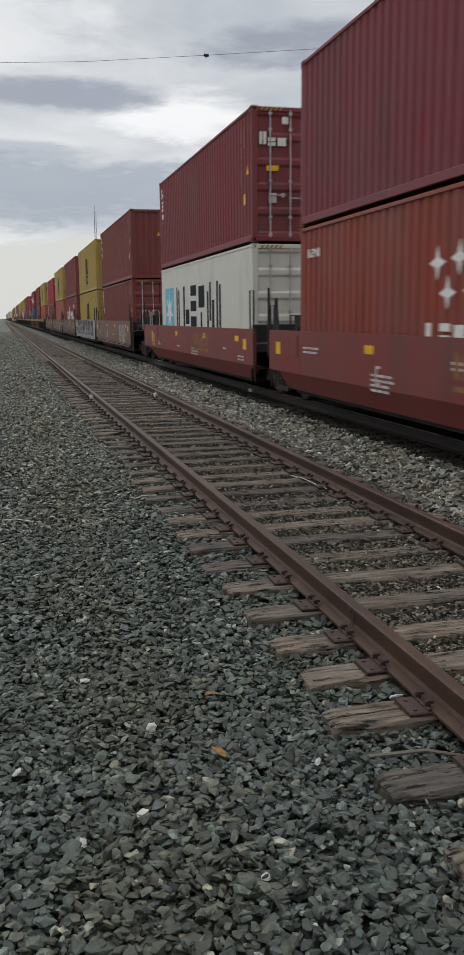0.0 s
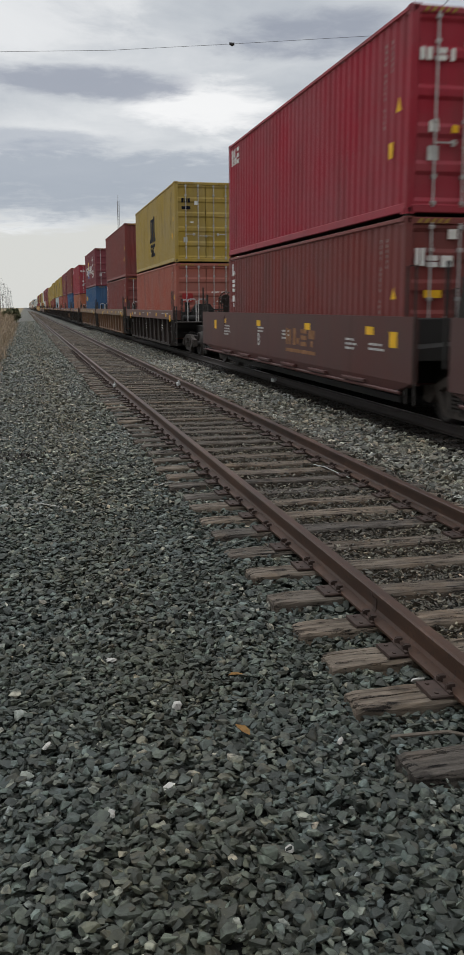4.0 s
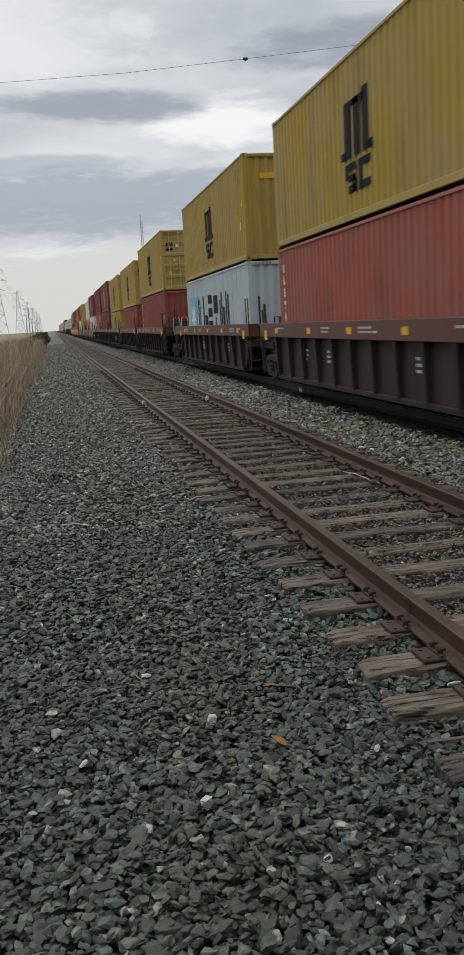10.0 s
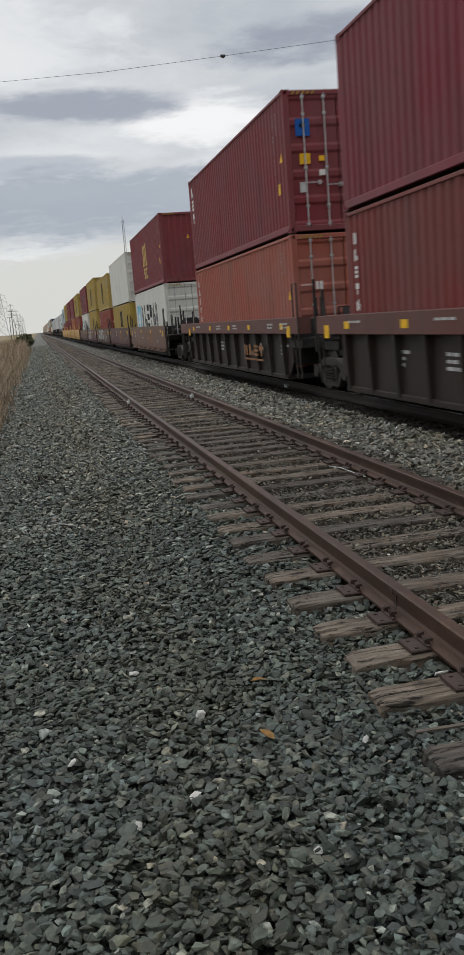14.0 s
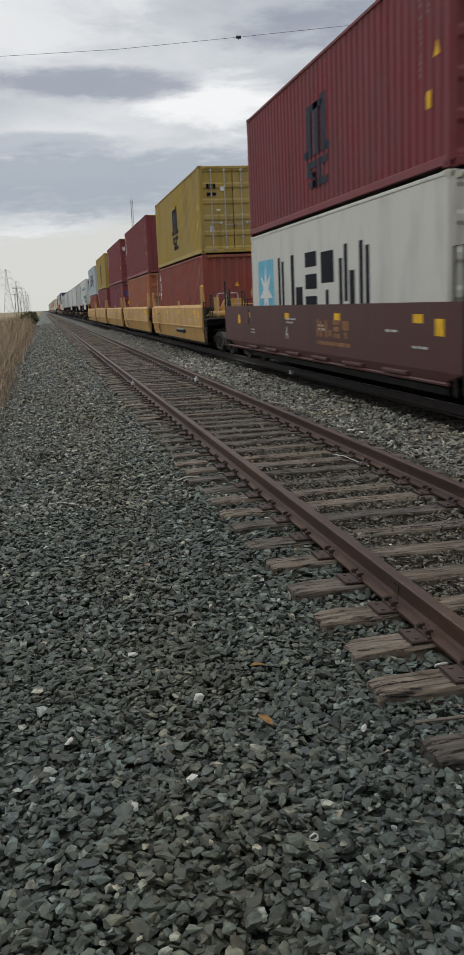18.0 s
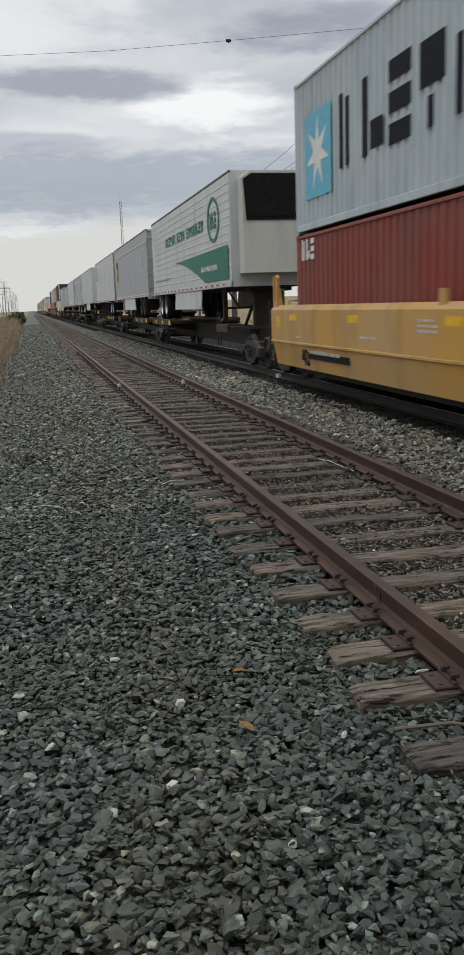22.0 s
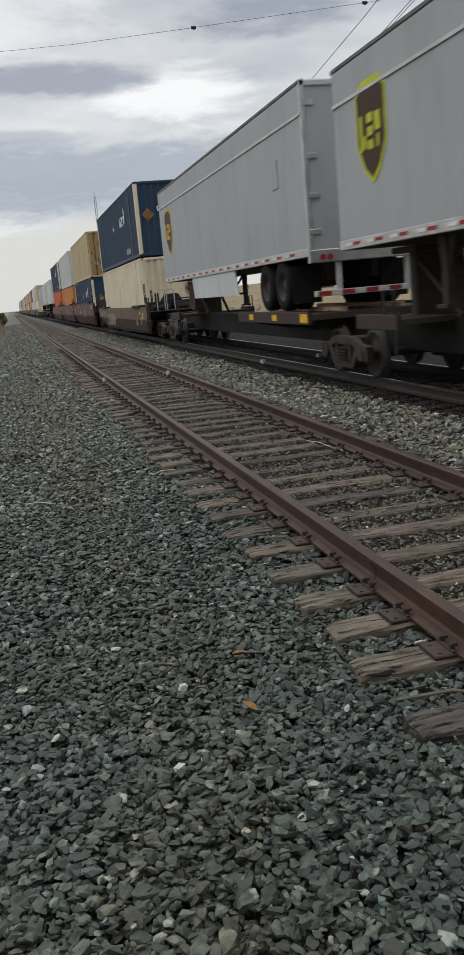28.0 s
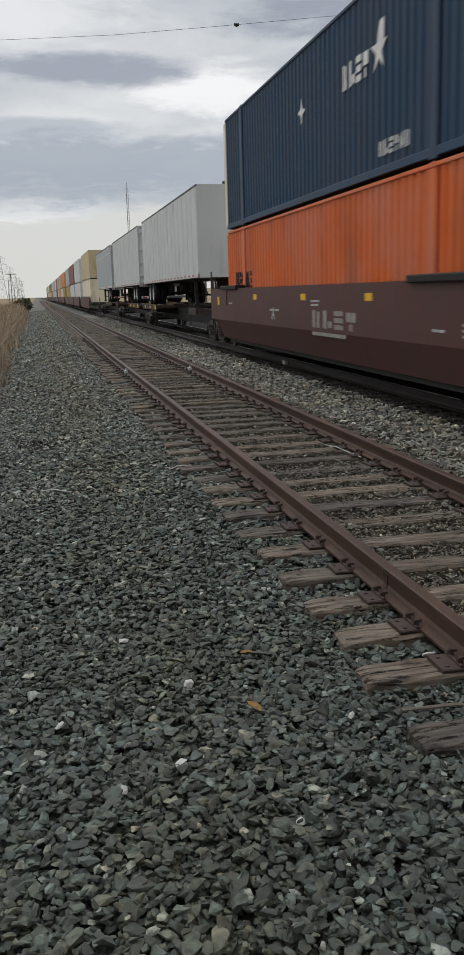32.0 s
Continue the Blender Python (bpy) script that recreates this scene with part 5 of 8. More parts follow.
def container(s, z, size, H, colour, door, codes=(), door_codes=(), label="", reefer=False, posts=None, band=None, lock=0.0):
    """One shipping container that rides on the train with its rear end s metres along."""
    L, half = size
    paint_ = MAT[colour]
    name = "shipping_container"
    root = thing(name, pose(XT, s, ZR + z), label, "container", "containers on the train")
    riding(root, s, ZR + z)
    key = (L, H)
    for sd in (-1, 1):
        if reefer:
            def flat(sd=sd):
                m = Mesh().box(sd * (half - 0.03), sd * (half - 0.012), -L + 0.12, -0.12, 0.15, H - 0.05)
                return m
            part("side_panel", shared(("flat_side", key, sd), flat), paint_, root)
        else:
            part("side_panel", shared(("side_panel", key, sd), lambda sd=sd: side_mesh(L, H, half, sd)), paint_, root)
        part("bottom_rail", shared(("bottom_rail", L, sd), lambda sd=sd: Mesh().cbox(min(sd * half, sd * (half - 0.06)), max(sd * half, sd * (half - 0.06)), -L + 0.1, -0.1, 0.03, 0.165, 0.01)), paint_, root)
        part("top_rail", shared(("top_rail", key, sd), lambda sd=sd: Mesh().cbox(min(sd * half, sd * (half - 0.06)), max(sd * half, sd * (half - 0.06)), -L + 0.1, -0.1, H - 0.075, H - 0.01, 0.01)), paint_, root)
    part("roof", shared(("roof", key), lambda: roof_mesh(L, H, half)), paint_, root)
    part("floor", shared(("floor", L), lambda: base_mesh(L, half)), STEEL, root)
    post = shared(("corner_post", H, half), lambda: Mesh().cbox(-0.07, 0.07, -0.06, 0.06, 0.10, H - 0.10, 0.015))
    wide_post = shared(("wide_post", H), lambda: Mesh().cbox(-0.075, 0.075, -0.065, 0.17, 0.10, H - 0.10, 0.015))
    cast = shared("corner_casting", casting_mesh)
    inset = 0 if L < 14 else 1.98
    for x in (-1, 1):
        for y in (0, 1):
            part("corner_post", wide_post if posts else post, posts or paint_, root, at=pose(x * (half - 0.072), -0.062 if y == 0 else -L + 0.062, 0))
            yy = -0.09 - inset if y == 0 else -L + 0.09 + inset
            for zz in (0, H - 0.118):
                part("corner_casting", cast, paint_, root, at=pose(x * (half - 0.079), yy, zz))
            if inset:
                part("lifting_post", shared(("lift_post", H), lambda: Mesh().cbox(-0.035, 0.035, -0.14, 0.14, 0.0, H - 0.1, 0.01)), band or paint_, root, at=pose(x * (half - 0.028), yy, 0))
    head = shared(("header", H, half), lambda: Mesh().cbox(-half + 0.1, half - 0.1, -0.05, 0.05, H - 0.115, H - 0.01, 0.012))
    sill = shared(("end_sill", half), lambda: Mesh().cbox(-half + 0.1, half - 0.1, -0.06, 0.05, 0.02, 0.145, 0.012))
    for y in (-L + 0.055, -0.055):
        part("end_header", head, paint_, root, at=pose(0, y, 0))
        part("end_sill", sill, paint_, root, at=pose(0, y, 0))
    if lock:
        for x in (-1, 1):
            for y in (-0.09 - inset, -L + 0.09 + inset):
                part("twist_lock", shared(("twist_lock", lock), lambda: Mesh().cbox(-0.05, 0.05, -0.06, 0.06, -lock, 0.004, 0.01)), STEEL, root, at=pose(x * (half - 0.079), y, 0))
    part("end_wall", shared(("end_wall_rear", H, half), lambda: end_mesh(H, half, 0, 1)), paint_, root)
    if not door:
        part("end_wall", shared(("end_wall", key), lambda: end_mesh(H, half, -L, -1)), paint_, root)
    else:
        y = -L + 0.035
        for sd in (-1, 1):
            d = part("door", shared(("door", H, half, sd), lambda sd=sd: door_mesh(half, H, sd)), MAT["tandoor"] if colour == "tan" else paint_, root, "rust-stained tan door leaf" if colour == "tan" else "", at=pose(0, y, 0))
            for x in (0.30, 0.78):
                part("lock_rod", shared(("lock_rod", H), lambda: rod_mesh(H)), STEEL if L > 14 else GALV, d, at=pose(sd * x * half / 1.219, 0, 0))
            for x in (0.30, 0.78):
                part("handle", shared(("handle", sd), lambda sd=sd: handle_mesh(-sd)), STEEL if L > 14 else GALV, d, at=pose(sd * x * half / 1.219, 0, 0.98 + 0.06 * (x > 0.5)))
            for z_ in (0.4, 1.0, 1.7, H - 0.5):
                part("hinge", shared("hinge", hinge_mesh), STEEL if L > 14 else paint_, d, at=pose(sd * (half - 0.085), 0, z_))
        for i, (mat, x, z_, w, h) in enumerate(DOORSETS[door_codes] if door_codes else DOORSETS["plain"]):
            mat = "umber" if L > 14 and mat == "white" else mat
            if mat in ("white", "gold") and h >= 0.2 and w <= 0.25:
                part("logo", shared(("door_glyph", w, h, i % 4), lambda w=w, h=h, i=i: door_glyph(w, h, i)), DECAL[mat], root, at=pose(x, y - 0.020, z_ * H))
            else:
                dashes = h < 0.06 and w >= 0.28
                part("marking" if dashes else "sticker", shared(("dashes", w, h), lambda w=w, h=h: dash_mesh(w, h)) if dashes else shared(("sticker", w, h), lambda w=w, h=h: Mesh().box(-w / 2, w / 2, -0.004, 0, -h / 2, h / 2)), DECAL[mat], root, at=pose(x, y - 0.020, z_ * H))
    if L < 14:
        for x in (-half + 0.2, half - 0.75):
            part("hazard_stripes", shared("hazard", hazard_mesh), DECAL["hazard"], root, "black and yellow height warning stripes", at=pose(x, -L - 0.003, H - 0.1))
        if not door:
            mk = "white" if colour not in ("yellow", "white", "greyblue") else "navy"
            if colour == "yellow":
                part("sticker", shared("wide_sticker", lambda: Mesh().box(-0.24, 0.24, -0.004, 0, -0.08, 0.08)), DECAL["amber"], root, "wide yellow warning sticker", at=pose(-half + 0.75, -L + 0.027, H - 0.62))
            elif lock and int(s) % 3 == 2:
                part("sticker", shared("end_sticker", lambda: Mesh().box(-0.12, 0.12, -0.004, 0, -0.17, 0.17)), DECAL["amber"], root, "yellow warning sticker", at=pose(-half + 0.42, -L + 0.027, H - 0.52))
            part("sticker", shared("end_triangle", lambda: Mesh().prism([(-0.08, -0.07), (0.08, -0.07), (0, 0.09)], "y", -0.004, 0)), DECAL["amber"], root, "yellow warning triangle", at=pose(0.02, -L + 0.027, H - 1.05))
            def end_ids():
                m = Mesh()
                rng = random.Random(3)
                for i in range(13):
                    if i not in (4, 11):
                        m.box(-0.03, rng.uniform(0.0, 0.03), -0.004, 0, -i * 0.115, -i * 0.115 + 0.075)
                return m
            tagged(part("marking", shared("end_ids", end_ids), DECAL[mk], root, "unreadable small lettering", at=pose(half - 0.42, -L + 0.027, H - 0.5)), kind="stuff")
    if colour == "navy" and not door:
        y = -L + 0.027
        part("placard", shared("end_diamond", lambda: Mesh().prism([(-0.27, 0), (0, -0.27), (0.27, 0), (0, 0.27)], "y", -0.004, 0)), DECAL["fadedgold"], root, "weathered diamond placard", at=pose(-half + 0.5, y, H - 1.35))
        for i in range(4):
            part("logo", shared(("door_glyph", 0.17, 0.26, i), lambda i=i: door_glyph(0.17, 0.26, i)), DECAL["white"], root, at=pose(-half + 0.98 + i * 0.2, y, H - 1.1))
        part("logo", shared("end_mark", lambda: Mesh().prism([(-0.2, 0), (0, -0.24), (0.2, 0), (0, 0.24)], "y", -0.004, 0)), DECAL["white"], root, "white diamond mark", at=pose(-half + 1.9, y, H - 1.1))
        for k in range(2):
            tagged(part("marking", shared(("navy_ids", k), lambda: [m_.box(-0.05, 0.05, -0.004, 0, -i * 0.2, -i * 0.2 + 0.13) for m_ in (Mesh(),) for i in range(4 + 2 * k)][0]), DECAL["silver"], root, "unreadable pale lettering", at=pose(half - 0.55 + 0.3 * k, y, H - 0.5)), kind="stuff")
    for c in codes:
        logos(root, c, L, half, H)
    return root


# stickers on doors: material, x, share of the height, width, height
DOORSETS = {
    "plain": [("silver", -0.8, 0.3, 0.17, 0.195), ("white", 0.62, 0.8, 0.75, 0.055), ("white", 0.62, 0.73, 0.30, 0.044), ("white", 0.62, 0.58, 0.55, 0.028), ("white", 0.62, 0.52, 0.55, 0.028), ("white", 0.62, 0.46, 0.55, 0.028)],
    "word": [("white", -0.95, 0.78, 0.16, 0.340), ("white", -0.74, 0.75, 0.18, 0.220), ("white", -0.5, 0.75, 0.20, 0.220), ("yellow", -0.72, 0.55, 0.29, 0.119), ("silver", -0.72, 0.33, 0.18, 0.210), ("white", -0.42, 0.9, 0.15, 0.150), ("white", 0.62, 0.8, 0.70, 0.050), ("white", 0.62, 0.55, 0.50, 0.028)],
    "cai": [("white", -0.96, 0.78, 0.20, 0.220), ("white", -0.72, 0.78, 0.18, 0.220), ("white", -0.53, 0.78, 0.07, 0.220), ("silver", -0.8, 0.3, 0.18, 0.210), ("yellow", -0.45, 0.42, 0.11, 0.112), ("white", -0.8, 0.43, 0.16, 0.160), ("yellow", 0.78, 0.32, 0.18, 0.210), ("white", 0.62, 0.8, 0.70, 0.044), ("white", 0.62, 0.62, 0.35, 0.028), ("white", 0.62, 0.56, 0.35, 0.028)],
    "stack": [("black", -0.9, 0.77, 0.09, 0.160), ("black", -0.78, 0.77, 0.09, 0.160), ("black", -0.66, 0.77, 0.09, 0.160), ("black", -0.86, 0.68, 0.16, 0.110), ("black", -0.68, 0.68, 0.16, 0.110), ("white", -0.38, 0.74, 0.14, 0.140), ("white", -0.55, 0.5, 0.13, 0.055), ("silver", -0.8, 0.28, 0.15, 0.195), ("gold", 0.62, 0.8, 0.70, 0.050), ("gold", 0.62, 0.58, 0.50, 0.028)],
    "goldstack": [("gold", -0.86, 0.77, 0.09, 0.200), ("gold", -0.74, 0.77, 0.09, 0.200), ("gold", -0.62, 0.77, 0.09, 0.200), ("gold", -0.82, 0.66, 0.16, 0.120), ("gold", -0.64, 0.66, 0.16, 0.120), ("white", -0.36, 0.74, 0.15, 0.130), ("silver", -0.8, 0.3, 0.15, 0.195), ("white", -0.4, 0.52, 0.14, 0.120)],
    "flag": [("blue", -0.8, 0.74, 0.32, 0.360), ("amber", -0.8, 0.75, 0.14, 0.084), ("yellow", -0.78, 0.52, 0.24, 0.224), ("silver", -0.85, 0.32, 0.15, 0.210), ("yellow", -0.4, 0.52, 0.13, 0.112), ("white", -0.4, 0.42, 0.14, 0.120)],
    "pinktag": [("red", -0.75, 0.55, 0.42, 0.320), ("white", -0.75, 0.52, 0.36, 0.055), ("white", 0.55, 0.62, 0.70, 0.055), ("white", 0.55, 0.5, 0.30, 0.050)],
    "oval": [("white", -0.62, 0.62, 0.16, 0.220), ("white", -0.85, 0.62, 0.38, 0.028)],
    "bluestar": [("skyblue", -0.72, 0.72, 0.30, 0.320), ("white", -0.72, 0.73, 0.16, 0.160), ("white", -0.72, 0.17, 0.30, 0.160)],
    "reefer": [("skyblue", 0.1, 0.38, 0.32, 0.340), ("white", 0.1, 0.39, 0.16, 0.160), ("navy", 0.1, 0.22, 0.34, 0.033)],
    "bignumber": [("white", -0.95, 0.55, 0.22, 0.340), ("white", -0.6, 0.55, 0.30, 0.340), ("white", -0.2, 0.55, 0.22, 0.340)],
}
DOORSETS["umax"] = [("white", 0.1, 0.60, 0.75, 0.14), ("white", 0.62, 0.60, 0.16, 0.26)]

# -- bogies --
def frame_mesh(s):
    """A cast side frame of a three-piece bogie."""
    x0, x1 = (s * 0.93, s * 1.06) if s > 0 else (s * 1.06, s * 0.93)
    m = Mesh()
    m.prism([(-1.15, 0.33), (-1.15, 0.56), (-0.75, 0.60), (-0.42, 0.72), (0.42, 0.72), (0.75, 0.60), (1.15, 0.56), (1.15, 0.33), (0.98, 0.30), (0.72, 0.46), (0.45, 0.58), (-0.45, 0.58), (-0.72, 0.46), (-0.98, 0.30)], "x", x0, x1)
    m.prism([(-0.45, 0.16), (0.45, 0.16), (0.74, 0.48), (0.60, 0.52), (0.40, 0.26), (-0.40, 0.26), (-0.60, 0.52), (-0.74, 0.48)], "x", x0, x1)
    for y in (-0.32, 0.32):
        m.box(x0, x1, y - 0.05, y + 0.05, 0.22, 0.62)
    for y in (-0.89, 0.89):
        m.cyl("x", (y, 0.44), 0.13, x0 - 0.03, x1 + 0.03, 12)
    return m


def spring_mesh():
    m = Mesh()
    for x in (-0.06, 0.06):
        for y in (-0.14, 0.0, 0.14):
            for z in range(5):
                m.cyl("z", (x, y), 0.058, 0.27 + z * 0.055, 0.30 + z * 0.055, 10)
    return m


WHEEL = [(-0.06, 0.46), (-0.035, 0.46), (-0.03, 0.425), (0.07, 0.415), (0.07, 0.36), (0.03, 0.33), (0.015, 0.15), (0.06, 0.12), (0.06, 0.0)]
WHEEL_BACK = [(-0.06, 0.46), (-0.06, 0.35), (-0.02, 0.32), (-0.03, 0.15), (-0.07, 0.12), (-0.07, 0.0)]


def wheel_mesh(s):
    m = Mesh()
    m.lathe([(s * (0.7525 + a), r) for a, r in WHEEL], "x", (0, 0), 28)
    m.lathe([(s * (0.7525 + a), r) for a, r in WHEEL_BACK], "x", (0, 0), 28)
    return m


def bogie(root, y):
    b = part("bogie", shared("bolster", lambda: Mesh().cbox(-1.0, 1.0, -0.2, 0.2, 0.50, 0.70, 0.03).cyl("z", (0, 0), 0.2, 0.70, 0.80, 16)), STEEL, root, at=pose(0, y, 0))
    for s in (-1, 1):
        part("side_frame", shared(("side_frame", s), lambda s=s: frame_mesh(s)), IRON, b)
        part("springs", shared("springs", spring_mesh), STEEL, b, at=pose(s * 0.995, 0, 0))
        for yy in (-0.89, 0.89):
            part("wheel", shared(("wheel", s), lambda s=s: wheel_mesh(s), True), STEEL, b, at=pose(0, yy, 0.42))
    for yy in (-0.89, 0.89):
        part("axle", shared("axle", lambda: Mesh().cyl("x", (0, 0), 0.08, -1.05, 1.05, 12)), STEEL, b, at=pose(0, yy, 0.42))


# -- well cars: heights over the rail; the rear end of the load at y = 0 --
def smooth_side(s, y0, y1, top, mid, low, tuck, cut=0.9, bev=0.0, rear=None):
    """A smooth side that tucks in towards the bottom; its lower corners are cut away."""
    X = 1.52
    def ring(y, lo):
        pts = [(X - 0.07 - bev, top), (X - bev, top), (X, top - 0.10 if bev else top - 0.01), (X, mid), (X - tuck, lo), (X - tuck - 0.08, lo), (X - 0.08, mid), (X - 0.08, top - 0.12)]
        return [(s * a, y, z) for a, z in pts]
    ys = [(y0, mid - 0.02), (y0 + cut, low), (y1 - (rear or cut), low), (y1, mid - 0.02)]
    v, f = [], []
    for i, (y, lo) in enumerate(ys):
        v += ring(y, lo)
        if i:
            f += [((i - 1) * 8 + j, (i - 1) * 8 + (j + 1) % 8, i * 8 + (j + 1) % 8, i * 8 + j) for j in range(8)]
    f += [tuple(range(8)), tuple(reversed(range(24, 32)))]
    return Mesh().add(v, f)


def rib_side(s, y0, y1):
    """The recessed web under the top chord; it stops short of the bogies."""
    a, b = s * 1.30, s * 1.36
    return Mesh().prism([(y0 + 1.35, 0.30), (y0 + 1.0, 0.62), (y0 + 1.0, 1.27), (y1 - 1.0, 1.27), (y1 - 1.0, 0.62), (y1 - 1.35, 0.30)], "x", min(a, b), max(a, b))


def rib_mesh(s):
    return Mesh().prism([(s * 1.35, 0.27), (s * 1.44, 0.27), (s * 1.50, 1.26), (s * 1.35, 1.26)], "y", -0.05, 0.05)


def grab_rail(s, w=0.13, top=1.95):
    """A tall narrow bent rail at the corner of a car."""
    return Mesh().pipe([(s * 1.47, -w, 0.30), (s * 1.50, -w, 1.1), (s * 1.50, -w, top), (s * 1.50, w, top), (s * 1.50, w, 1.1), (s * 1.47, w, 0.30)], 0.018)


def guide_fork(s):
    """Twin flat uprights that guide the boxes into the well."""
    return Mesh().prism([(-0.17, 1.60), (0.17, 1.60), (0.17, 2.26), (0.07, 2.32), (0.07, 1.75), (-0.07, 1.75), (-0.07, 2.32), (-0.17, 2.26)], "x", s * 1.44 - 0.03, s * 1.44 + 0.03)


def stanchion(s):
    """A tall guide post with its foot plate."""
    m = Mesh().cbox(s * 1.40 - 0.03, s * 1.40 + 0.03, -0.035, 0.035, 1.0, 2.1, 0.01)
    m.prism([(-0.22, 1.35), (0.22, 1.35), (0.06, 1.9), (-0.06, 1.9)], "x", s * 1.40 - 0.02, s * 1.40 + 0.02)
    return m


def platform(front):
    """The end platform over the bogie, from the load's end outwards."""
    m = Mesh()
    m.prism([(-1.42, 0.95), (1.42, 0.95), (1.42, 1.12), (0.6, 1.18), (-0.6, 1.18), (-1.42, 1.12)], "y", 0.15, 1.05)
    m.cbox(-0.62, 0.62, 0.1, front, 0.72, 1.05, 0.03)
    m.cbox(-1.25, 1.25, 0.06, 0.22, 0.55, 1.55, 0.02)
    return m


def brake_rig():
    """Brake cylinder, reservoir, pipes and the hand wheel's stand on the platform."""
    m = Mesh().cyl("x", (0.62, 1.36), 0.17, -0.55, 0.25, 14)
    m.cbox(0.35, 0.75, 0.45, 0.85, 1.12, 1.55, 0.02)
    m.cbox(-1.0, -0.75, 0.5, 0.62, 1.1, 2.0, 0.02).cbox(0.78, 0.95, 0.45, 0.6, 1.1, 1.9, 0.02)
    m.pipe([(-1.3, 0.75, 1.2), (-0.7, 0.75, 1.62), (0.6, 0.75, 1.62), (1.3, 0.75, 1.25)], 0.025)
    m.pipe([(-1.3, 0.35, 1.15), (-1.3, 0.35, 1.75), (-0.9, 0.35, 1.75), (-0.9, 0.35, 1.15)], 0.02)
    return m


def hopper():
    """A slope-sided casing over the brake valves."""
    m = Mesh().prism([(-0.42, 1.15), (0.42, 1.15), (0.42, 1.62), (0.26, 1.84), (-0.26, 1.84), (-0.42, 1.62)], "y", 0.28, 0.62)
    return m.cyl("x", (0.86, 1.30), 0.12, -0.95, -0.15, 12).cyl("x", (0.86, 1.30), 0.12, 0.15, 0.95, 12)


def grab_iron():
    """A bent bar that stands on the platform."""
    return Mesh().pipe([(-0.16, 0, 0), (-0.16, 0, 0.78), (-0.11, 0, 0.84), (0.11, 0, 0.84), (0.16, 0, 0.78), (0.16, 0, 0)], 0.020)


def corner_ladder():
    """Side rails and rungs at a corner of the car."""
    m = Mesh()
    for y in (-0.2, 0.2):
        m.cbox(-0.02, 0.02, y - 0.02, y + 0.02, 0.30, 1.75, 0.005)
    for k in range(4):
        m.bar((0, -0.2, 0.42 + 0.36 * k), (0, 0.2, 0.42 + 0.36 * k), 0.016)
    return m


def brake_stand():
    """The hand brake's upright and its round gear casing."""
    m = Mesh().cbox(-0.10, 0.10, -0.06, 0.06, 1.1, 2.12, 0.015).cyl("y", (0, 2.0), 0.19, -0.12, 0.06, 16)
    m.prism([(-0.22, 1.1), (0.22, 1.1), (0.10, 1.5), (-0.10, 1.5)], "y", -0.03, 0.03)
    return m


def hoses():
    m = Mesh()
    for x in (-0.35, 0.3):
        m.pipe([(x, 0.0, 0.85), (x * 1.2, 0.25, 0.62), (x * 1.1, 0.5, 0.40), (x * 0.6, 0.8, 0.36)], 0.028)
    m.pipe([(-1.2, 0.0, 0.80), (-0.5, 0.06, 0.72), (0.5, 0.06, 0.72), (1.2, 0.0, 0.80)], 0.02)
    return m


def end_gear(root, turn, gear, accent, e):
    """What crowds the platform at a coupled end of a car."""
    def put(name, build, mat, x, y, z=0.0, rz=0, label=""):
        part(name, shared(name, build), mat, root, label, at=turn @ pose(x, y, z, 0, 0, rz))
    put("hopper", hopper, gear, 0.25, 0.0)
    put("walkway", lambda: [m.cbox(-1.38, 1.38, 0.95 + 0.09 * i, 1.01 + 0.09 * i, 1.14, 1.19, 0.01) for m in (Mesh(),) for i in range(7)][0], STEEL, 0, 0)
    put("brake_stand", brake_stand, accent, -0.55, 0.95, label="rusty hand brake stand")
    put("hand_wheel", hand_wheel, accent, -0.55, 1.10, 2.0)
    for x in (0.45, 0.85):
        put("grab_iron", grab_iron, GALV, x, 1.45, 1.17, 0, "pale worn grab iron")
    for x in (-1.2, 1.2):
        put("grab_iron", grab_iron, STEEL, x, 1.3, 1.17, 90)
        put("corner_ladder", corner_ladder, STEEL, x * 1.2, max(e, 1.2) + 0.1)
    put("hoses", hoses, DARK, 0, max(e, 1.6) + 0.2)


def hand_wheel():
    m = Mesh()
    n = 18
    for i in range(n):
        a, b = 2 * math.pi * i / n, 2 * math.pi * (i + 1) / n
        m.bar((0.28 * math.cos(a), 0, 0.28 * math.sin(a)), (0.28 * math.cos(b), 0, 0.28 * math.sin(b)), 0.018)
    for i in range(4):
        a = math.pi * i / 2 + 0.3
        m.bar((0, 0, 0), (0.28 * math.cos(a), 0, 0.28 * math.sin(a)), 0.014)
    return m.cyl("y", (0, 0), 0.05, -0.04, 0.08, 10)


def coupler():
    m = Mesh().cbox(-0.12, 0.12, 0.0, 1.0, 0.72, 0.94, 0.03)
    m.prism([(-0.16, 1.0), (0.2, 1.0), (0.24, 1.25), (0.10, 1.30), (0.06, 1.12), (-0.1, 1.32), (-0.2, 1.2)], "z", 0.68, 0.98)
    m.pipe([(0.4, 0.2, 0.75), (0.42, 0.6, 0.40), (0.3, 1.1, 0.36)], 0.03)
    return m


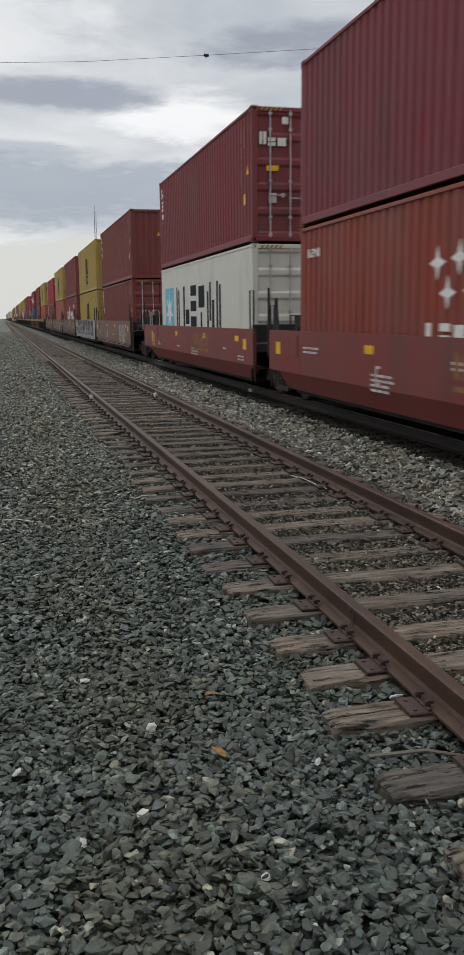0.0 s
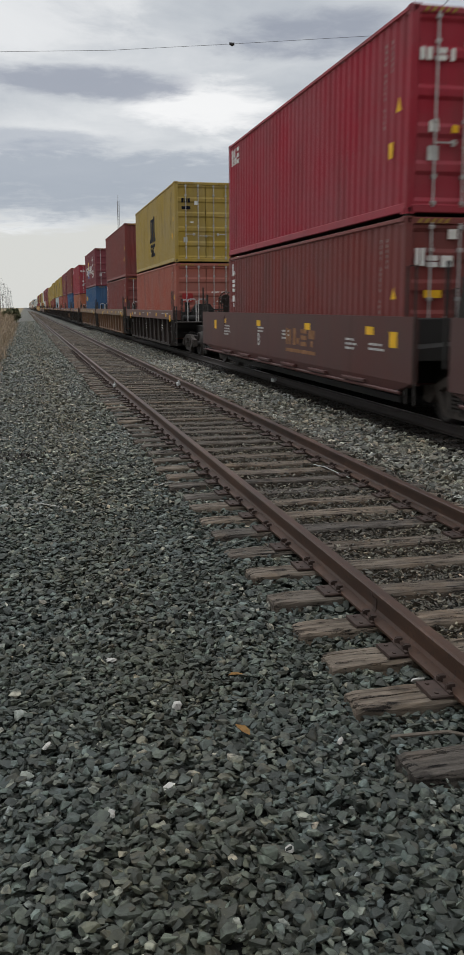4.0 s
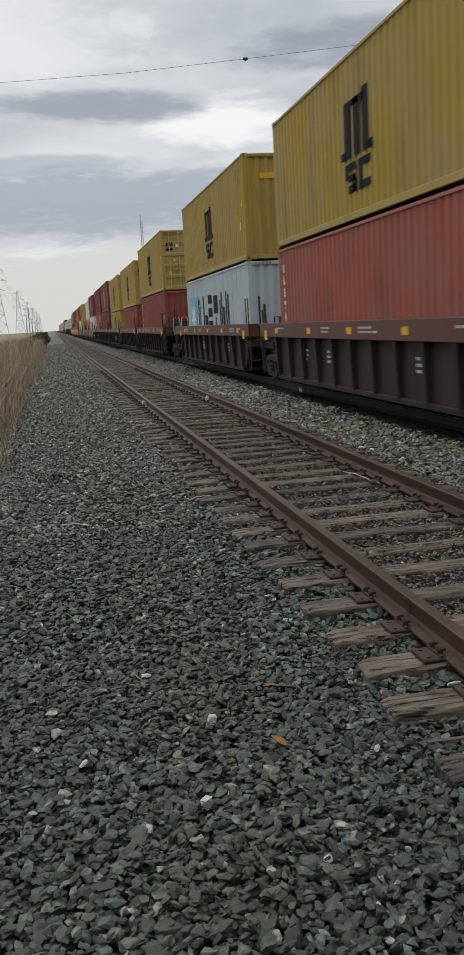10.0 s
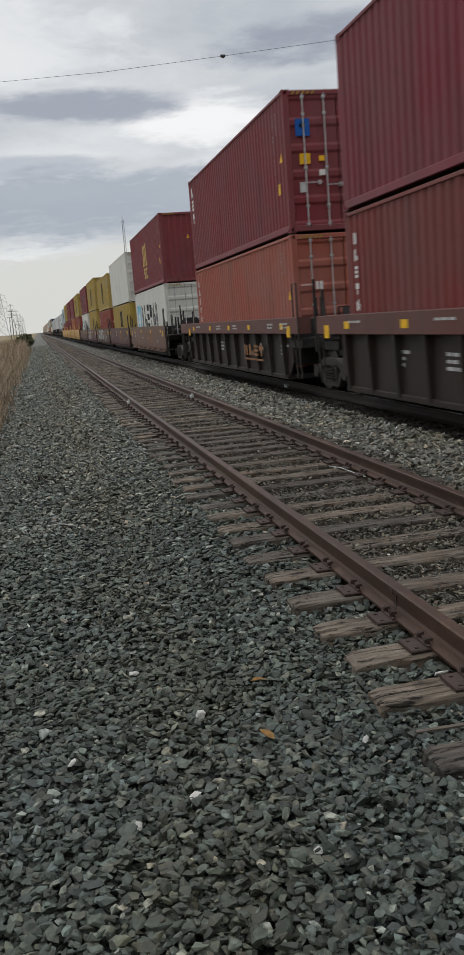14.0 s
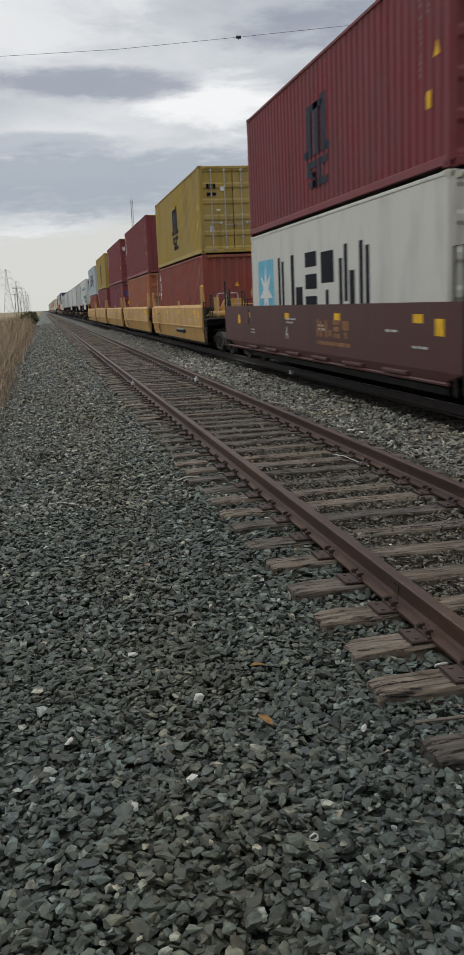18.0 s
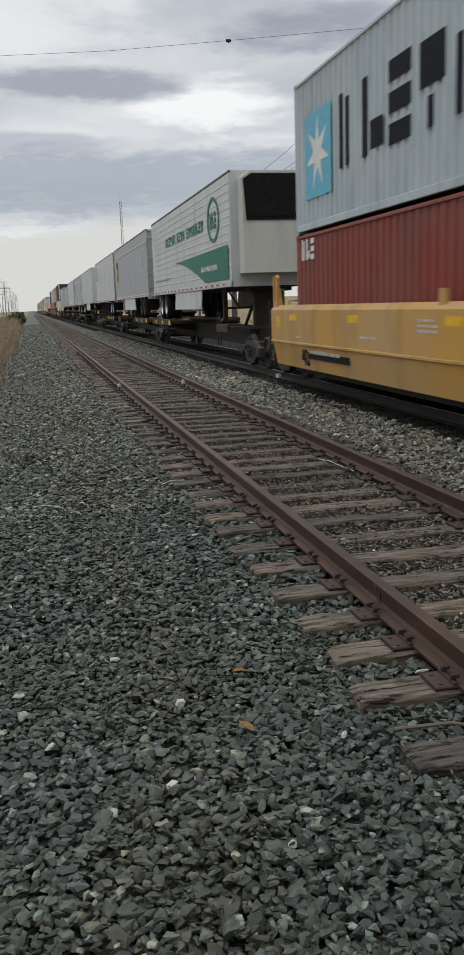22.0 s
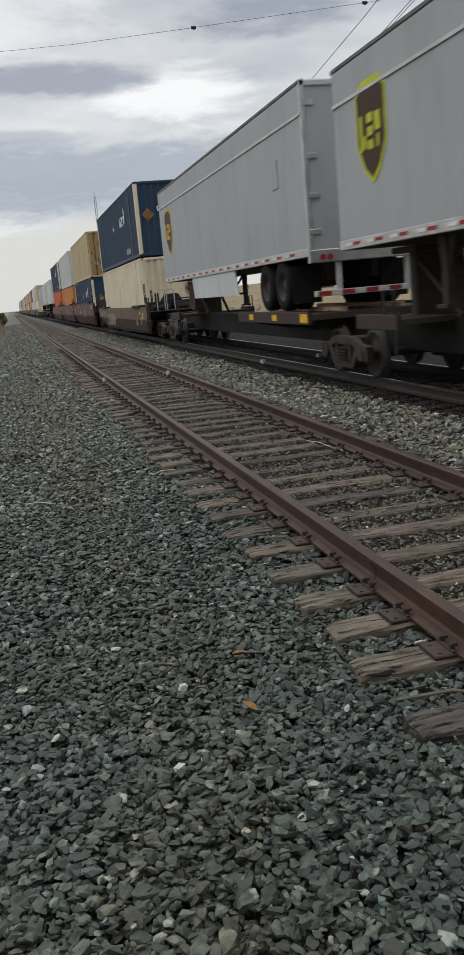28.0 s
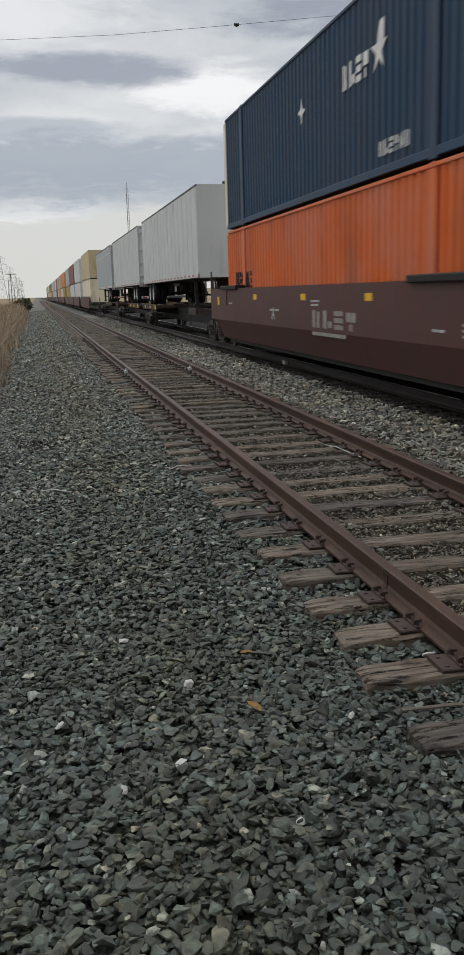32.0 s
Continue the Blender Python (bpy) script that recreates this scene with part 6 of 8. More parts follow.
def car_marks(root, kind, L, seed, top):
    rng = random.Random(seed)
    off = 1.521 if kind != "rib" else 1.522
    z0 = top - (0.22 if kind != "rib" else 0.17)
    n = {"rib": 5, "yellow": 4, "big": 5, "shallow": 2}.get(kind, 4)
    w = 0.5 if kind == "yellow" else 0.26 if kind == "rib" else 0.34
    small = shared(("reflector", w), lambda: Mesh().box(-0.003, 0, -w, 0, 0, 0.13))
    large = shared("reflector_large", lambda: Mesh().box(-0.003, 0, -0.28, 0, 0, 0.24))
    for i in range(n):
        u = 0.4 + (L - 0.9) * i / (n - 1) + rng.uniform(-0.25, 0.25)
        part("reflector", small, DECAL["yellow"], root, at=pose(-off, -u, z0 - (0.10 if kind == "yellow" else 0.08)))
    for u in (L + 0.25, -0.62):
        part("reflector", large, DECAL["yellow"], root, at=pose(-off, -u, z0 - 0.25))
    w = Mesh()
    for u in (0.9, L * 0.36, L * 0.55, L - 1.6, L - 0.4):
        lines(w, u + rng.uniform(-0.2, 0.2), z0 + 0.02 if kind == "rib" else z0 - rng.uniform(0.0, 0.5), rng.uniform(0.3, 0.9), rng.randint(1, 2 if kind == "rib" else 4), 0.075, off, seed + int(u * 10))
    if kind == "rib":
        for u in (2.4, 4.3, 9.0, L - 0.9):
            lines(w, u, 0.95, 0.5, 3, 0.10, 1.362, seed + int(u * 7))
    tagged(part("stencilling", w.done("stencilling"), DECAL["silver"], root, "unreadable white stencilled rows"), kind="stuff")


def well_car(s, gap_rear, gap_front, e_r, e_f, meet_r, meet_f, kind, colour, size, label, letter="", trade_col="fadedgold", seed=0):
    """One unit of a double-stack car. gap: free length past the load at each end; e: reach of the sides; meet: where the couplers meet."""
    L = size[0]
    root = thing("well_car", pose(XT, s, ZR), label, "rail car", "well cars of the train")
    riding(root, s, ZR)
    body = CAR[colour]
    y0, y1 = -L - e_f, e_r
    for sd in (-1, 1):
        if kind == "rib":
            part("web_panel", shared(("web", y0, y1, sd), lambda: rib_side(sd, y0, y1)), body, root)
            part("top_chord", shared(("chord", y0, y1, sd), lambda: Mesh().cbox(min(sd * 1.22, sd * 1.52), max(sd * 1.22, sd * 1.52), y0, y1, 1.25, 1.60, 0.012)), CAR["chord"] if colour == "rib" else body, root)
            part("bottom_sill", shared(("sill", y0, y1, sd), lambda: Mesh().cbox(min(sd * 1.2, sd * 1.42), max(sd * 1.2, sd * 1.42), y0 + 1.35, y1 - 1.35, 0.22, 0.32, 0.012)), body, root)
            n = 11
            for i in range(n):
                part("rib", shared(("rib", sd), lambda: rib_mesh(sd)), body, root, at=pose(0, y0 + 1.5 + (y1 - y0 - 3.0) * i / (n - 1), 0))
            top = 1.60
        elif kind == "yellow":
            top = 1.66
            part("side_sill", shared(("yside", y0, y1, sd), lambda: smooth_side(sd, y0, y1, top, 0.88, 0.36, 0.10, 0.14, 0.09)), body, root)
            part("ledge", shared(("yledge", y0, y1, sd), lambda: Mesh().cbox(min(sd * 1.50, sd * 1.545), max(sd * 1.50, sd * 1.545), y0 + 0.05, y1 - 0.05, 0.85, 0.90, 0.008)), body, root)
            for yy in (y0 + 0.25, y1 - 0.25):
                part("guide", shared(("guide", sd), lambda: Mesh().prism([(-0.20, 1.62), (0.20, 1.62), (0.10, 2.0), (-0.02, 2.05)], "x", sd * 1.40 - 0.04, sd * 1.40 + 0.04)), body, root, at=pose(0, yy, 0))
            part("guide", shared(("guide_mid", sd), lambda: Mesh().prism([(-0.12, 1.60), (0.12, 1.60), (0.10, 1.84), (-0.10, 1.84)], "x", sd * 1.44 - 0.03, sd * 1.44 + 0.03)), body, root, at=pose(0, -L * 0.62, 0))
        else:
            top, mid, low, tuck = {"smooth": (1.46, 0.66, 0.32, 0.16), "step": (1.58, 0.62, 0.42, 0.05), "big": (1.78, 0.88, 0.34, 0.20), "shallow": (1.38, 0.84, 0.36, 0.20)}[kind]
            part("side_sill", shared((kind, y0, y1, sd), lambda: smooth_side(sd, y0, y1, top, mid, low, tuck, 0.9, 0.0, 2.0 if e_r > 2 else 0.9)), body, root)
            if kind == "step":
                for i in range(6):
                    part("step", shared(("bstep", sd), lambda: Mesh().cbox(min(sd * 1.44, sd * 1.58), max(sd * 1.44, sd * 1.58), -0.5, 0.5, 0.50, 0.56, 0.012)), body, root, at=pose(0, -1.2 - (L - 2.4) * i / 5, 0))
                part("pipe", shared(("cpipe", y0, y1, sd), lambda: Mesh().bar((sd * 1.53, y0 + 0.4, 0.46), (sd * 1.53, y1 - 0.4, 0.46), 0.03)), body, root)
            if kind in ("big", "shallow"):
                for yy in (-1.2, -L + 1.2):
                    part("bracket", shared(("bracket", sd), lambda: Mesh().cbox(min(sd * 1.30, sd * 1.60), max(sd * 1.30, sd * 1.60), -1.05, 1.05, 1.74, 1.86, 0.02)), CAR["black"], root, at=pose(0, yy, top - 1.78))
        for yy, f in ((y0 - 0.05, -1), (y1 + 0.05, 1)):
            if kind == "yellow":
                part("guide_fork", shared(("fork", sd), lambda: guide_fork(sd)), body, root, at=pose(0, yy - f * 0.25, 0))
            elif f < 0:
                if sd < 0:
                    part("grab_rail", shared("front_rail", lambda: grab_rail(-1, 0.15, 2.30)), STEEL, root, at=pose(0, yy + 0.2, 0))
            else:
                part("grab_rail", shared(("grab_rail", sd), lambda: grab_rail(sd)), STEEL, root, at=pose(0, yy - f * 0.2, 0))
                part("post", shared(("cpost", sd), lambda: Mesh().cbox(sd * 1.45 - 0.022, sd * 1.45 + 0.022, -0.026, 0.026, 0.9, 2.32, 0.008)), body if kind == "big" else CAR["black"], root, at=pose(0, yy + 0.22, 0))
        part("stanchion", shared(("stanchion", sd), lambda: stanchion(sd)), body if kind == "yellow" else STEEL, root, at=pose(0, y1 - 0.1, 0))
    part("well_floor", shared(("wfloor", L), lambda: Mesh().box(-1.25, 1.25, -L - 0.1, 0.1, 0.24, 0.34)), CAR["black"], root)
    gear = body if kind in ("yellow", "big") else CAR["black"]
    for f, gap, e, meet in ((1, gap_rear, e_r, meet_r), (-1, gap_front, e_f, meet_f)):
        y = 0 if f > 0 else -L
        turn = pose(0, y, 0, 0, 0, 0 if f > 0 else 180)
        ends = gap > 5.2
        reach = round(max(2.7, meet - 0.95), 2) if ends else 1.3
        part("end_platform", shared(("platform", reach), lambda: platform(reach)), CAR["black"], root, at=turn)
        if ends:
            bogie(root, y + f * (1.75 if e < 2 else e - 0.8))
            part("coupler", shared("coupler", coupler), STEEL, root, at=pose(0, y + f * (meet - 1.27), 0, 0, 0, 0 if f > 0 else 180))
            part("brake_gear", shared("brake_rig", brake_rig), gear, root, at=turn)
            end_gear(root, turn, gear, CAR["rust"] if kind in ("smooth", "step") else body, e)
        elif f > 0:
            bogie(root, y + gap / 2)
            part("brake_gear", shared("brake_rig", brake_rig), gear, root, at=turn)
            part("cable_box", shared("cable_box", lambda: Mesh().cbox(-1.1, -0.7, 0.3, 0.75, 1.15, 1.75, 0.03)), DECAL["silver"] if kind == "step" else CAR["black"], root, at=turn)
            part("hopper", shared("hopper", hopper), gear, root, at=turn)
    car_marks(root, kind, L, seed + 31, top)
    if kind in ("step", "smooth", "big"):
        fr = part("notice_board", shared("notice", lambda: Mesh().box(-0.012, 0, -0.62, 0, 0, 0.40)), body, root, "shallow framed notice board", at=pose(-1.522, -0.15, top - 0.48))
        part("board_face", shared("notice_face", lambda: Mesh().box(-0.004, 0, -0.58, -0.04, 0.03, 0.37)), body, fr, at=pose(-0.012, 0, 0))
    if kind == "yellow":
        part("marking", words("40", 0.50), DECAL["black"], root, "black painted number", at=pose(-1.449, -1.1, 0.44, 0, -11, 0))
    off = 1.522
    if letter:
        part("marking", words(letter, 0.42), DECAL["silver"], root, "white stencilled letter", at=pose(-off, -L * 0.36, top - 0.75 if kind != "rib" else 0.62))
    if kind in ("smooth", "step", "big") and trade_col:
        mark = part("logo", shared(("cartrade", kind), lambda: rect(trade(L * 0.56, 0.95, 2.1 if kind != "big" else 2.7, 0.34, 4, off, 0.3), L * 0.56, 0.80, 2.0, 0.07, off)), DECAL[trade_col], root, "painted trade mark blocks on the side")
        tagged(mark, kind="stuff")
    if kind == "rib" and int(seed) in (312, 213, 343):
        part("logo", shared("ribtrade", lambda: rect(trade(8.1, 0.70, 2.2, 0.28, 4, 1.508, 0.3), 8.1, 0.58, 2.0, 0.05, 1.508)), DECAL["fadedgold"], root, "faded gold trade mark blocks")
    return root


GRAFF = {"white": DECAL["white"], "silver": DECAL["silver"], "palegreen": DECAL["palegreen"], "black": DECAL["black"], "skyblue": DECAL["skyblue"], "umber": DECAL["umber"], "navy": DECAL["navy"]}


def graffiti(root, L, u0, u1, z0, z1, mats, seed, off=1.523, bold=1.0):
    """Sprayed lettering that cannot be read, as bent bars."""
    rng = random.Random(seed)
    for k, mat in enumerate(mats):
        m = Mesh()
        u = u0
        while u < u1:
            w = rng.uniform(0.22, 0.4) * (1 + 0.35 * (bold - 1))
            pts = []
            for i in range(5):
                pts.append((u + rng.uniform(0, w), z0 + (z1 - z0) * i / 4))
            for (a, b), (c, d) in zip(pts, pts[1:]):
                t = rng.uniform(0.05, 0.11) * bold
                o = off + 0.002 * k
                m.add([(-o, -a, b), (-o, -a - t, b), (-o, -c - t, d), (-o, -c, d)], [(0, 1, 2, 3)])
            u += w * rng.uniform(0.7, 1.1)
        tagged(part("graffiti", m.done("graffiti"), GRAFF[mat], root, "unreadable sprayed lettering"), kind="stuff")


def bubble_tag(root, u0, z0, count, size, mat, seed, off=1.523):
    """Sprayed bubble outlines that cannot be read."""
    rng = random.Random(seed)
    m = Mesh()
    u = u0
    for k in range(count):
        w, h = size * rng.uniform(0.55, 0.8), size * rng.uniform(0.85, 1.1)
        n = 18
        ph, wob = rng.uniform(0, 6), rng.uniform(0.15, 0.38)
        def at(i, d):
            a = 2 * math.pi * i / n
            r = 1 + wob * math.sin(2 * a + ph) + 0.10 * math.sin(3 * a + ph * 2)
            return (-off, -(u + w / 2 + (w / 2 * r - d) * math.cos(a)), z0 + h / 2 + (h / 2 * r - d) * math.sin(a))
        for i in range(n):
            m.add([at(i, 0), at(i + 1, 0), at(i + 1, 0.035), at(i, 0.035)], [(0, 1, 2, 3)])
        c = u + w * rng.uniform(0.35, 0.6)
        m.add([(-off, -c, z0 + h * 0.25), (-off, -c - 0.04, z0 + h * 0.25), (-off, -c - 0.09, z0 + h * 0.75), (-off, -c - 0.05, z0 + h * 0.75)], [(0, 1, 2, 3)])
        u += w * rng.uniform(0.75, 0.95)
    tagged(part("graffiti", m.done("graffiti"), GRAFF[mat], root, "unreadable sprayed outlines"), kind="stuff")


def spray(name, m, mat, root, label):
    tagged(part("graffiti", m.done(name), DECAL[mat], root, label), kind="stuff")


def poly(m, pts, off):
    """A flat sprayed patch: outline in metres ahead of the rear end and over the rail."""
    return m.add([(-off, -u, z) for u, z in pts], [tuple(range(len(pts)))])


def spindle_wall(root, L, top, mid, off=1.5225):
    """Slate and charcoal fields with white spindles, sprayed over a whole side."""
    rng = random.Random(31)
    a, b, w = Mesh(), Mesh(), Mesh()
    poly(a, [(-0.7, mid + 0.02), (L + 0.3, mid + 0.02), (L + 0.3, top - 0.02), (-0.7, top - 0.02)], off)
    u = 0.4
    k = 0
    while u < L - 0.6:
        d = rng.uniform(0.45, 0.75)
        if k % 3 != 1:
            z = top - rng.uniform(0.35, 0.6) if k % 2 else mid + 0.05
            poly(b, [(u, top - 0.02), (u + d, top - 0.02), (u + d, z), (u + d * 0.5, z - 0.08 if z > mid + 0.2 else z), (u, z)], off + 0.002)
        poly(w, [(u, mid + 0.05), (u + 0.03, mid + 0.05), (u + 0.03, top - 0.03), (u, top - 0.03)], off + 0.004)
        for zz in (rng.uniform(0.75, 0.95), rng.uniform(1.1, 1.3)):
            h, g = rng.uniform(0.10, 0.2), rng.uniform(0.05, 0.09)
            poly(w, [(u + 0.015, zz - h), (u + 0.015 + g, zz), (u + 0.015, zz + h), (u + 0.015 - g, zz)], off + 0.004)
        u += d
        k += 1
    spray("sprayed_field", a, "slate", root, "slate blue sprayed field")
    spray("sprayed_shapes", b, "charcoal", root, "charcoal sprayed shapes")
    spray("sprayed_spindles", w, "white", root, "white sprayed spindles")


def block_tag(root, u0, count, z0, z1, seed, off=1.5225):
    """Heavy white angular strokes on a charcoal field; no sign can be read."""
    rng = random.Random(seed)
    a, w = Mesh(), Mesh()
    poly(a, [(u0 - 0.1, z0 - 0.05), (u0 + count * 0.85 + 0.2, z0 - 0.05), (u0 + count * 0.85 + 0.1, z1), (u0 + 0.3, z1 + 0.02)], off)
    for k in range(count):
        u = u0 + k * 0.85
        s, h = 0.22, z1 - z0
        shapes = (
            (((0, 0), (s, 0), (s + 0.25, 1), (0.2, 1)), ((s + 0.1, 0.1), (0.8, 0.0), (0.6, 0.5))),
            (((0.1, 0), (0.45, 0.1), (0.3, 1), (0.0, 0.8)), ((0.5, 1), (0.45, 0.4), (0.9, 0.9))),
            (((0, 0.9), (0.3, 1), (0.75, 0.1), (0.5, 0)), ((0.1, 0.1), (0.35, 0.05), (0.25, 0.5))),
            (((0.05, 0), (0.3, 0.1), (0.4, 0.95), (0.1, 1)), ((0.5, 0), (0.75, 0.1), (0.85, 0.9), (0.6, 1))),
            (((0.0, 0.3), (0.8, 0.0), (0.85, 0.3), (0.1, 0.6)), ((0.2, 0.75), (0.7, 0.5), (0.75, 0.95), (0.3, 1))),
        )
        for pts in shapes[(k * 3 + seed) % 5]:
            poly(w, [(u + a_, z0 + h * b_) for a_, b_ in pts], off + 0.002)
    spray("tag_field", a, "charcoal", root, "charcoal sprayed field")
    spray("tag_strokes", w, "silver", root, "heavy white sprayed strokes")


def rib_mural(root, y0, y1, seed):
    """Faded lilac and pink letters sprayed between the ribs of a side."""
    rng = random.Random(seed)
    ms = {k: Mesh() for k in ("lilac", "pink", "lime", "charcoal")}
    u = y0
    while u < y1:
        w = rng.uniform(0.28, 0.5)
        n = 12
        pts = [(u + w * 0.5 + w * 0.5 * math.cos(2 * math.pi * i / n) * rng.uniform(0.8, 1.0), 0.72 + rng.uniform(0.36, 0.44) * math.sin(2 * math.pi * i / n)) for i in range(n)]
        poly(ms["lime" if u < y0 + 0.5 else rng.choice(("lilac", "pink", "lilac"))], pts, 1.3625)
        poly(ms["charcoal"], [(u + w, 0.4), (u + w + 0.05, 0.4), (u + w + 0.09, 1.05), (u + w + 0.04, 1.05)], 1.3645)
        u += w * 1.15
    for k, m in ms.items():
        spray("mural", m, k, root, "faded sprayed lettering that cannot be read")


# -- trailers on spine cars: the far end at y = 0 --
def trailer_side(L, half, z0, z1, ribs, s):
    m = Mesh().box(min(s * half, s * (half - 0.03)), max(s * half, s * (half - 0.03)), -L + 0.03, -0.03, z0 + 0.14, z1 - 0.08)
    return m


def tyre_mesh():
    return Mesh().lathe([(-0.13, 0.30), (-0.14, 0.42), (-0.12, 0.495), (-0.08, 0.51), (0.08, 0.51), (0.12, 0.495), (0.14, 0.42), (0.13, 0.30)], "x", (0, 0), 28)


def rim_mesh(s):
    return Mesh().lathe([(s * 0.13, 0.30), (s * 0.10, 0.27), (s * 0.02, 0.23), (s * 0.01, 0.16), (s * 0.06, 0.13), (s * 0.06, 0.0)], "x", (0, 0), 24)


def tape_mesh(L, s, half, z, odd):
    m = Mesh()
    n = int(L / 0.9)
    for i in range(n):
        y = -0.3 - i * 0.9 - (0.3 if odd else 0)
        m.box(min(s * half, s * (half + 0.012)), max(s * half, s * (half + 0.012)), y - 0.28, y, z, z + 0.05)
    return m


def trailer(s, L, colour, ribs, nose_first, label, logo="", skirt=True, rim="white", z0=2.20, z1=5.33, end_col=None):
    half = 1.295
    z1 -= 0.26 if logo == "shieldlime" else 0.0
    root = thing("semi_trailer", pose(XT, s, ZR), label, "trailer", "trailers on the train")
    riding(root, s, ZR)
    mat = MAT[colour]
    endm = MAT[end_col or colour]
    for sd in (-1, 1):
        part("side_panel", shared(("tside", L, z1, sd), lambda: trailer_side(L, half, z0, z1, ribs, sd)), mat, root)
        part("bottom_rail", shared(("trail", L, sd), lambda: Mesh().cbox(min(sd * (half - 0.05), sd * (half + 0.008)), max(sd * (half - 0.05), sd * (half + 0.008)), -L, 0, z0, z0 + 0.16, 0.01)), ALU, root)
        part("top_rail", shared(("ttop", L, z1, sd), lambda: Mesh().cbox(min(sd * (half - 0.05), sd * (half + 0.01)), max(sd * (half - 0.05), sd * (half + 0.01)), -L, 0, z1 - 0.075, z1, 0.015)), TOPRAIL, root, "dark weathered roof rail")
        if ribs == "lines" and sd < 0:
            for i in range(1, 13):
                z = z0 + 0.16 + (z1 - z0 - 0.26) * i / 13
                part("side_rib", shared("side_rib", lambda: Mesh().prism([(-half, -0.02), (-half - 0.012, 0.0), (-half, 0.02)], "y", -L + 0.05, -0.05)), mat, root, at=pose(0, 0, z))
        if ribs == "posts" and sd < 0:
            for i in range(1, 16):
                part("side_post", shared("side_post", lambda: Mesh().box(-half - 0.006, -half, -0.012, 0.012, z0 + 0.16, z1 - 0.1)), MAT["seam"], root, at=pose(0, -L * i / 16, 0))
        for odd in (0, 1):
            tape = part("reflective_tape", shared(("tape", L, sd, odd), lambda: tape_mesh(L, sd, half + 0.008, z0 + 0.06, odd)), DECAL["red" if odd else "white"], root)
            tagged(tape, kind="stuff")
    part("roof", shared(("troof", L, z1), lambda: Mesh().cbox(-half + 0.03, half - 0.03, -L + 0.03, -0.03, z1 - 0.05, z1 - 0.01, 0.01)), ALU, root)
    part("floor", shared(("tfloor", L), lambda: Mesh().box(-half + 0.05, half - 0.05, -L + 0.05, -0.05, z0, z0 + 0.14)), STEEL, root)
    yn, yd = (-L, 0) if nose_first else (0, -L)     # nose and door ends
    f = 1 if nose_first else -1                     # towards the doors
    nose = part("nose_panel", shared(("nose", f, yn, z1), lambda: Mesh().cbox(-half, half, min(yn, yn + f * 0.06), max(yn, yn + f * 0.06), z0, z1, 0.02)), endm, root)
    fr = part("door_frame", shared(("dframe", f, yd, z1), lambda: Mesh().cbox(-half, -half + 0.1, yd - 0.05, yd + 0.05, z0, z1, 0.015).cbox(half - 0.1, half, yd - 0.05, yd + 0.05, z0, z1, 0.015).cbox(-half, half, yd - 0.05, yd + 0.05, z1 - 0.12, z1, 0.015).cbox(-half, half, yd - 0.06, yd + 0.06, z0 - 0.12, z0 + 0.12, 0.015)), ALU, root)
    for sd in (-1, 1):
        d = part("door", shared(("tdoor", f, yd, sd, z1), lambda: Mesh().cbox(0.01 if sd > 0 else -half + 0.10, half - 0.10 if sd > 0 else -0.01, yd - 0.02, yd + 0.02, z0 + 0.12, z1 - 0.12, 0.01)), endm, root)
        part("lock_rod", shared(("trod", z1), lambda: Mesh().cyl("z", (0, 0), 0.015, z0 + 0.0, z1 - 0.06, 8)), GALV, d, at=pose(sd * 0.55, yd + f * 0.04, 0))
        for z in (z0 + 0.45, z0 + 1.1, z0 + 1.8, z1 - 0.4):
            part("hinge", shared(("thinge", f), lambda: Mesh().cbox(-0.11, 0.11, min(0, f * 0.04), max(0, f * 0.04), -0.05, 0.05, 0.01)), ALU, d, at=pose(sd * (half - 0.14), yd + f * 0.02, z))
        part("tail_lamp", shared(("tlamp", f), lambda: Mesh().cyl("y", (0, 0), 0.055, 0, f * 0.03, 10).cyl("y", (0.15, 0), 0.055, 0, f * 0.03, 10)), DECAL["red"], fr, at=pose(sd * 1.05 - (0.15 if sd > 0 else 0), yd + f * 0.06, z0 - 0.02))
    bump = part("bumper", shared(("tbump", f), lambda: Mesh().cbox(-1.2, 1.2, -0.05, 0.05, z0 - 0.75, z0 - 0.64, 0.01).cbox(-0.75, -0.65, -0.04, 0.04, z0 - 0.7, z0, 0.01).cbox(0.65, 0.75, -0.04, 0.04, z0 - 0.7, z0, 0.01)), DECAL["silver"], root, at=pose(0, yd - f * 0.05, 0))
    def stripes():
        m = Mesh()
        for i in range(5):
            x = -1.15 + i * 0.48
            m.box(x, x + 0.26, f * 0.05 - 0.003, f * 0.05 + 0.003, z0 - 0.735, z0 - 0.655)
        return m
    part("stripes", shared(("tstr", f), stripes), DECAL["red"], bump, "red reflective stripes")
    ya = yd - f * 2.6
    part("suspension", shared("tsusp", lambda: Mesh().cbox(-0.55, -0.40, -1.5, 1.5, z0 - 0.45, z0, 0.02).cbox(0.40, 0.55, -1.5, 1.5, z0 - 0.45, z0, 0.02).cyl("x", (-0.62, z0 - 0.50), 0.07, -1.1, 1.1, 10).cyl("x", (0.62, z0 - 0.50), 0.07, -1.1, 1.1, 10)), STEEL, root, at=pose(0, ya, 0))
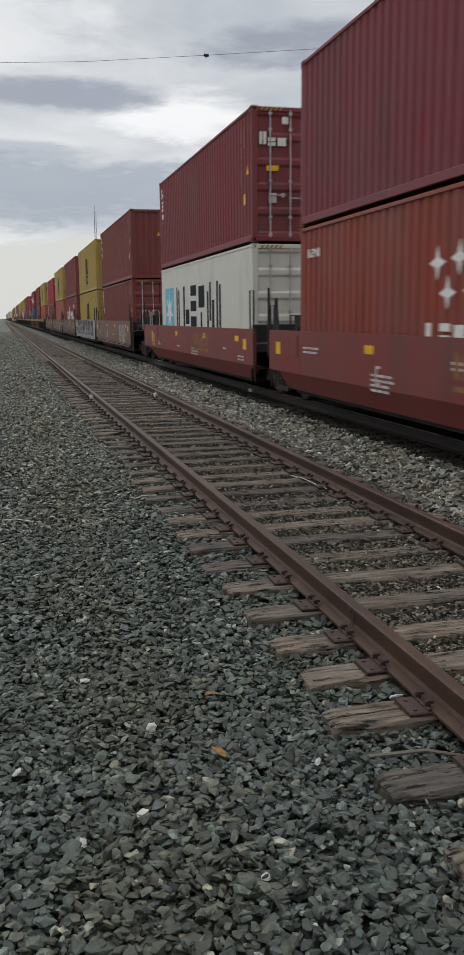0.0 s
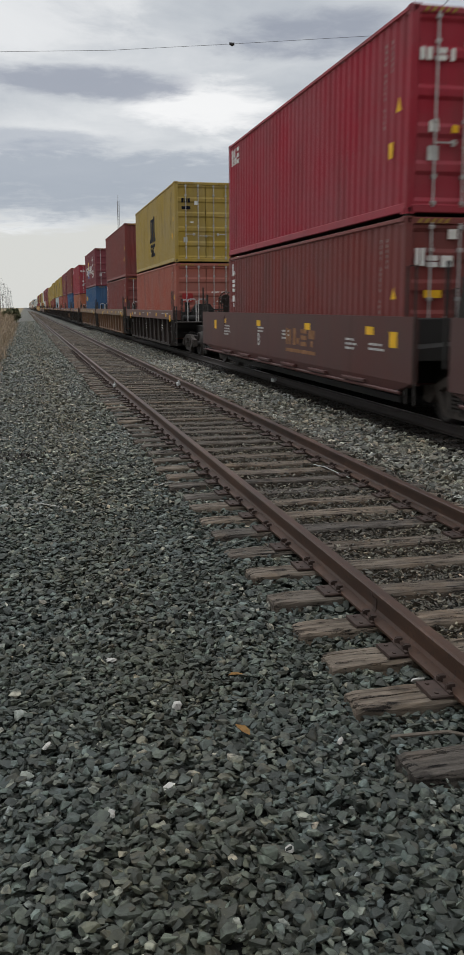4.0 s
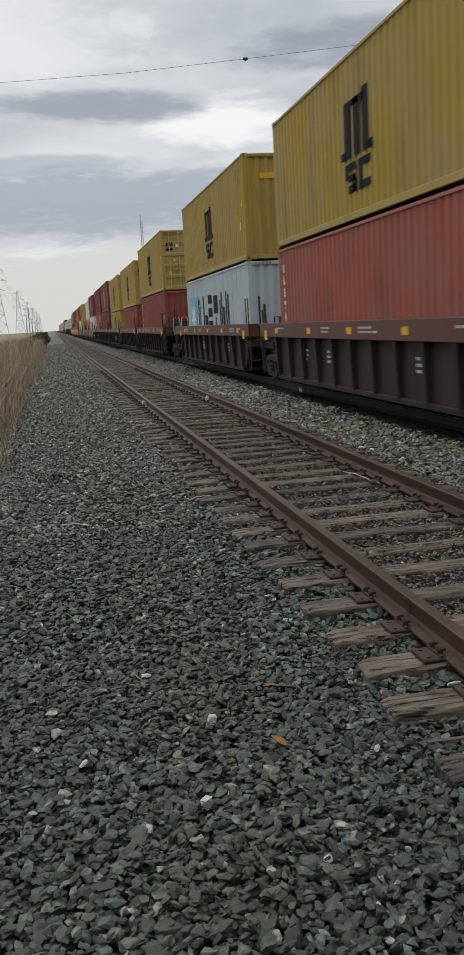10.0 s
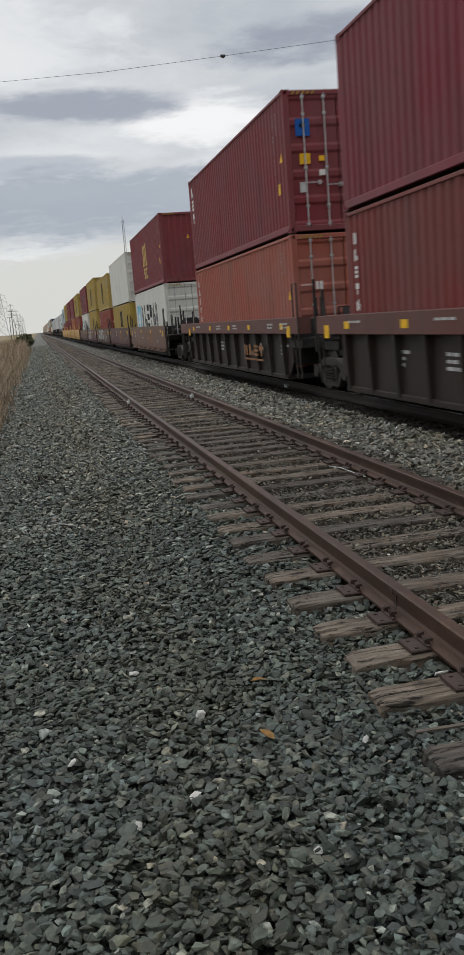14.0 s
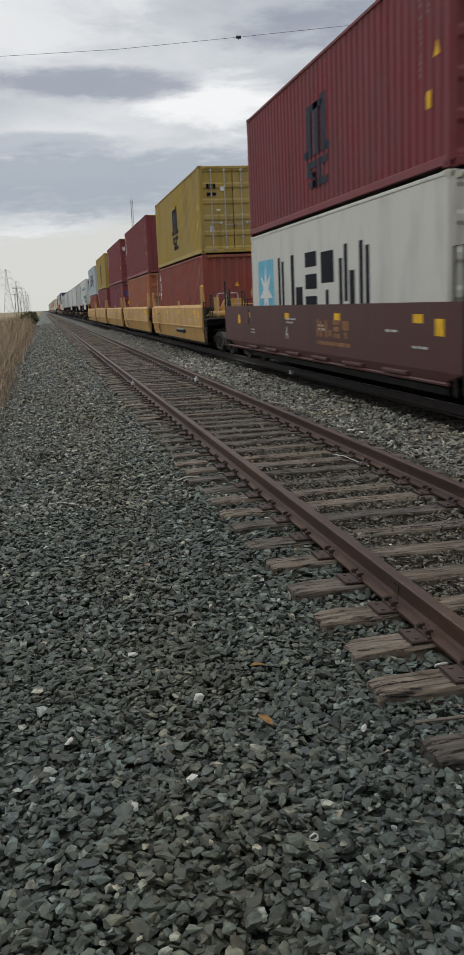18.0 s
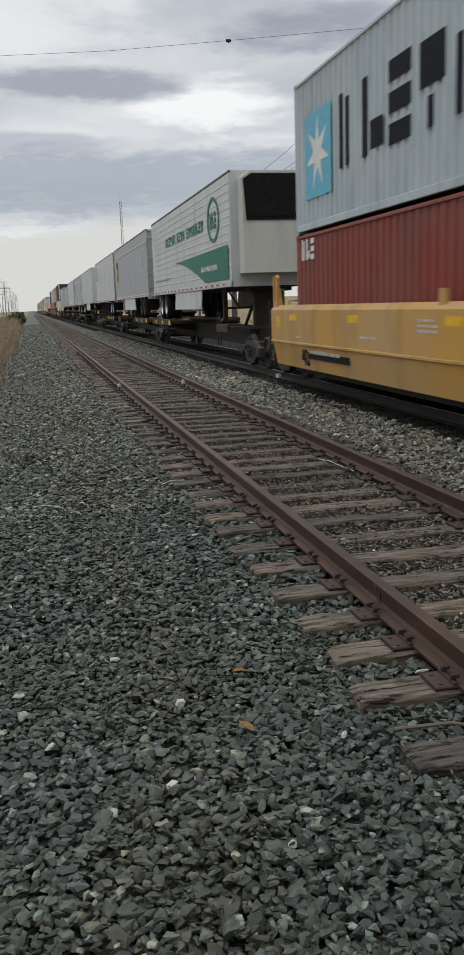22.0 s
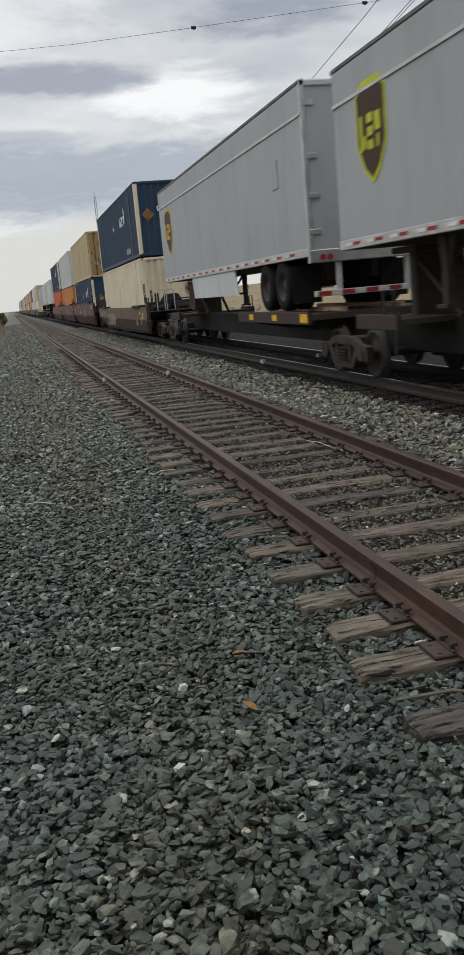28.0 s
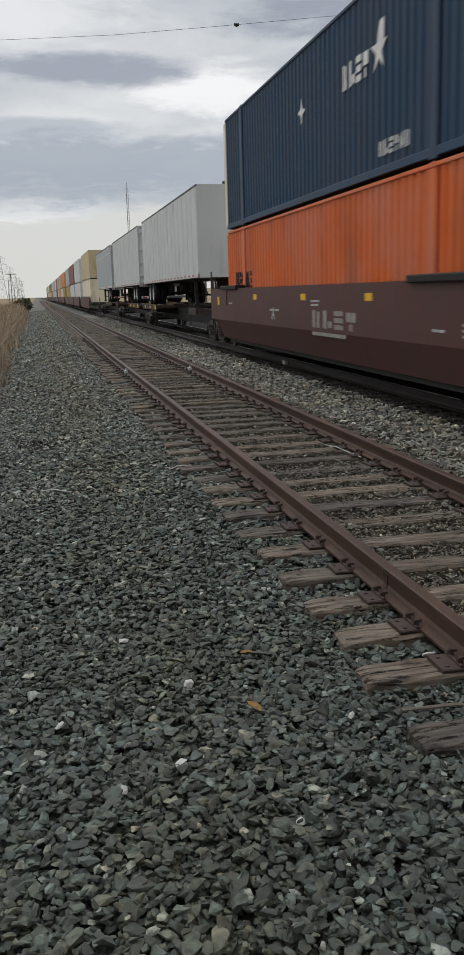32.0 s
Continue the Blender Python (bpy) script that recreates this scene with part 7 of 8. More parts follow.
    for yy in (-0.62, 0.62):
        for sd in (-1, 1):
            for k, x in enumerate((1.13, 0.80)):
                ty = part("tyre", shared("tyre", tyre_mesh, True), RUBBER, root, at=pose(sd * x, ya + yy, z0 - 0.50))
                part("rim", shared(("rim", sd), lambda: rim_mesh(sd), True), DECAL["silver"] if rim == "white" else ALU if rim == "alu" else STEEL, ty)
    for sd in (-1, 1):
        part("mud_flap", shared("flap", lambda: Mesh().cbox(-0.30, 0.30, -0.012, 0.012, -0.75, 0.0, 0.004)), RUBBER if rim != "alu" else DECAL["silver"], root, at=pose(sd * 0.95, ya + f * 1.35, z0 - 0.12))
        part("landing_leg", shared(("leg", sd), lambda: Mesh().cbox(-0.07, 0.07, -0.07, 0.07, z0 - 0.95, z0, 0.01).cbox(-0.13, 0.13, -0.15, 0.15, z0 - 1.0, z0 - 0.94, 0.01).prism([(-0.3, z0), (0.3, z0), (0.07, z0 - 0.5), (-0.07, z0 - 0.5)], "x", -0.03, 0.03)), STEEL, root, at=pose(sd * 0.85, yn + f * 3.0, 0))
        if skirt:
            part("side_skirt", shared(("skirt", f, sd), lambda: Mesh().prism([(-2.9, z0), (2.6, z0), (2.9 * 0.98, z0 - 0.62), (-2.7, z0 - 0.62)] if f > 0 else [(2.9, z0), (-2.6, z0), (-2.84, z0 - 0.62), (2.7, z0 - 0.62)], "x", min(sd * 1.24, sd * 1.27), max(sd * 1.24, sd * 1.27))), MAT["offwhite"], root, at=pose(0, yn + f * 7.6, 0))
    part("leg_brace", shared(("brace", f), lambda: Mesh().bar((-0.85, 0, z0 - 0.6), (0.85, 0, z0 - 0.6), 0.035).bar((-0.4, 0, z0 - 0.6), (-0.4, f * 1.5, z0 - 0.05), 0.035).bar((0.4, 0, z0 - 0.6), (0.4, f * 1.5, z0 - 0.05), 0.035)), STEEL, root, at=pose(0, yn + f * 3.0, 0))
    off = half + 0.008
    def put(key, build, mt, name="logo", lb=""):
        ob = part(name, shared(key, build), DECAL[mt], root, lb)
        if name in ("logo", "marking"):
            tagged(ob, lb, kind="stuff")
    if colour == "silver":
        part("band", shared(("tband", L, z1), lambda: Mesh().cbox(-half - 0.022, -half, -L + 0.02, -0.02, z1 - 0.62, z1 - 0.56, 0.008)), ALU, root, "thin aluminium band under the roof")
        part("document_box", shared("docbox", lambda: Mesh().box(-half - 0.02, -half, -0.38, 0, 0, 0.55)), MAT["silver"], root, at=pose(0, -L + 2.0, z0 + 1.45))
    if logo.startswith("shield"):
        a, b = ("umber", "amber") if logo == "shield" else ("umber", "lime")
        u, z = 1.0, 3.05
        def sh(k, o):
            w, h = 1.15 * k, 1.5 * k
            c = (u + 0.575, z + 0.8)
            pts = [(-0.5, 0.42), (-0.25, 0.5), (0.25, 0.5), (0.5, 0.42), (0.5, -0.12), (0.25, -0.38), (0, -0.5), (-0.25, -0.38), (-0.5, -0.12)]
            return Mesh().prism([(-(c[0] + p * w), c[1] + q * h) for p, q in pts], "x", -o - 0.004, -o)
        put(("sh1", b), lambda: sh(1.0, off), b, "logo_field", "shield-shaped trade mark edge")
        put("sh2", lambda: sh(0.88, off + 0.005), a, "logo_field", "dark brown shield")
        put(("sh3", b), lambda: trade(u + 0.16, z + 0.55, 0.85, 0.52, 3, off + 0.010, 0.3, 1), b, "logo", "painted blocks in place of a trade name")
    elif logo == "express":
        def wedge():
            m = Mesh()
            n = 24
            top, bot = [], []
            for i in range(n + 1):
                f_ = i / n
                u = 5.2 + 10.7 * f_
                top.append((-u, 3.29 + 0.08 * f_))
                bot.append((-u, max(2.42, 3.29 - 0.95 * max(0.0, f_ - 0.12) ** 1.6 * 2.4)))
            m.add([(-off - 0.016, *p) for p in top] + [(-off - 0.016, *p) for p in bot], [(i, i + 1, n + 2 + i, n + 1 + i) for i in range(n)])
            return m
        put("wedge", wedge, "green", "logo_swoosh", "green painted wedge")
        put("exp_words", lambda: trade(4.2, 4.02, 2.5, 0.36, 6, off + 0.016, 0.3), "green", "logo", "green painted blocks")
        put("exp_words2", lambda: trade(7.1, 4.02, 1.7, 0.36, 4, off + 0.016, 0.3, 1), "green", "logo", "green painted blocks")
        put("exp_words3", lambda: trade(9.2, 4.02, 3.2, 0.36, 7, off + 0.016, 0.3, 2), "green", "logo", "green painted blocks")
        def ring():
            m = Mesh()
            n = 32
            c = (13.9, 4.22)
            v = []
            for r in (0.66, 0.55):
                v += [(-off - 0.016, -(c[0] + r * 1.35 * math.cos(2 * math.pi * i / n)), c[1] + r * math.sin(2 * math.pi * i / n)) for i in range(n)]
            m.add(v, [(i, (i + 1) % n, n + (i + 1) % n, n + i) for i in range(n)])
            return m
        put("exp_ring", ring, "green", "logo_ring", "green painted ring")
        put("exp_in", lambda: trade(13.4, 3.95, 1.0, 0.5, 3, off + 0.016, 0.3), "green", "logo", "green painted blocks")
        put("exp_web", lambda: trade(11.8, 2.75, 2.6, 0.16, 12, off + 0.020, 0.35), "white", "marking", "small white lettering that cannot be read")
        def small():
            m = Mesh()
            lines(m, 0.9, z0 + 0.55, 5.2, 1, 0.16, off + 0.016, 3)
            return m
        put("exp_small", small, "grey", "marking", "small grey lettering that cannot be read")
        part("reefer_unit", shared("reefer_unit", lambda: Mesh().prism([(-1.05, z0 + 0.35), (1.05, z0 + 0.35), (1.05, z1 - 0.25), (0.85, z1 - 0.1), (-0.85, z1 - 0.1), (-1.05, z1 - 0.25)], "y", -L - 0.55, -L)), MAT["white"], root, "white cooling unit on the nose")
        part("grille", shared("reefer_grille", lambda: [Mesh().prism([(-0.95, z0 + 1.75), (0.95, z0 + 1.75), (1.02, z1 - 0.3), (0.8, z1 - 0.16), (-0.8, z1 - 0.16), (-1.02, z1 - 0.3)], "y", -L - 0.58, -L - 0.54).box(-0.9, 0.9, -L - 0.60, -L - 0.575, z0 + 1.85 + 0.12 * i, z0 + 1.89 + 0.12 * i) for i in range(1)][0]), DARK, root, "black louvred grille")
    elif logo == "plate":
        put("plate1", lambda: rect(Mesh(), 0.55, z0 + 1.75, 1.6, 0.95, off), "navy", "logo_field", "dark edge of a sign")
        put("plate2", lambda: rect(Mesh(), 0.60, z0 + 1.80, 1.5, 0.85, off + 0.005), "silver", "logo_field", "pale grey sign")
        put("plate3", lambda: trade(0.8, z0 + 2.1, 1.1, 0.22, 7, off + 0.010, 0.3), "grey", "logo", "grey blocks in place of a trade name")
    return root


def spine_car(s, L, gap_rear, gap_front, nose_first, label):
    root = thing("spine_car", pose(XT, s, ZR), label, "rail car", "spine cars of the train")
    riding(root, s, ZR)
    mat = CAR["spine"]
    part("centre_beam", shared(("beam", L, gap_rear, gap_front), lambda: Mesh().prism([(-0.30, 0.80), (-0.24, 0.45), (0.24, 0.45), (0.30, 0.80), (0.36, 1.02), (-0.36, 1.02)], "y", -L - gap_front / 2 + 0.2, gap_rear / 2 - 0.2)), CAR["black"], root)
    yd, f = (0, 1) if nose_first else (-L, -1)
    yn = -L if nose_first else 0
    ya = yd - f * 2.6
    deck = part("wheel_deck", shared("deck", lambda: Mesh().cbox(-1.40, 1.40, -2.7, 2.7, 1.02, 1.13, 0.02)), mat, root, at=pose(0, ya, 0))
    for sd in (-1, 1):
        part("deck_edge", shared(("dedge", sd), lambda: Mesh().cbox(min(sd * 1.36, sd * 1.43), max(sd * 1.36, sd * 1.43), -2.7, 2.7, 0.94, 1.19, 0.012)), mat, deck)
        part("kerb_board", shared(("kerb", sd), lambda: Mesh().cbox(sd * 0.6 - 0.05, sd * 0.6 + 0.05, -2.5, 2.5, 1.13, 1.22, 0.01)), PLANK, deck, "pale worn timber kerb")
        for yy in (-2.0, 0, 2.0):
            part("outrigger", shared(("outr", sd), lambda: Mesh().prism([(sd * 0.3, 0.70), (sd * 1.4, 0.95), (sd * 1.4, 1.02), (sd * 0.3, 1.02)], "y", -0.06, 0.06)), mat, deck, at=pose(0, yy, 0))
        part("reflector", shared(("dref", sd), lambda: Mesh().box(min(sd * 1.43, sd * 1.434), max(sd * 1.43, sd * 1.434), -2.65, -2.2, 0.98, 1.15).box(min(sd * 1.43, sd * 1.434), max(sd * 1.43, sd * 1.434), -0.6, -0.25, 1.0, 1.13).box(min(sd * 1.43, sd * 1.434), max(sd * 1.43, sd * 1.434), 1.3, 1.65, 1.0, 1.13)), DECAL["yellow"], deck, "worn yellow reflector patches")
    part("hitch", shared("hitch", lambda: Mesh().cbox(-0.45, 0.45, -0.12, 0.12, 1.02, 2.12, 0.03).bar((-0.35, 0.1, 1.9), (-0.35, 1.5, 1.05), 0.05).bar((0.35, 0.1, 1.9), (0.35, 1.5, 1.05), 0.05).cbox(-0.6, 0.6, -0.45, 0.45, 2.06, 2.16, 0.03)), STEEL, root, at=pose(0, yn + f * 0.95, 0, 0, 0, 0 if f > 0 else 180))
    for sd in (-1, 1):
        part("end_deck", shared(("edeck", sd), lambda: Mesh().cbox(min(sd * 0.35, sd * 1.3), max(sd * 0.35, sd * 1.3), -0.8, 0.8, 0.98, 1.06, 0.012).cbox(min(sd * 1.25, sd * 1.33), max(sd * 1.25, sd * 1.33), -0.8, 0.8, 0.90, 1.14, 0.012)), mat, root, at=pose(0, yn + f * 1.4, 0))
        part("grab_iron", shared(("grab", sd), lambda: Mesh().pipe([(sd * 1.3, -0.2, 0.5), (sd * 1.3, -0.2, 1.5), (sd * 1.3, 0.2, 1.5), (sd * 1.3, 0.2, 0.5)], 0.02)), STEEL, root, at=pose(0, yn + f * 1.9, 0))
    bogie(root, gap_rear / 2 if gap_rear < 3 else 1.0)
    if gap_front >= 3:
        bogie(root, -L - 1.0)
        part("coupler", shared("coupler", coupler), STEEL, root, at=pose(0, -L - gap_front / 2 + 1.27, 0, 0, 0, 180))
    if gap_rear >= 3:
        part("coupler", shared("coupler", coupler), STEEL, root, at=pose(0, gap_rear / 2 - 1.27, 0))
    return root


PLANK = wood_mat("worn_plank", (0.22, 0.16, 0.10), (0.42, 0.33, 0.22), (1.0, 0.08, 1.0))

# -- what stands where in the train: rear end of the load, car, lower box, upper box --
S = 0.62 - ZR         # floor of a lower box over the rail
HC, ST = 2.896, 2.591


def stack(s, span, car, low, up, letter="", trade_col="fadedgold", size=FORTY):
    kind, colour = car
    look_ = {"smooth": "smooth-sided", "step": "flat-sided", "rib": "rib-sided", "yellow": "smooth-sided", "big": "deep smooth-sided", "shallow": "shallow smooth-sided"}[kind]
    shade = {"red": "red", "brown": "brown", "tanbrown": "faded brown", "grey": "sprayed grey", "rib": "sooty brown", "rust": "rusty orange", "yellow": "yellow", "fec": "rusty brown"}[colour]
    c = well_car(s, *span, kind, colour, size, f"{shade} {look_} well car carrying stacked containers", letter, trade_col, int(s))
    z = S if kind not in ("big", "shallow") else S + 0.02
    boxes, lock = [], 0.0
    for name, (col, H, door, codes, dcode, extra) in (("lower", low), ("upper", up)):
        word = {"maroon": "maroon", "darkred": "dark red", "red": "bright red", "brownred": "brown-red", "brick": "brick-red", "salmon": "faded salmon-red", "rustorange": "rusty orange", "yellow": "mustard yellow", "blue": "blue",
                "greyblue": "pale grey-blue", "white": "white", "cream": "cream", "tan": "stained tan", "tandoor": "rusty tan", "navy": "navy blue", "orange": "bright orange", "dullorange": "dull orange", "silver": "silver", "offwhite": "off-white"}[col]
        where = "in a well car" if name == "lower" else "stacked on another container"
        lab = f"{word} {'smooth insulated' if extra == 'reefer' else 'corrugated steel'} shipping container {where}"
        H = H if name == "lower" else H + (0.14 if size == FIFTY3 else 0.07)
        boxes.append(container(s, z, size, H, col, door, codes, dcode, lab, reefer=extra == "reefer", posts=MAT["cream"] if extra == "pale" else None, band=MAT[col], lock=lock))
        lock = 0.035
        z += H + lock
    return c, boxes


def B(col, H=HC, door=False, codes=(), dcode="", extra=""):
    return (col, H, door, codes, dcode, extra)


IDW, IDD = ("ids_white", "stickers"), ("ids_dark", "stickers")
Y = lambda door=False, H=HC: B("yellow", H, door, ("stack_black",) + IDD, "stack" if door else "")
TRAIN = [
    # s, car, lower, upper, letter
    (17.00, ("smooth", "red"), B("brick", HC, False, ("rear_small", "stars") + IDW), B("maroon", HC, False, ("stickers",)), "E"),
    (32.66, ("smooth", "red"), B("white", HC, True, ("star_dark",), "reefer", "reefer"), B("darkred", HC, True, ("ver",) + IDW, "word"), ""),
    (52.40, ("step", "tanbrown"), B("brownred", HC, True, ("ver",) + IDW, "plain"), B("brownred", HC, False, ("ver",) + IDW), "B"),
    (67.73, ("step", "grey"), Y(), Y(), ""),
    (83.12, ("step", "brown"), B("darkred", HC, False, ("factory",) + IDW), B("brownred", HC, False, ("tri",) + IDW), "D"),
    (98.51, ("step", "brown"), B("salmon", HC, False, IDW), Y(), "C"),
    (114.06, ("step", "brown"), B("brownred", ST, True, ("ver",) + IDW, "word"), B("red", HC, True, ("rear_word",) + IDW, "cai"), "B"),
    (135.65, ("rib", "rib"), B("salmon", HC, True, IDW, "pinktag"), Y(True), ""),
    (153.11, ("rib", "rust"), B("brownred", HC, True, ("ver",) + IDW, "plain"), B("brownred", HC, False, IDW), ""),
    (175.28, ("rib", "rust"), B("blue", HC, False, ("goldword",)), B("maroon", HC, True, ("factory",) + IDW, "plain"), ""),
    (197.42, ("rib", "rib"), B("rustorange", ST, False, IDW), B("red", HC, True, ("rear_word",) + IDW, "cai"), ""),
    (213.18, ("rib", "rib"), B("blue", HC, True, IDW, "oval"), B("brownred", HC, False, ("tri",) + IDW), ""),
    (228.32, ("rib", "rib"), B("brick", HC, True, ("ver",) + IDW, "word"), B("maroon", HC, False, ("stack_gold",) + IDW), ""),
    (244.58, ("rib", "rib"), B("salmon", HC, False, ("tri",) + IDW), Y(True), ""),
    (260.46, ("rib", "rib"), B("greyblue", HC, False, ("star_grey", "stickers")), Y(), ""),
    (280.68, ("rib", "rib"), B("brick", HC, False, ("tri",) + IDW), Y(True), ""),
    (296.29, ("rib", "rib"), B("brick", ST, False, ("tri",) + IDW), Y(True), ""),
    (312.11, ("rib", "rib"), Y(False, ST), Y(True), ""),
    (327.94, ("rib", "rib"), B("brownred", HC, True, ("tri",) + IDW, "oval"), B("maroon", HC, True, ("stack_gold",) + IDW, "goldstack"), ""),
    (343.68, ("rib", "rib"), B("salmon", HC, True, ("tri",) + IDW, "oval"), B("darkred", HC, True, ("ver",) + IDW, "flag"), ""),
    (363.93, ("step", "tanbrown"), B("white", HC, True, ("star_dark",), "reefer", "reefer"), B("darkred", HC, False, ("stack_gold",) + IDW), ""),
    (379.64, ("step", "brown"), Y(False, ST), B("white", HC, True, (), "reefer", "reefer"), ""),
    (394.96, ("step", "brown"), B("brick", ST, True, ("tri",) + IDW, "oval"), Y(False, ST), ""),
    (410.96, ("step", "brown"), Y(), Y(True), "D"),
    (426.55, ("step", "brown"), B("white", HC, True, ("star_dark",), "reefer", "reefer"), B("darkred", HC, True, ("stack_navy",) + IDW, "flag"), "A"),
    (446.42, ("yellow", "yellow"), B("brick", HC, False, ("ver",) + IDW), Y(True), ""),
    (462.85, ("yellow", "yellow"), B("rustorange", HC, True, ("tri",) + IDW, "oval"), B("darkred", HC, False, ("ver",) + IDW), ""),
    (479.16, ("yellow", "yellow"), B("maroon", HC, True, IDW, "flag"), B("darkred", HC, True, ("ver",) + IDW, "word"), ""),
    (495.41, ("yellow", "yellow"), B("darkred", HC, False, ("ver",) + IDW), Y(True), ""),
    (511.75, ("yellow", "yellow"), B("brick", ST, False, ("rear_word",) + IDW), B("greyblue", HC, True, ("star_grey",), "bluestar"), ""),
]
TRAILERS = [
    # s, colour, ribs, nose first, logo, skirt, rim, label
    (534.03, "offwhite", "lines", True, "express", True, "alu", "white ribbed refrigerated trailer with a green stripe on a spine car"),
    (552.41, "silver", "", False, "shield", True, "dark", "dull silver box trailer with a brown shield on a spine car"),
    (570.04, "offwhite", "posts", False, "plate", False, "white", "white panelled box trailer on a flat spine car"),
    (591.38, "offwhite", "posts", True, "", True, "white", "white box trailer with pale corners, nose leading"),
    (608.45, "silver", "", False, "shield", False, "white", "silver grey box trailer with a brown and gold shield"),
    (626.49, "offwhite", "posts", False, "", False, "white", "old dented white trailer with rust-stained doors"),
    (644.53, "silver", "", False, "shieldlime", False, "white", "grey box trailer with a brown and lime shield"),
    (662.38, "silver", "", False, "shield", True, "dark", "grey ribless box trailer with white side skirts"),
]
STACK53 = [
    (684.20, ("shallow", "fec"), B("cream", HC, False, (), "", ""), B("navy", HC, False, ("horse",), "", "pale"), "", ""),
    (708.27, ("big", "brown"), B("navy", HC, False, ("horse",), "", "pale"), B("tan", HC, True, (), "plain", ""), "B", "fadedsilver"),
    (728.12, ("big", "brown"), B("dullorange", HC, True, ("blackword",), "", ""), B("offwhite", HC, True, (), "plain", ""), "C", "fadedsilver"),
    (747.92, ("big", "brown"), B("orange", HC, True, ("blackword",), "", ""), B("navy", HC, False, ("horse",), "", "pale"), "A", "fadedsilver"),
]
TAIL_TRAILERS = [
    (769.14, "offwhite", "posts", True, "", False, "white", "white box trailer, nose leading, on a spine car"),
    (787.60, "offwhite", "posts", False, "", False, "white", "white box trailer with grey doors on a spine car"),
    (805.98, "silver", "", False, "", False, "white", "silver box trailer on a spine car"),
]


# cars whose sides reach far past their load, at the rear and at the front
LONG_ENDS = {153.11: (6.6, 1.1), 175.28: (4.6, 2.6)}


def build_train():
    cars = {}
    rows = [(r[0], FORTY[0]) for r in TRAIN] + [(r[0], FIFTY3[0]) for r in TRAILERS + STACK53 + TAIL_TRAILERS] + [(834.8, FIFTY3[0])]
    gaps, reach, span = {}, {}, {}
    kinds = {r[0]: r[1][0] for r in TRAIN + STACK53}
    for i, (s, L) in enumerate(rows):
        gr = rows[i + 1][0] - rows[i + 1][1] - s if i + 1 < len(rows) else 2.7
        gf = s - L - rows[i - 1][0] if i else 2.7
        gaps[s] = (gr, gf)
        most = 1.6 if kinds.get(s) in ("big", "shallow") else 1.1
        reach[s] = LONG_ENDS.get(s, (2.4 if gr > 5.2 and kinds.get(s) != "yellow" else min(gr / 2 - 0.42, most), min(gf / 2 - 0.42, most)))
    for i, (s, L) in enumerate(rows):
        (gr, gf), (er, ef) = gaps[s], reach[s]
        after = reach[rows[i + 1][0]][1] if i + 1 < len(rows) else er
        before = reach[rows[i - 1][0]][0] if i else ef
        span[s] = (gr, gf, er, ef, er + (gr - er - after) / 2, ef + (gf - ef - before) / 2)
    for s, car, low, up, letter in TRAIN:
        cars[s] = stack(s, span[s], car, low, up, letter)[0]
    for s, colour, ribs, nose, logo, skirt, rim, label in TRAILERS + TAIL_TRAILERS:
        spine_car(s, FIFTY3[0], *gaps[s], nose, "sooty brown spine car with wheel decks under a trailer")
        trailer(s, FIFTY3[0], colour, ribs, nose, label, logo, skirt, rim, end_col="stained" if "rust-stained" in label else None)
    for s, car, low, up, letter, tr in STACK53:
        cars[s] = stack(s, span[s], car, low, up, letter, tr, FIFTY3)[0]
    part("marking", words("125-1", 0.30), DECAL["silver"], cars[280.68], "white stencilled figures", at=pose(-1.366, -1.35, 0.52))
    part("marking", words("40", 0.66), DECAL["gold"], cars[32.66], "faded gold painted number", at=pose(-1.526, 0.62, 0.72))
    spindle_wall(cars[67.73], 12.2, 1.58, 0.62)
    rib_mural(cars[175.28], 3.2, 11.4, 33)
    block_tag(cars[394.96], 1.6, 7, 0.66, 1.56, 34)
    graffiti(cars[52.40], 12.2, 9.3, 11.4, 0.6, 1.4, ("silver",), 5)
    graffiti(cars[410.96], 12.2, 0.8, 5.8, 0.6, 1.4, ("silver",), 9)
    graffiti(cars[83.12], 12.2, 8.0, 9.0, 0.7, 1.5, ("silver",), 10)
    graffiti(cars[98.51], 12.2, 8.5, 10.0, 0.6, 1.4, ("skyblue",), 12)
    for key, u, z, n, size, mat, seed in ((462.85, 2.1, 0.5, 6, 1.05, "umber", 21), (479.16, 8.0, 0.55, 4, 0.9, "umber", 22), (495.41, 3.0, 0.5, 5, 0.95, "umber", 23), (446.42, 1.0, 0.6, 3, 0.8, "umber", 24),
                                         (410.96, 0.8, 0.45, 5, 1.1, "silver", 27), (394.96, 8.2, 0.62, 4, 0.9, "palegreen", 28)):
        bubble_tag(cars[key], u, z, n, size, mat, seed)
    for key, u in ((446.42, 6.9), (511.75, 1.6)):
        m = Mesh()
        lines(m, u + 0.12, 0.70, 1.9, 1, 0.16, 1.495, 4)
        pl = part("plate", shared(("black_plate", u), lambda: rect(Mesh(), u, 0.60, 2.4, 0.26, 1.488)), DARK, cars[key], "black painted plate")
        tagged(part("marking", m.done("plate_bars"), DECAL["silver"], pl, "unreadable pale figures"), kind="stuff")
    graffiti(cars[684.20], 16.1, 2.5, 6.0, 0.5, 1.1, ("silver",), 13)


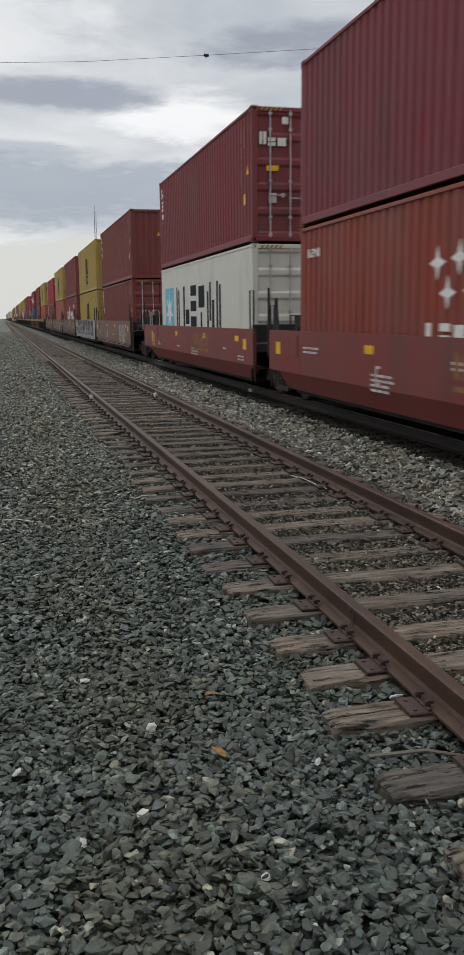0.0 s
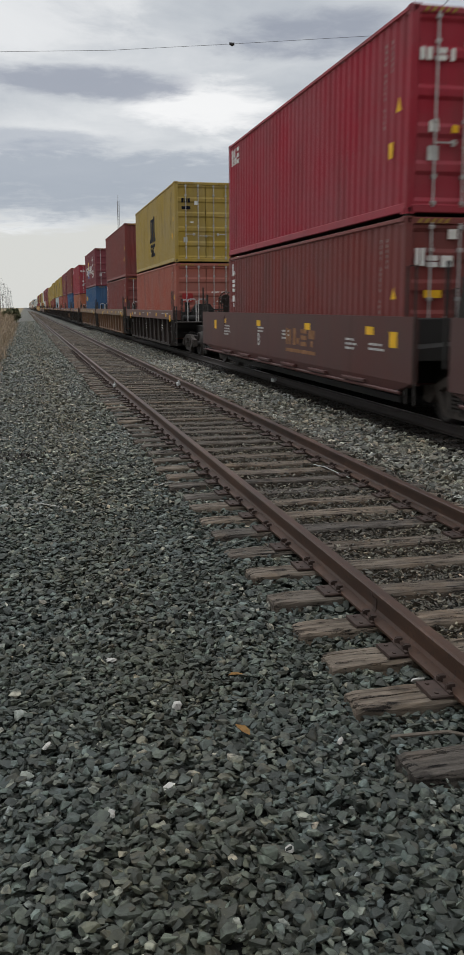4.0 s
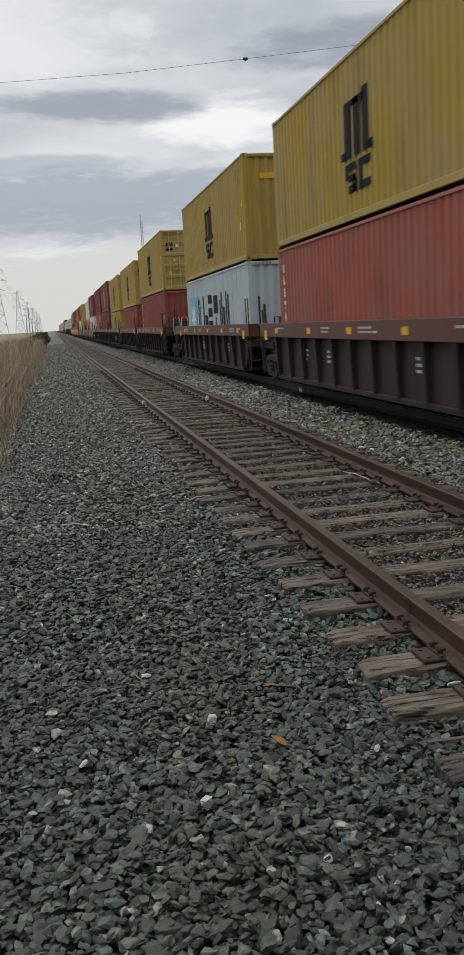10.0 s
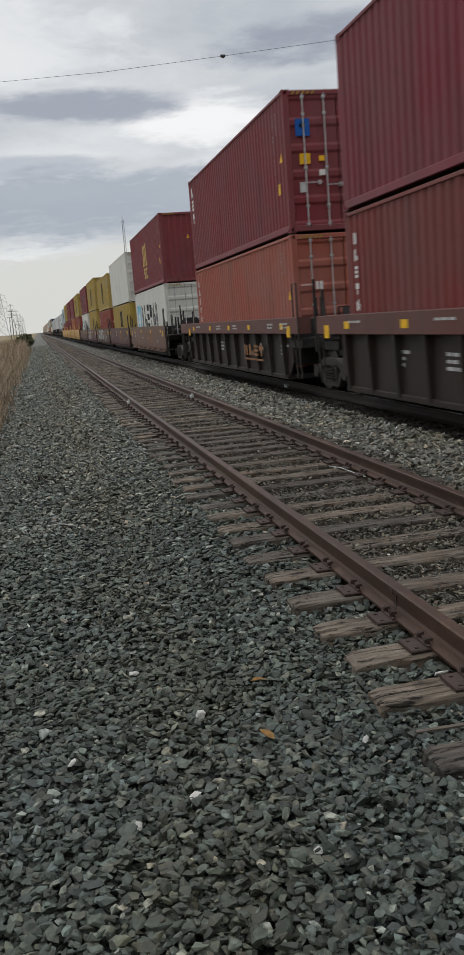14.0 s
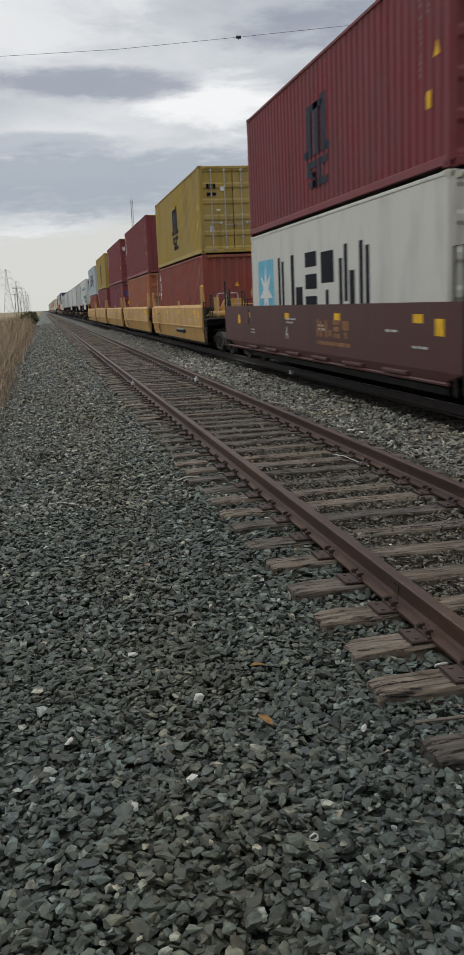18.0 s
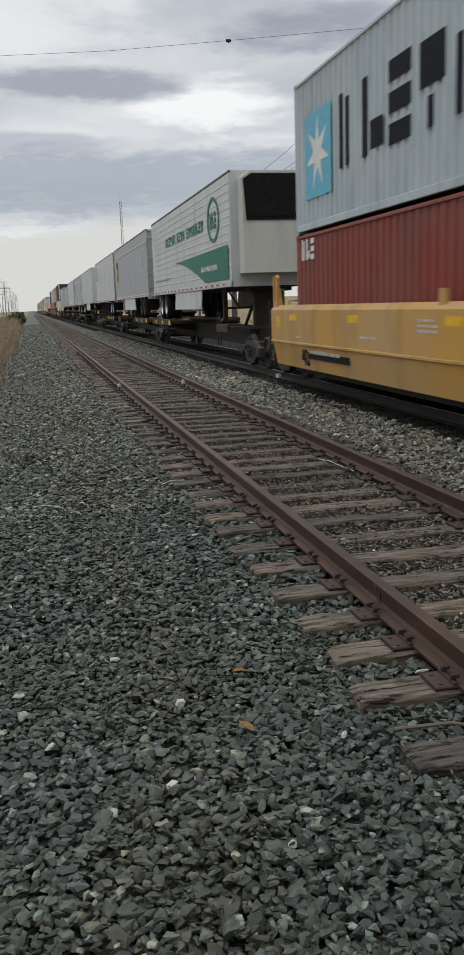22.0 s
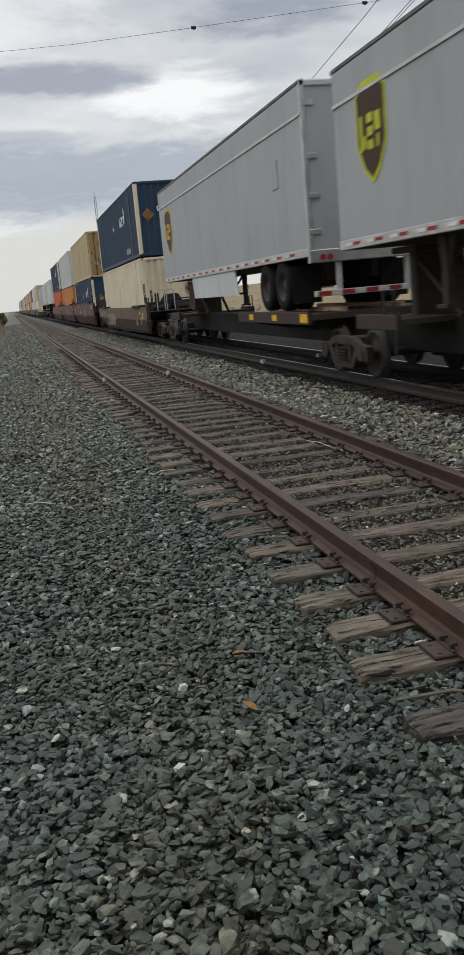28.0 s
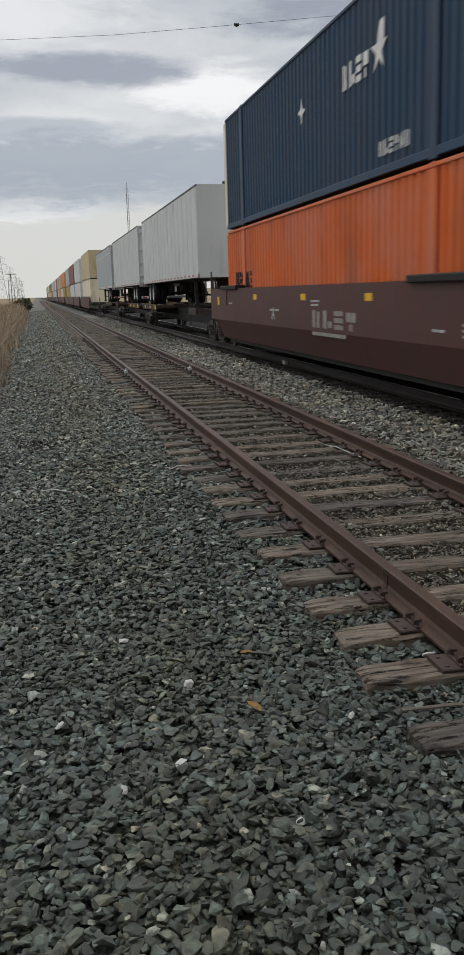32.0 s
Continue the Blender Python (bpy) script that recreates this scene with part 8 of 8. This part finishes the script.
def far_unit(s, kind, low, up, L):
    """A distant unit, kept plain: body, ends and ribs show as a few parts."""
    half = 1.22
    if kind == "box":
        c = thing("well_car", pose(XT, s, ZR), "brown well car far down the train", "rail car", "well cars of the train")
        riding(c, s)
        for sd in (-1, 1):
            part("side_sill", shared(("fsill", L, sd), lambda sd=sd: Mesh().cbox(sd * 1.45 - 0.05, sd * 1.45 + 0.05, -L - 0.8, 0.8, 0.35, 1.6, 0.02)), CAR["brown"], c)
        part("centre_beam", shared(("fbeam", L), lambda: Mesh().cbox(-1.2, 1.2, -L - 1.2, 1.2, 0.7, 1.0, 0.03)), CAR["black"], c)
        bogie(c, 1.3)
        z = S
        for col, H in (low, up):
            root = thing("shipping_container", pose(XT, s, ZR + z), f"{col} shipping container far down the train", "container", "containers on the train")
            riding(root, s, ZR + z)
            part("body", shared(("fbody", L, H), lambda: Mesh().cbox(-half, half, -L, 0, 0.02, H, 0.05)), MAT[col], root)
            part("top_rail", shared(("ftop", L, H), lambda: Mesh().cbox(-half - 0.01, -half + 0.06, -L, 0, H - 0.1, H + 0.005, 0.01)), MAT[col], root)
            if z > 1:
                part("twist_lock", shared(("flock", L), lambda: Mesh().box(-half + 0.02, half - 0.02, -0.3, -0.1, -0.08, 0.025).box(-half + 0.02, half - 0.02, -L + 0.1, -L + 0.3, -0.08, 0.025)), STEEL, root)
            z += H + 0.08


build_train()
rng_far = random.Random(21)
s_far = 834.8
for k in range(24):
    L_ = FORTY[0] if k > 3 else FIFTY3[0]
    cols = ("tan", "cream", "white", "silver", "brownred", "navy", "offwhite", "yellow", "dullorange", "darkred")
    a, b = (("cream", HC), ("tan", HC)) if k == 0 else ((rng_far.choice(cols), HC), (rng_far.choice(cols), HC))
    far_unit(s_far, "box", a, b, L_)
    s_far += L_ + (3.0 if k % 3 else 6.0)

# ---- sleepers of both tracks ----
build_near_track()
build_far_track()


# ---- what moves ----
def motions():
    for ob, s, z in MOVING:
        walk(ob, [(t, pose(XT, s - run(t), z)) for t in (0.0, 8.0, 16.0, 24.0, 32.0)])


motions()
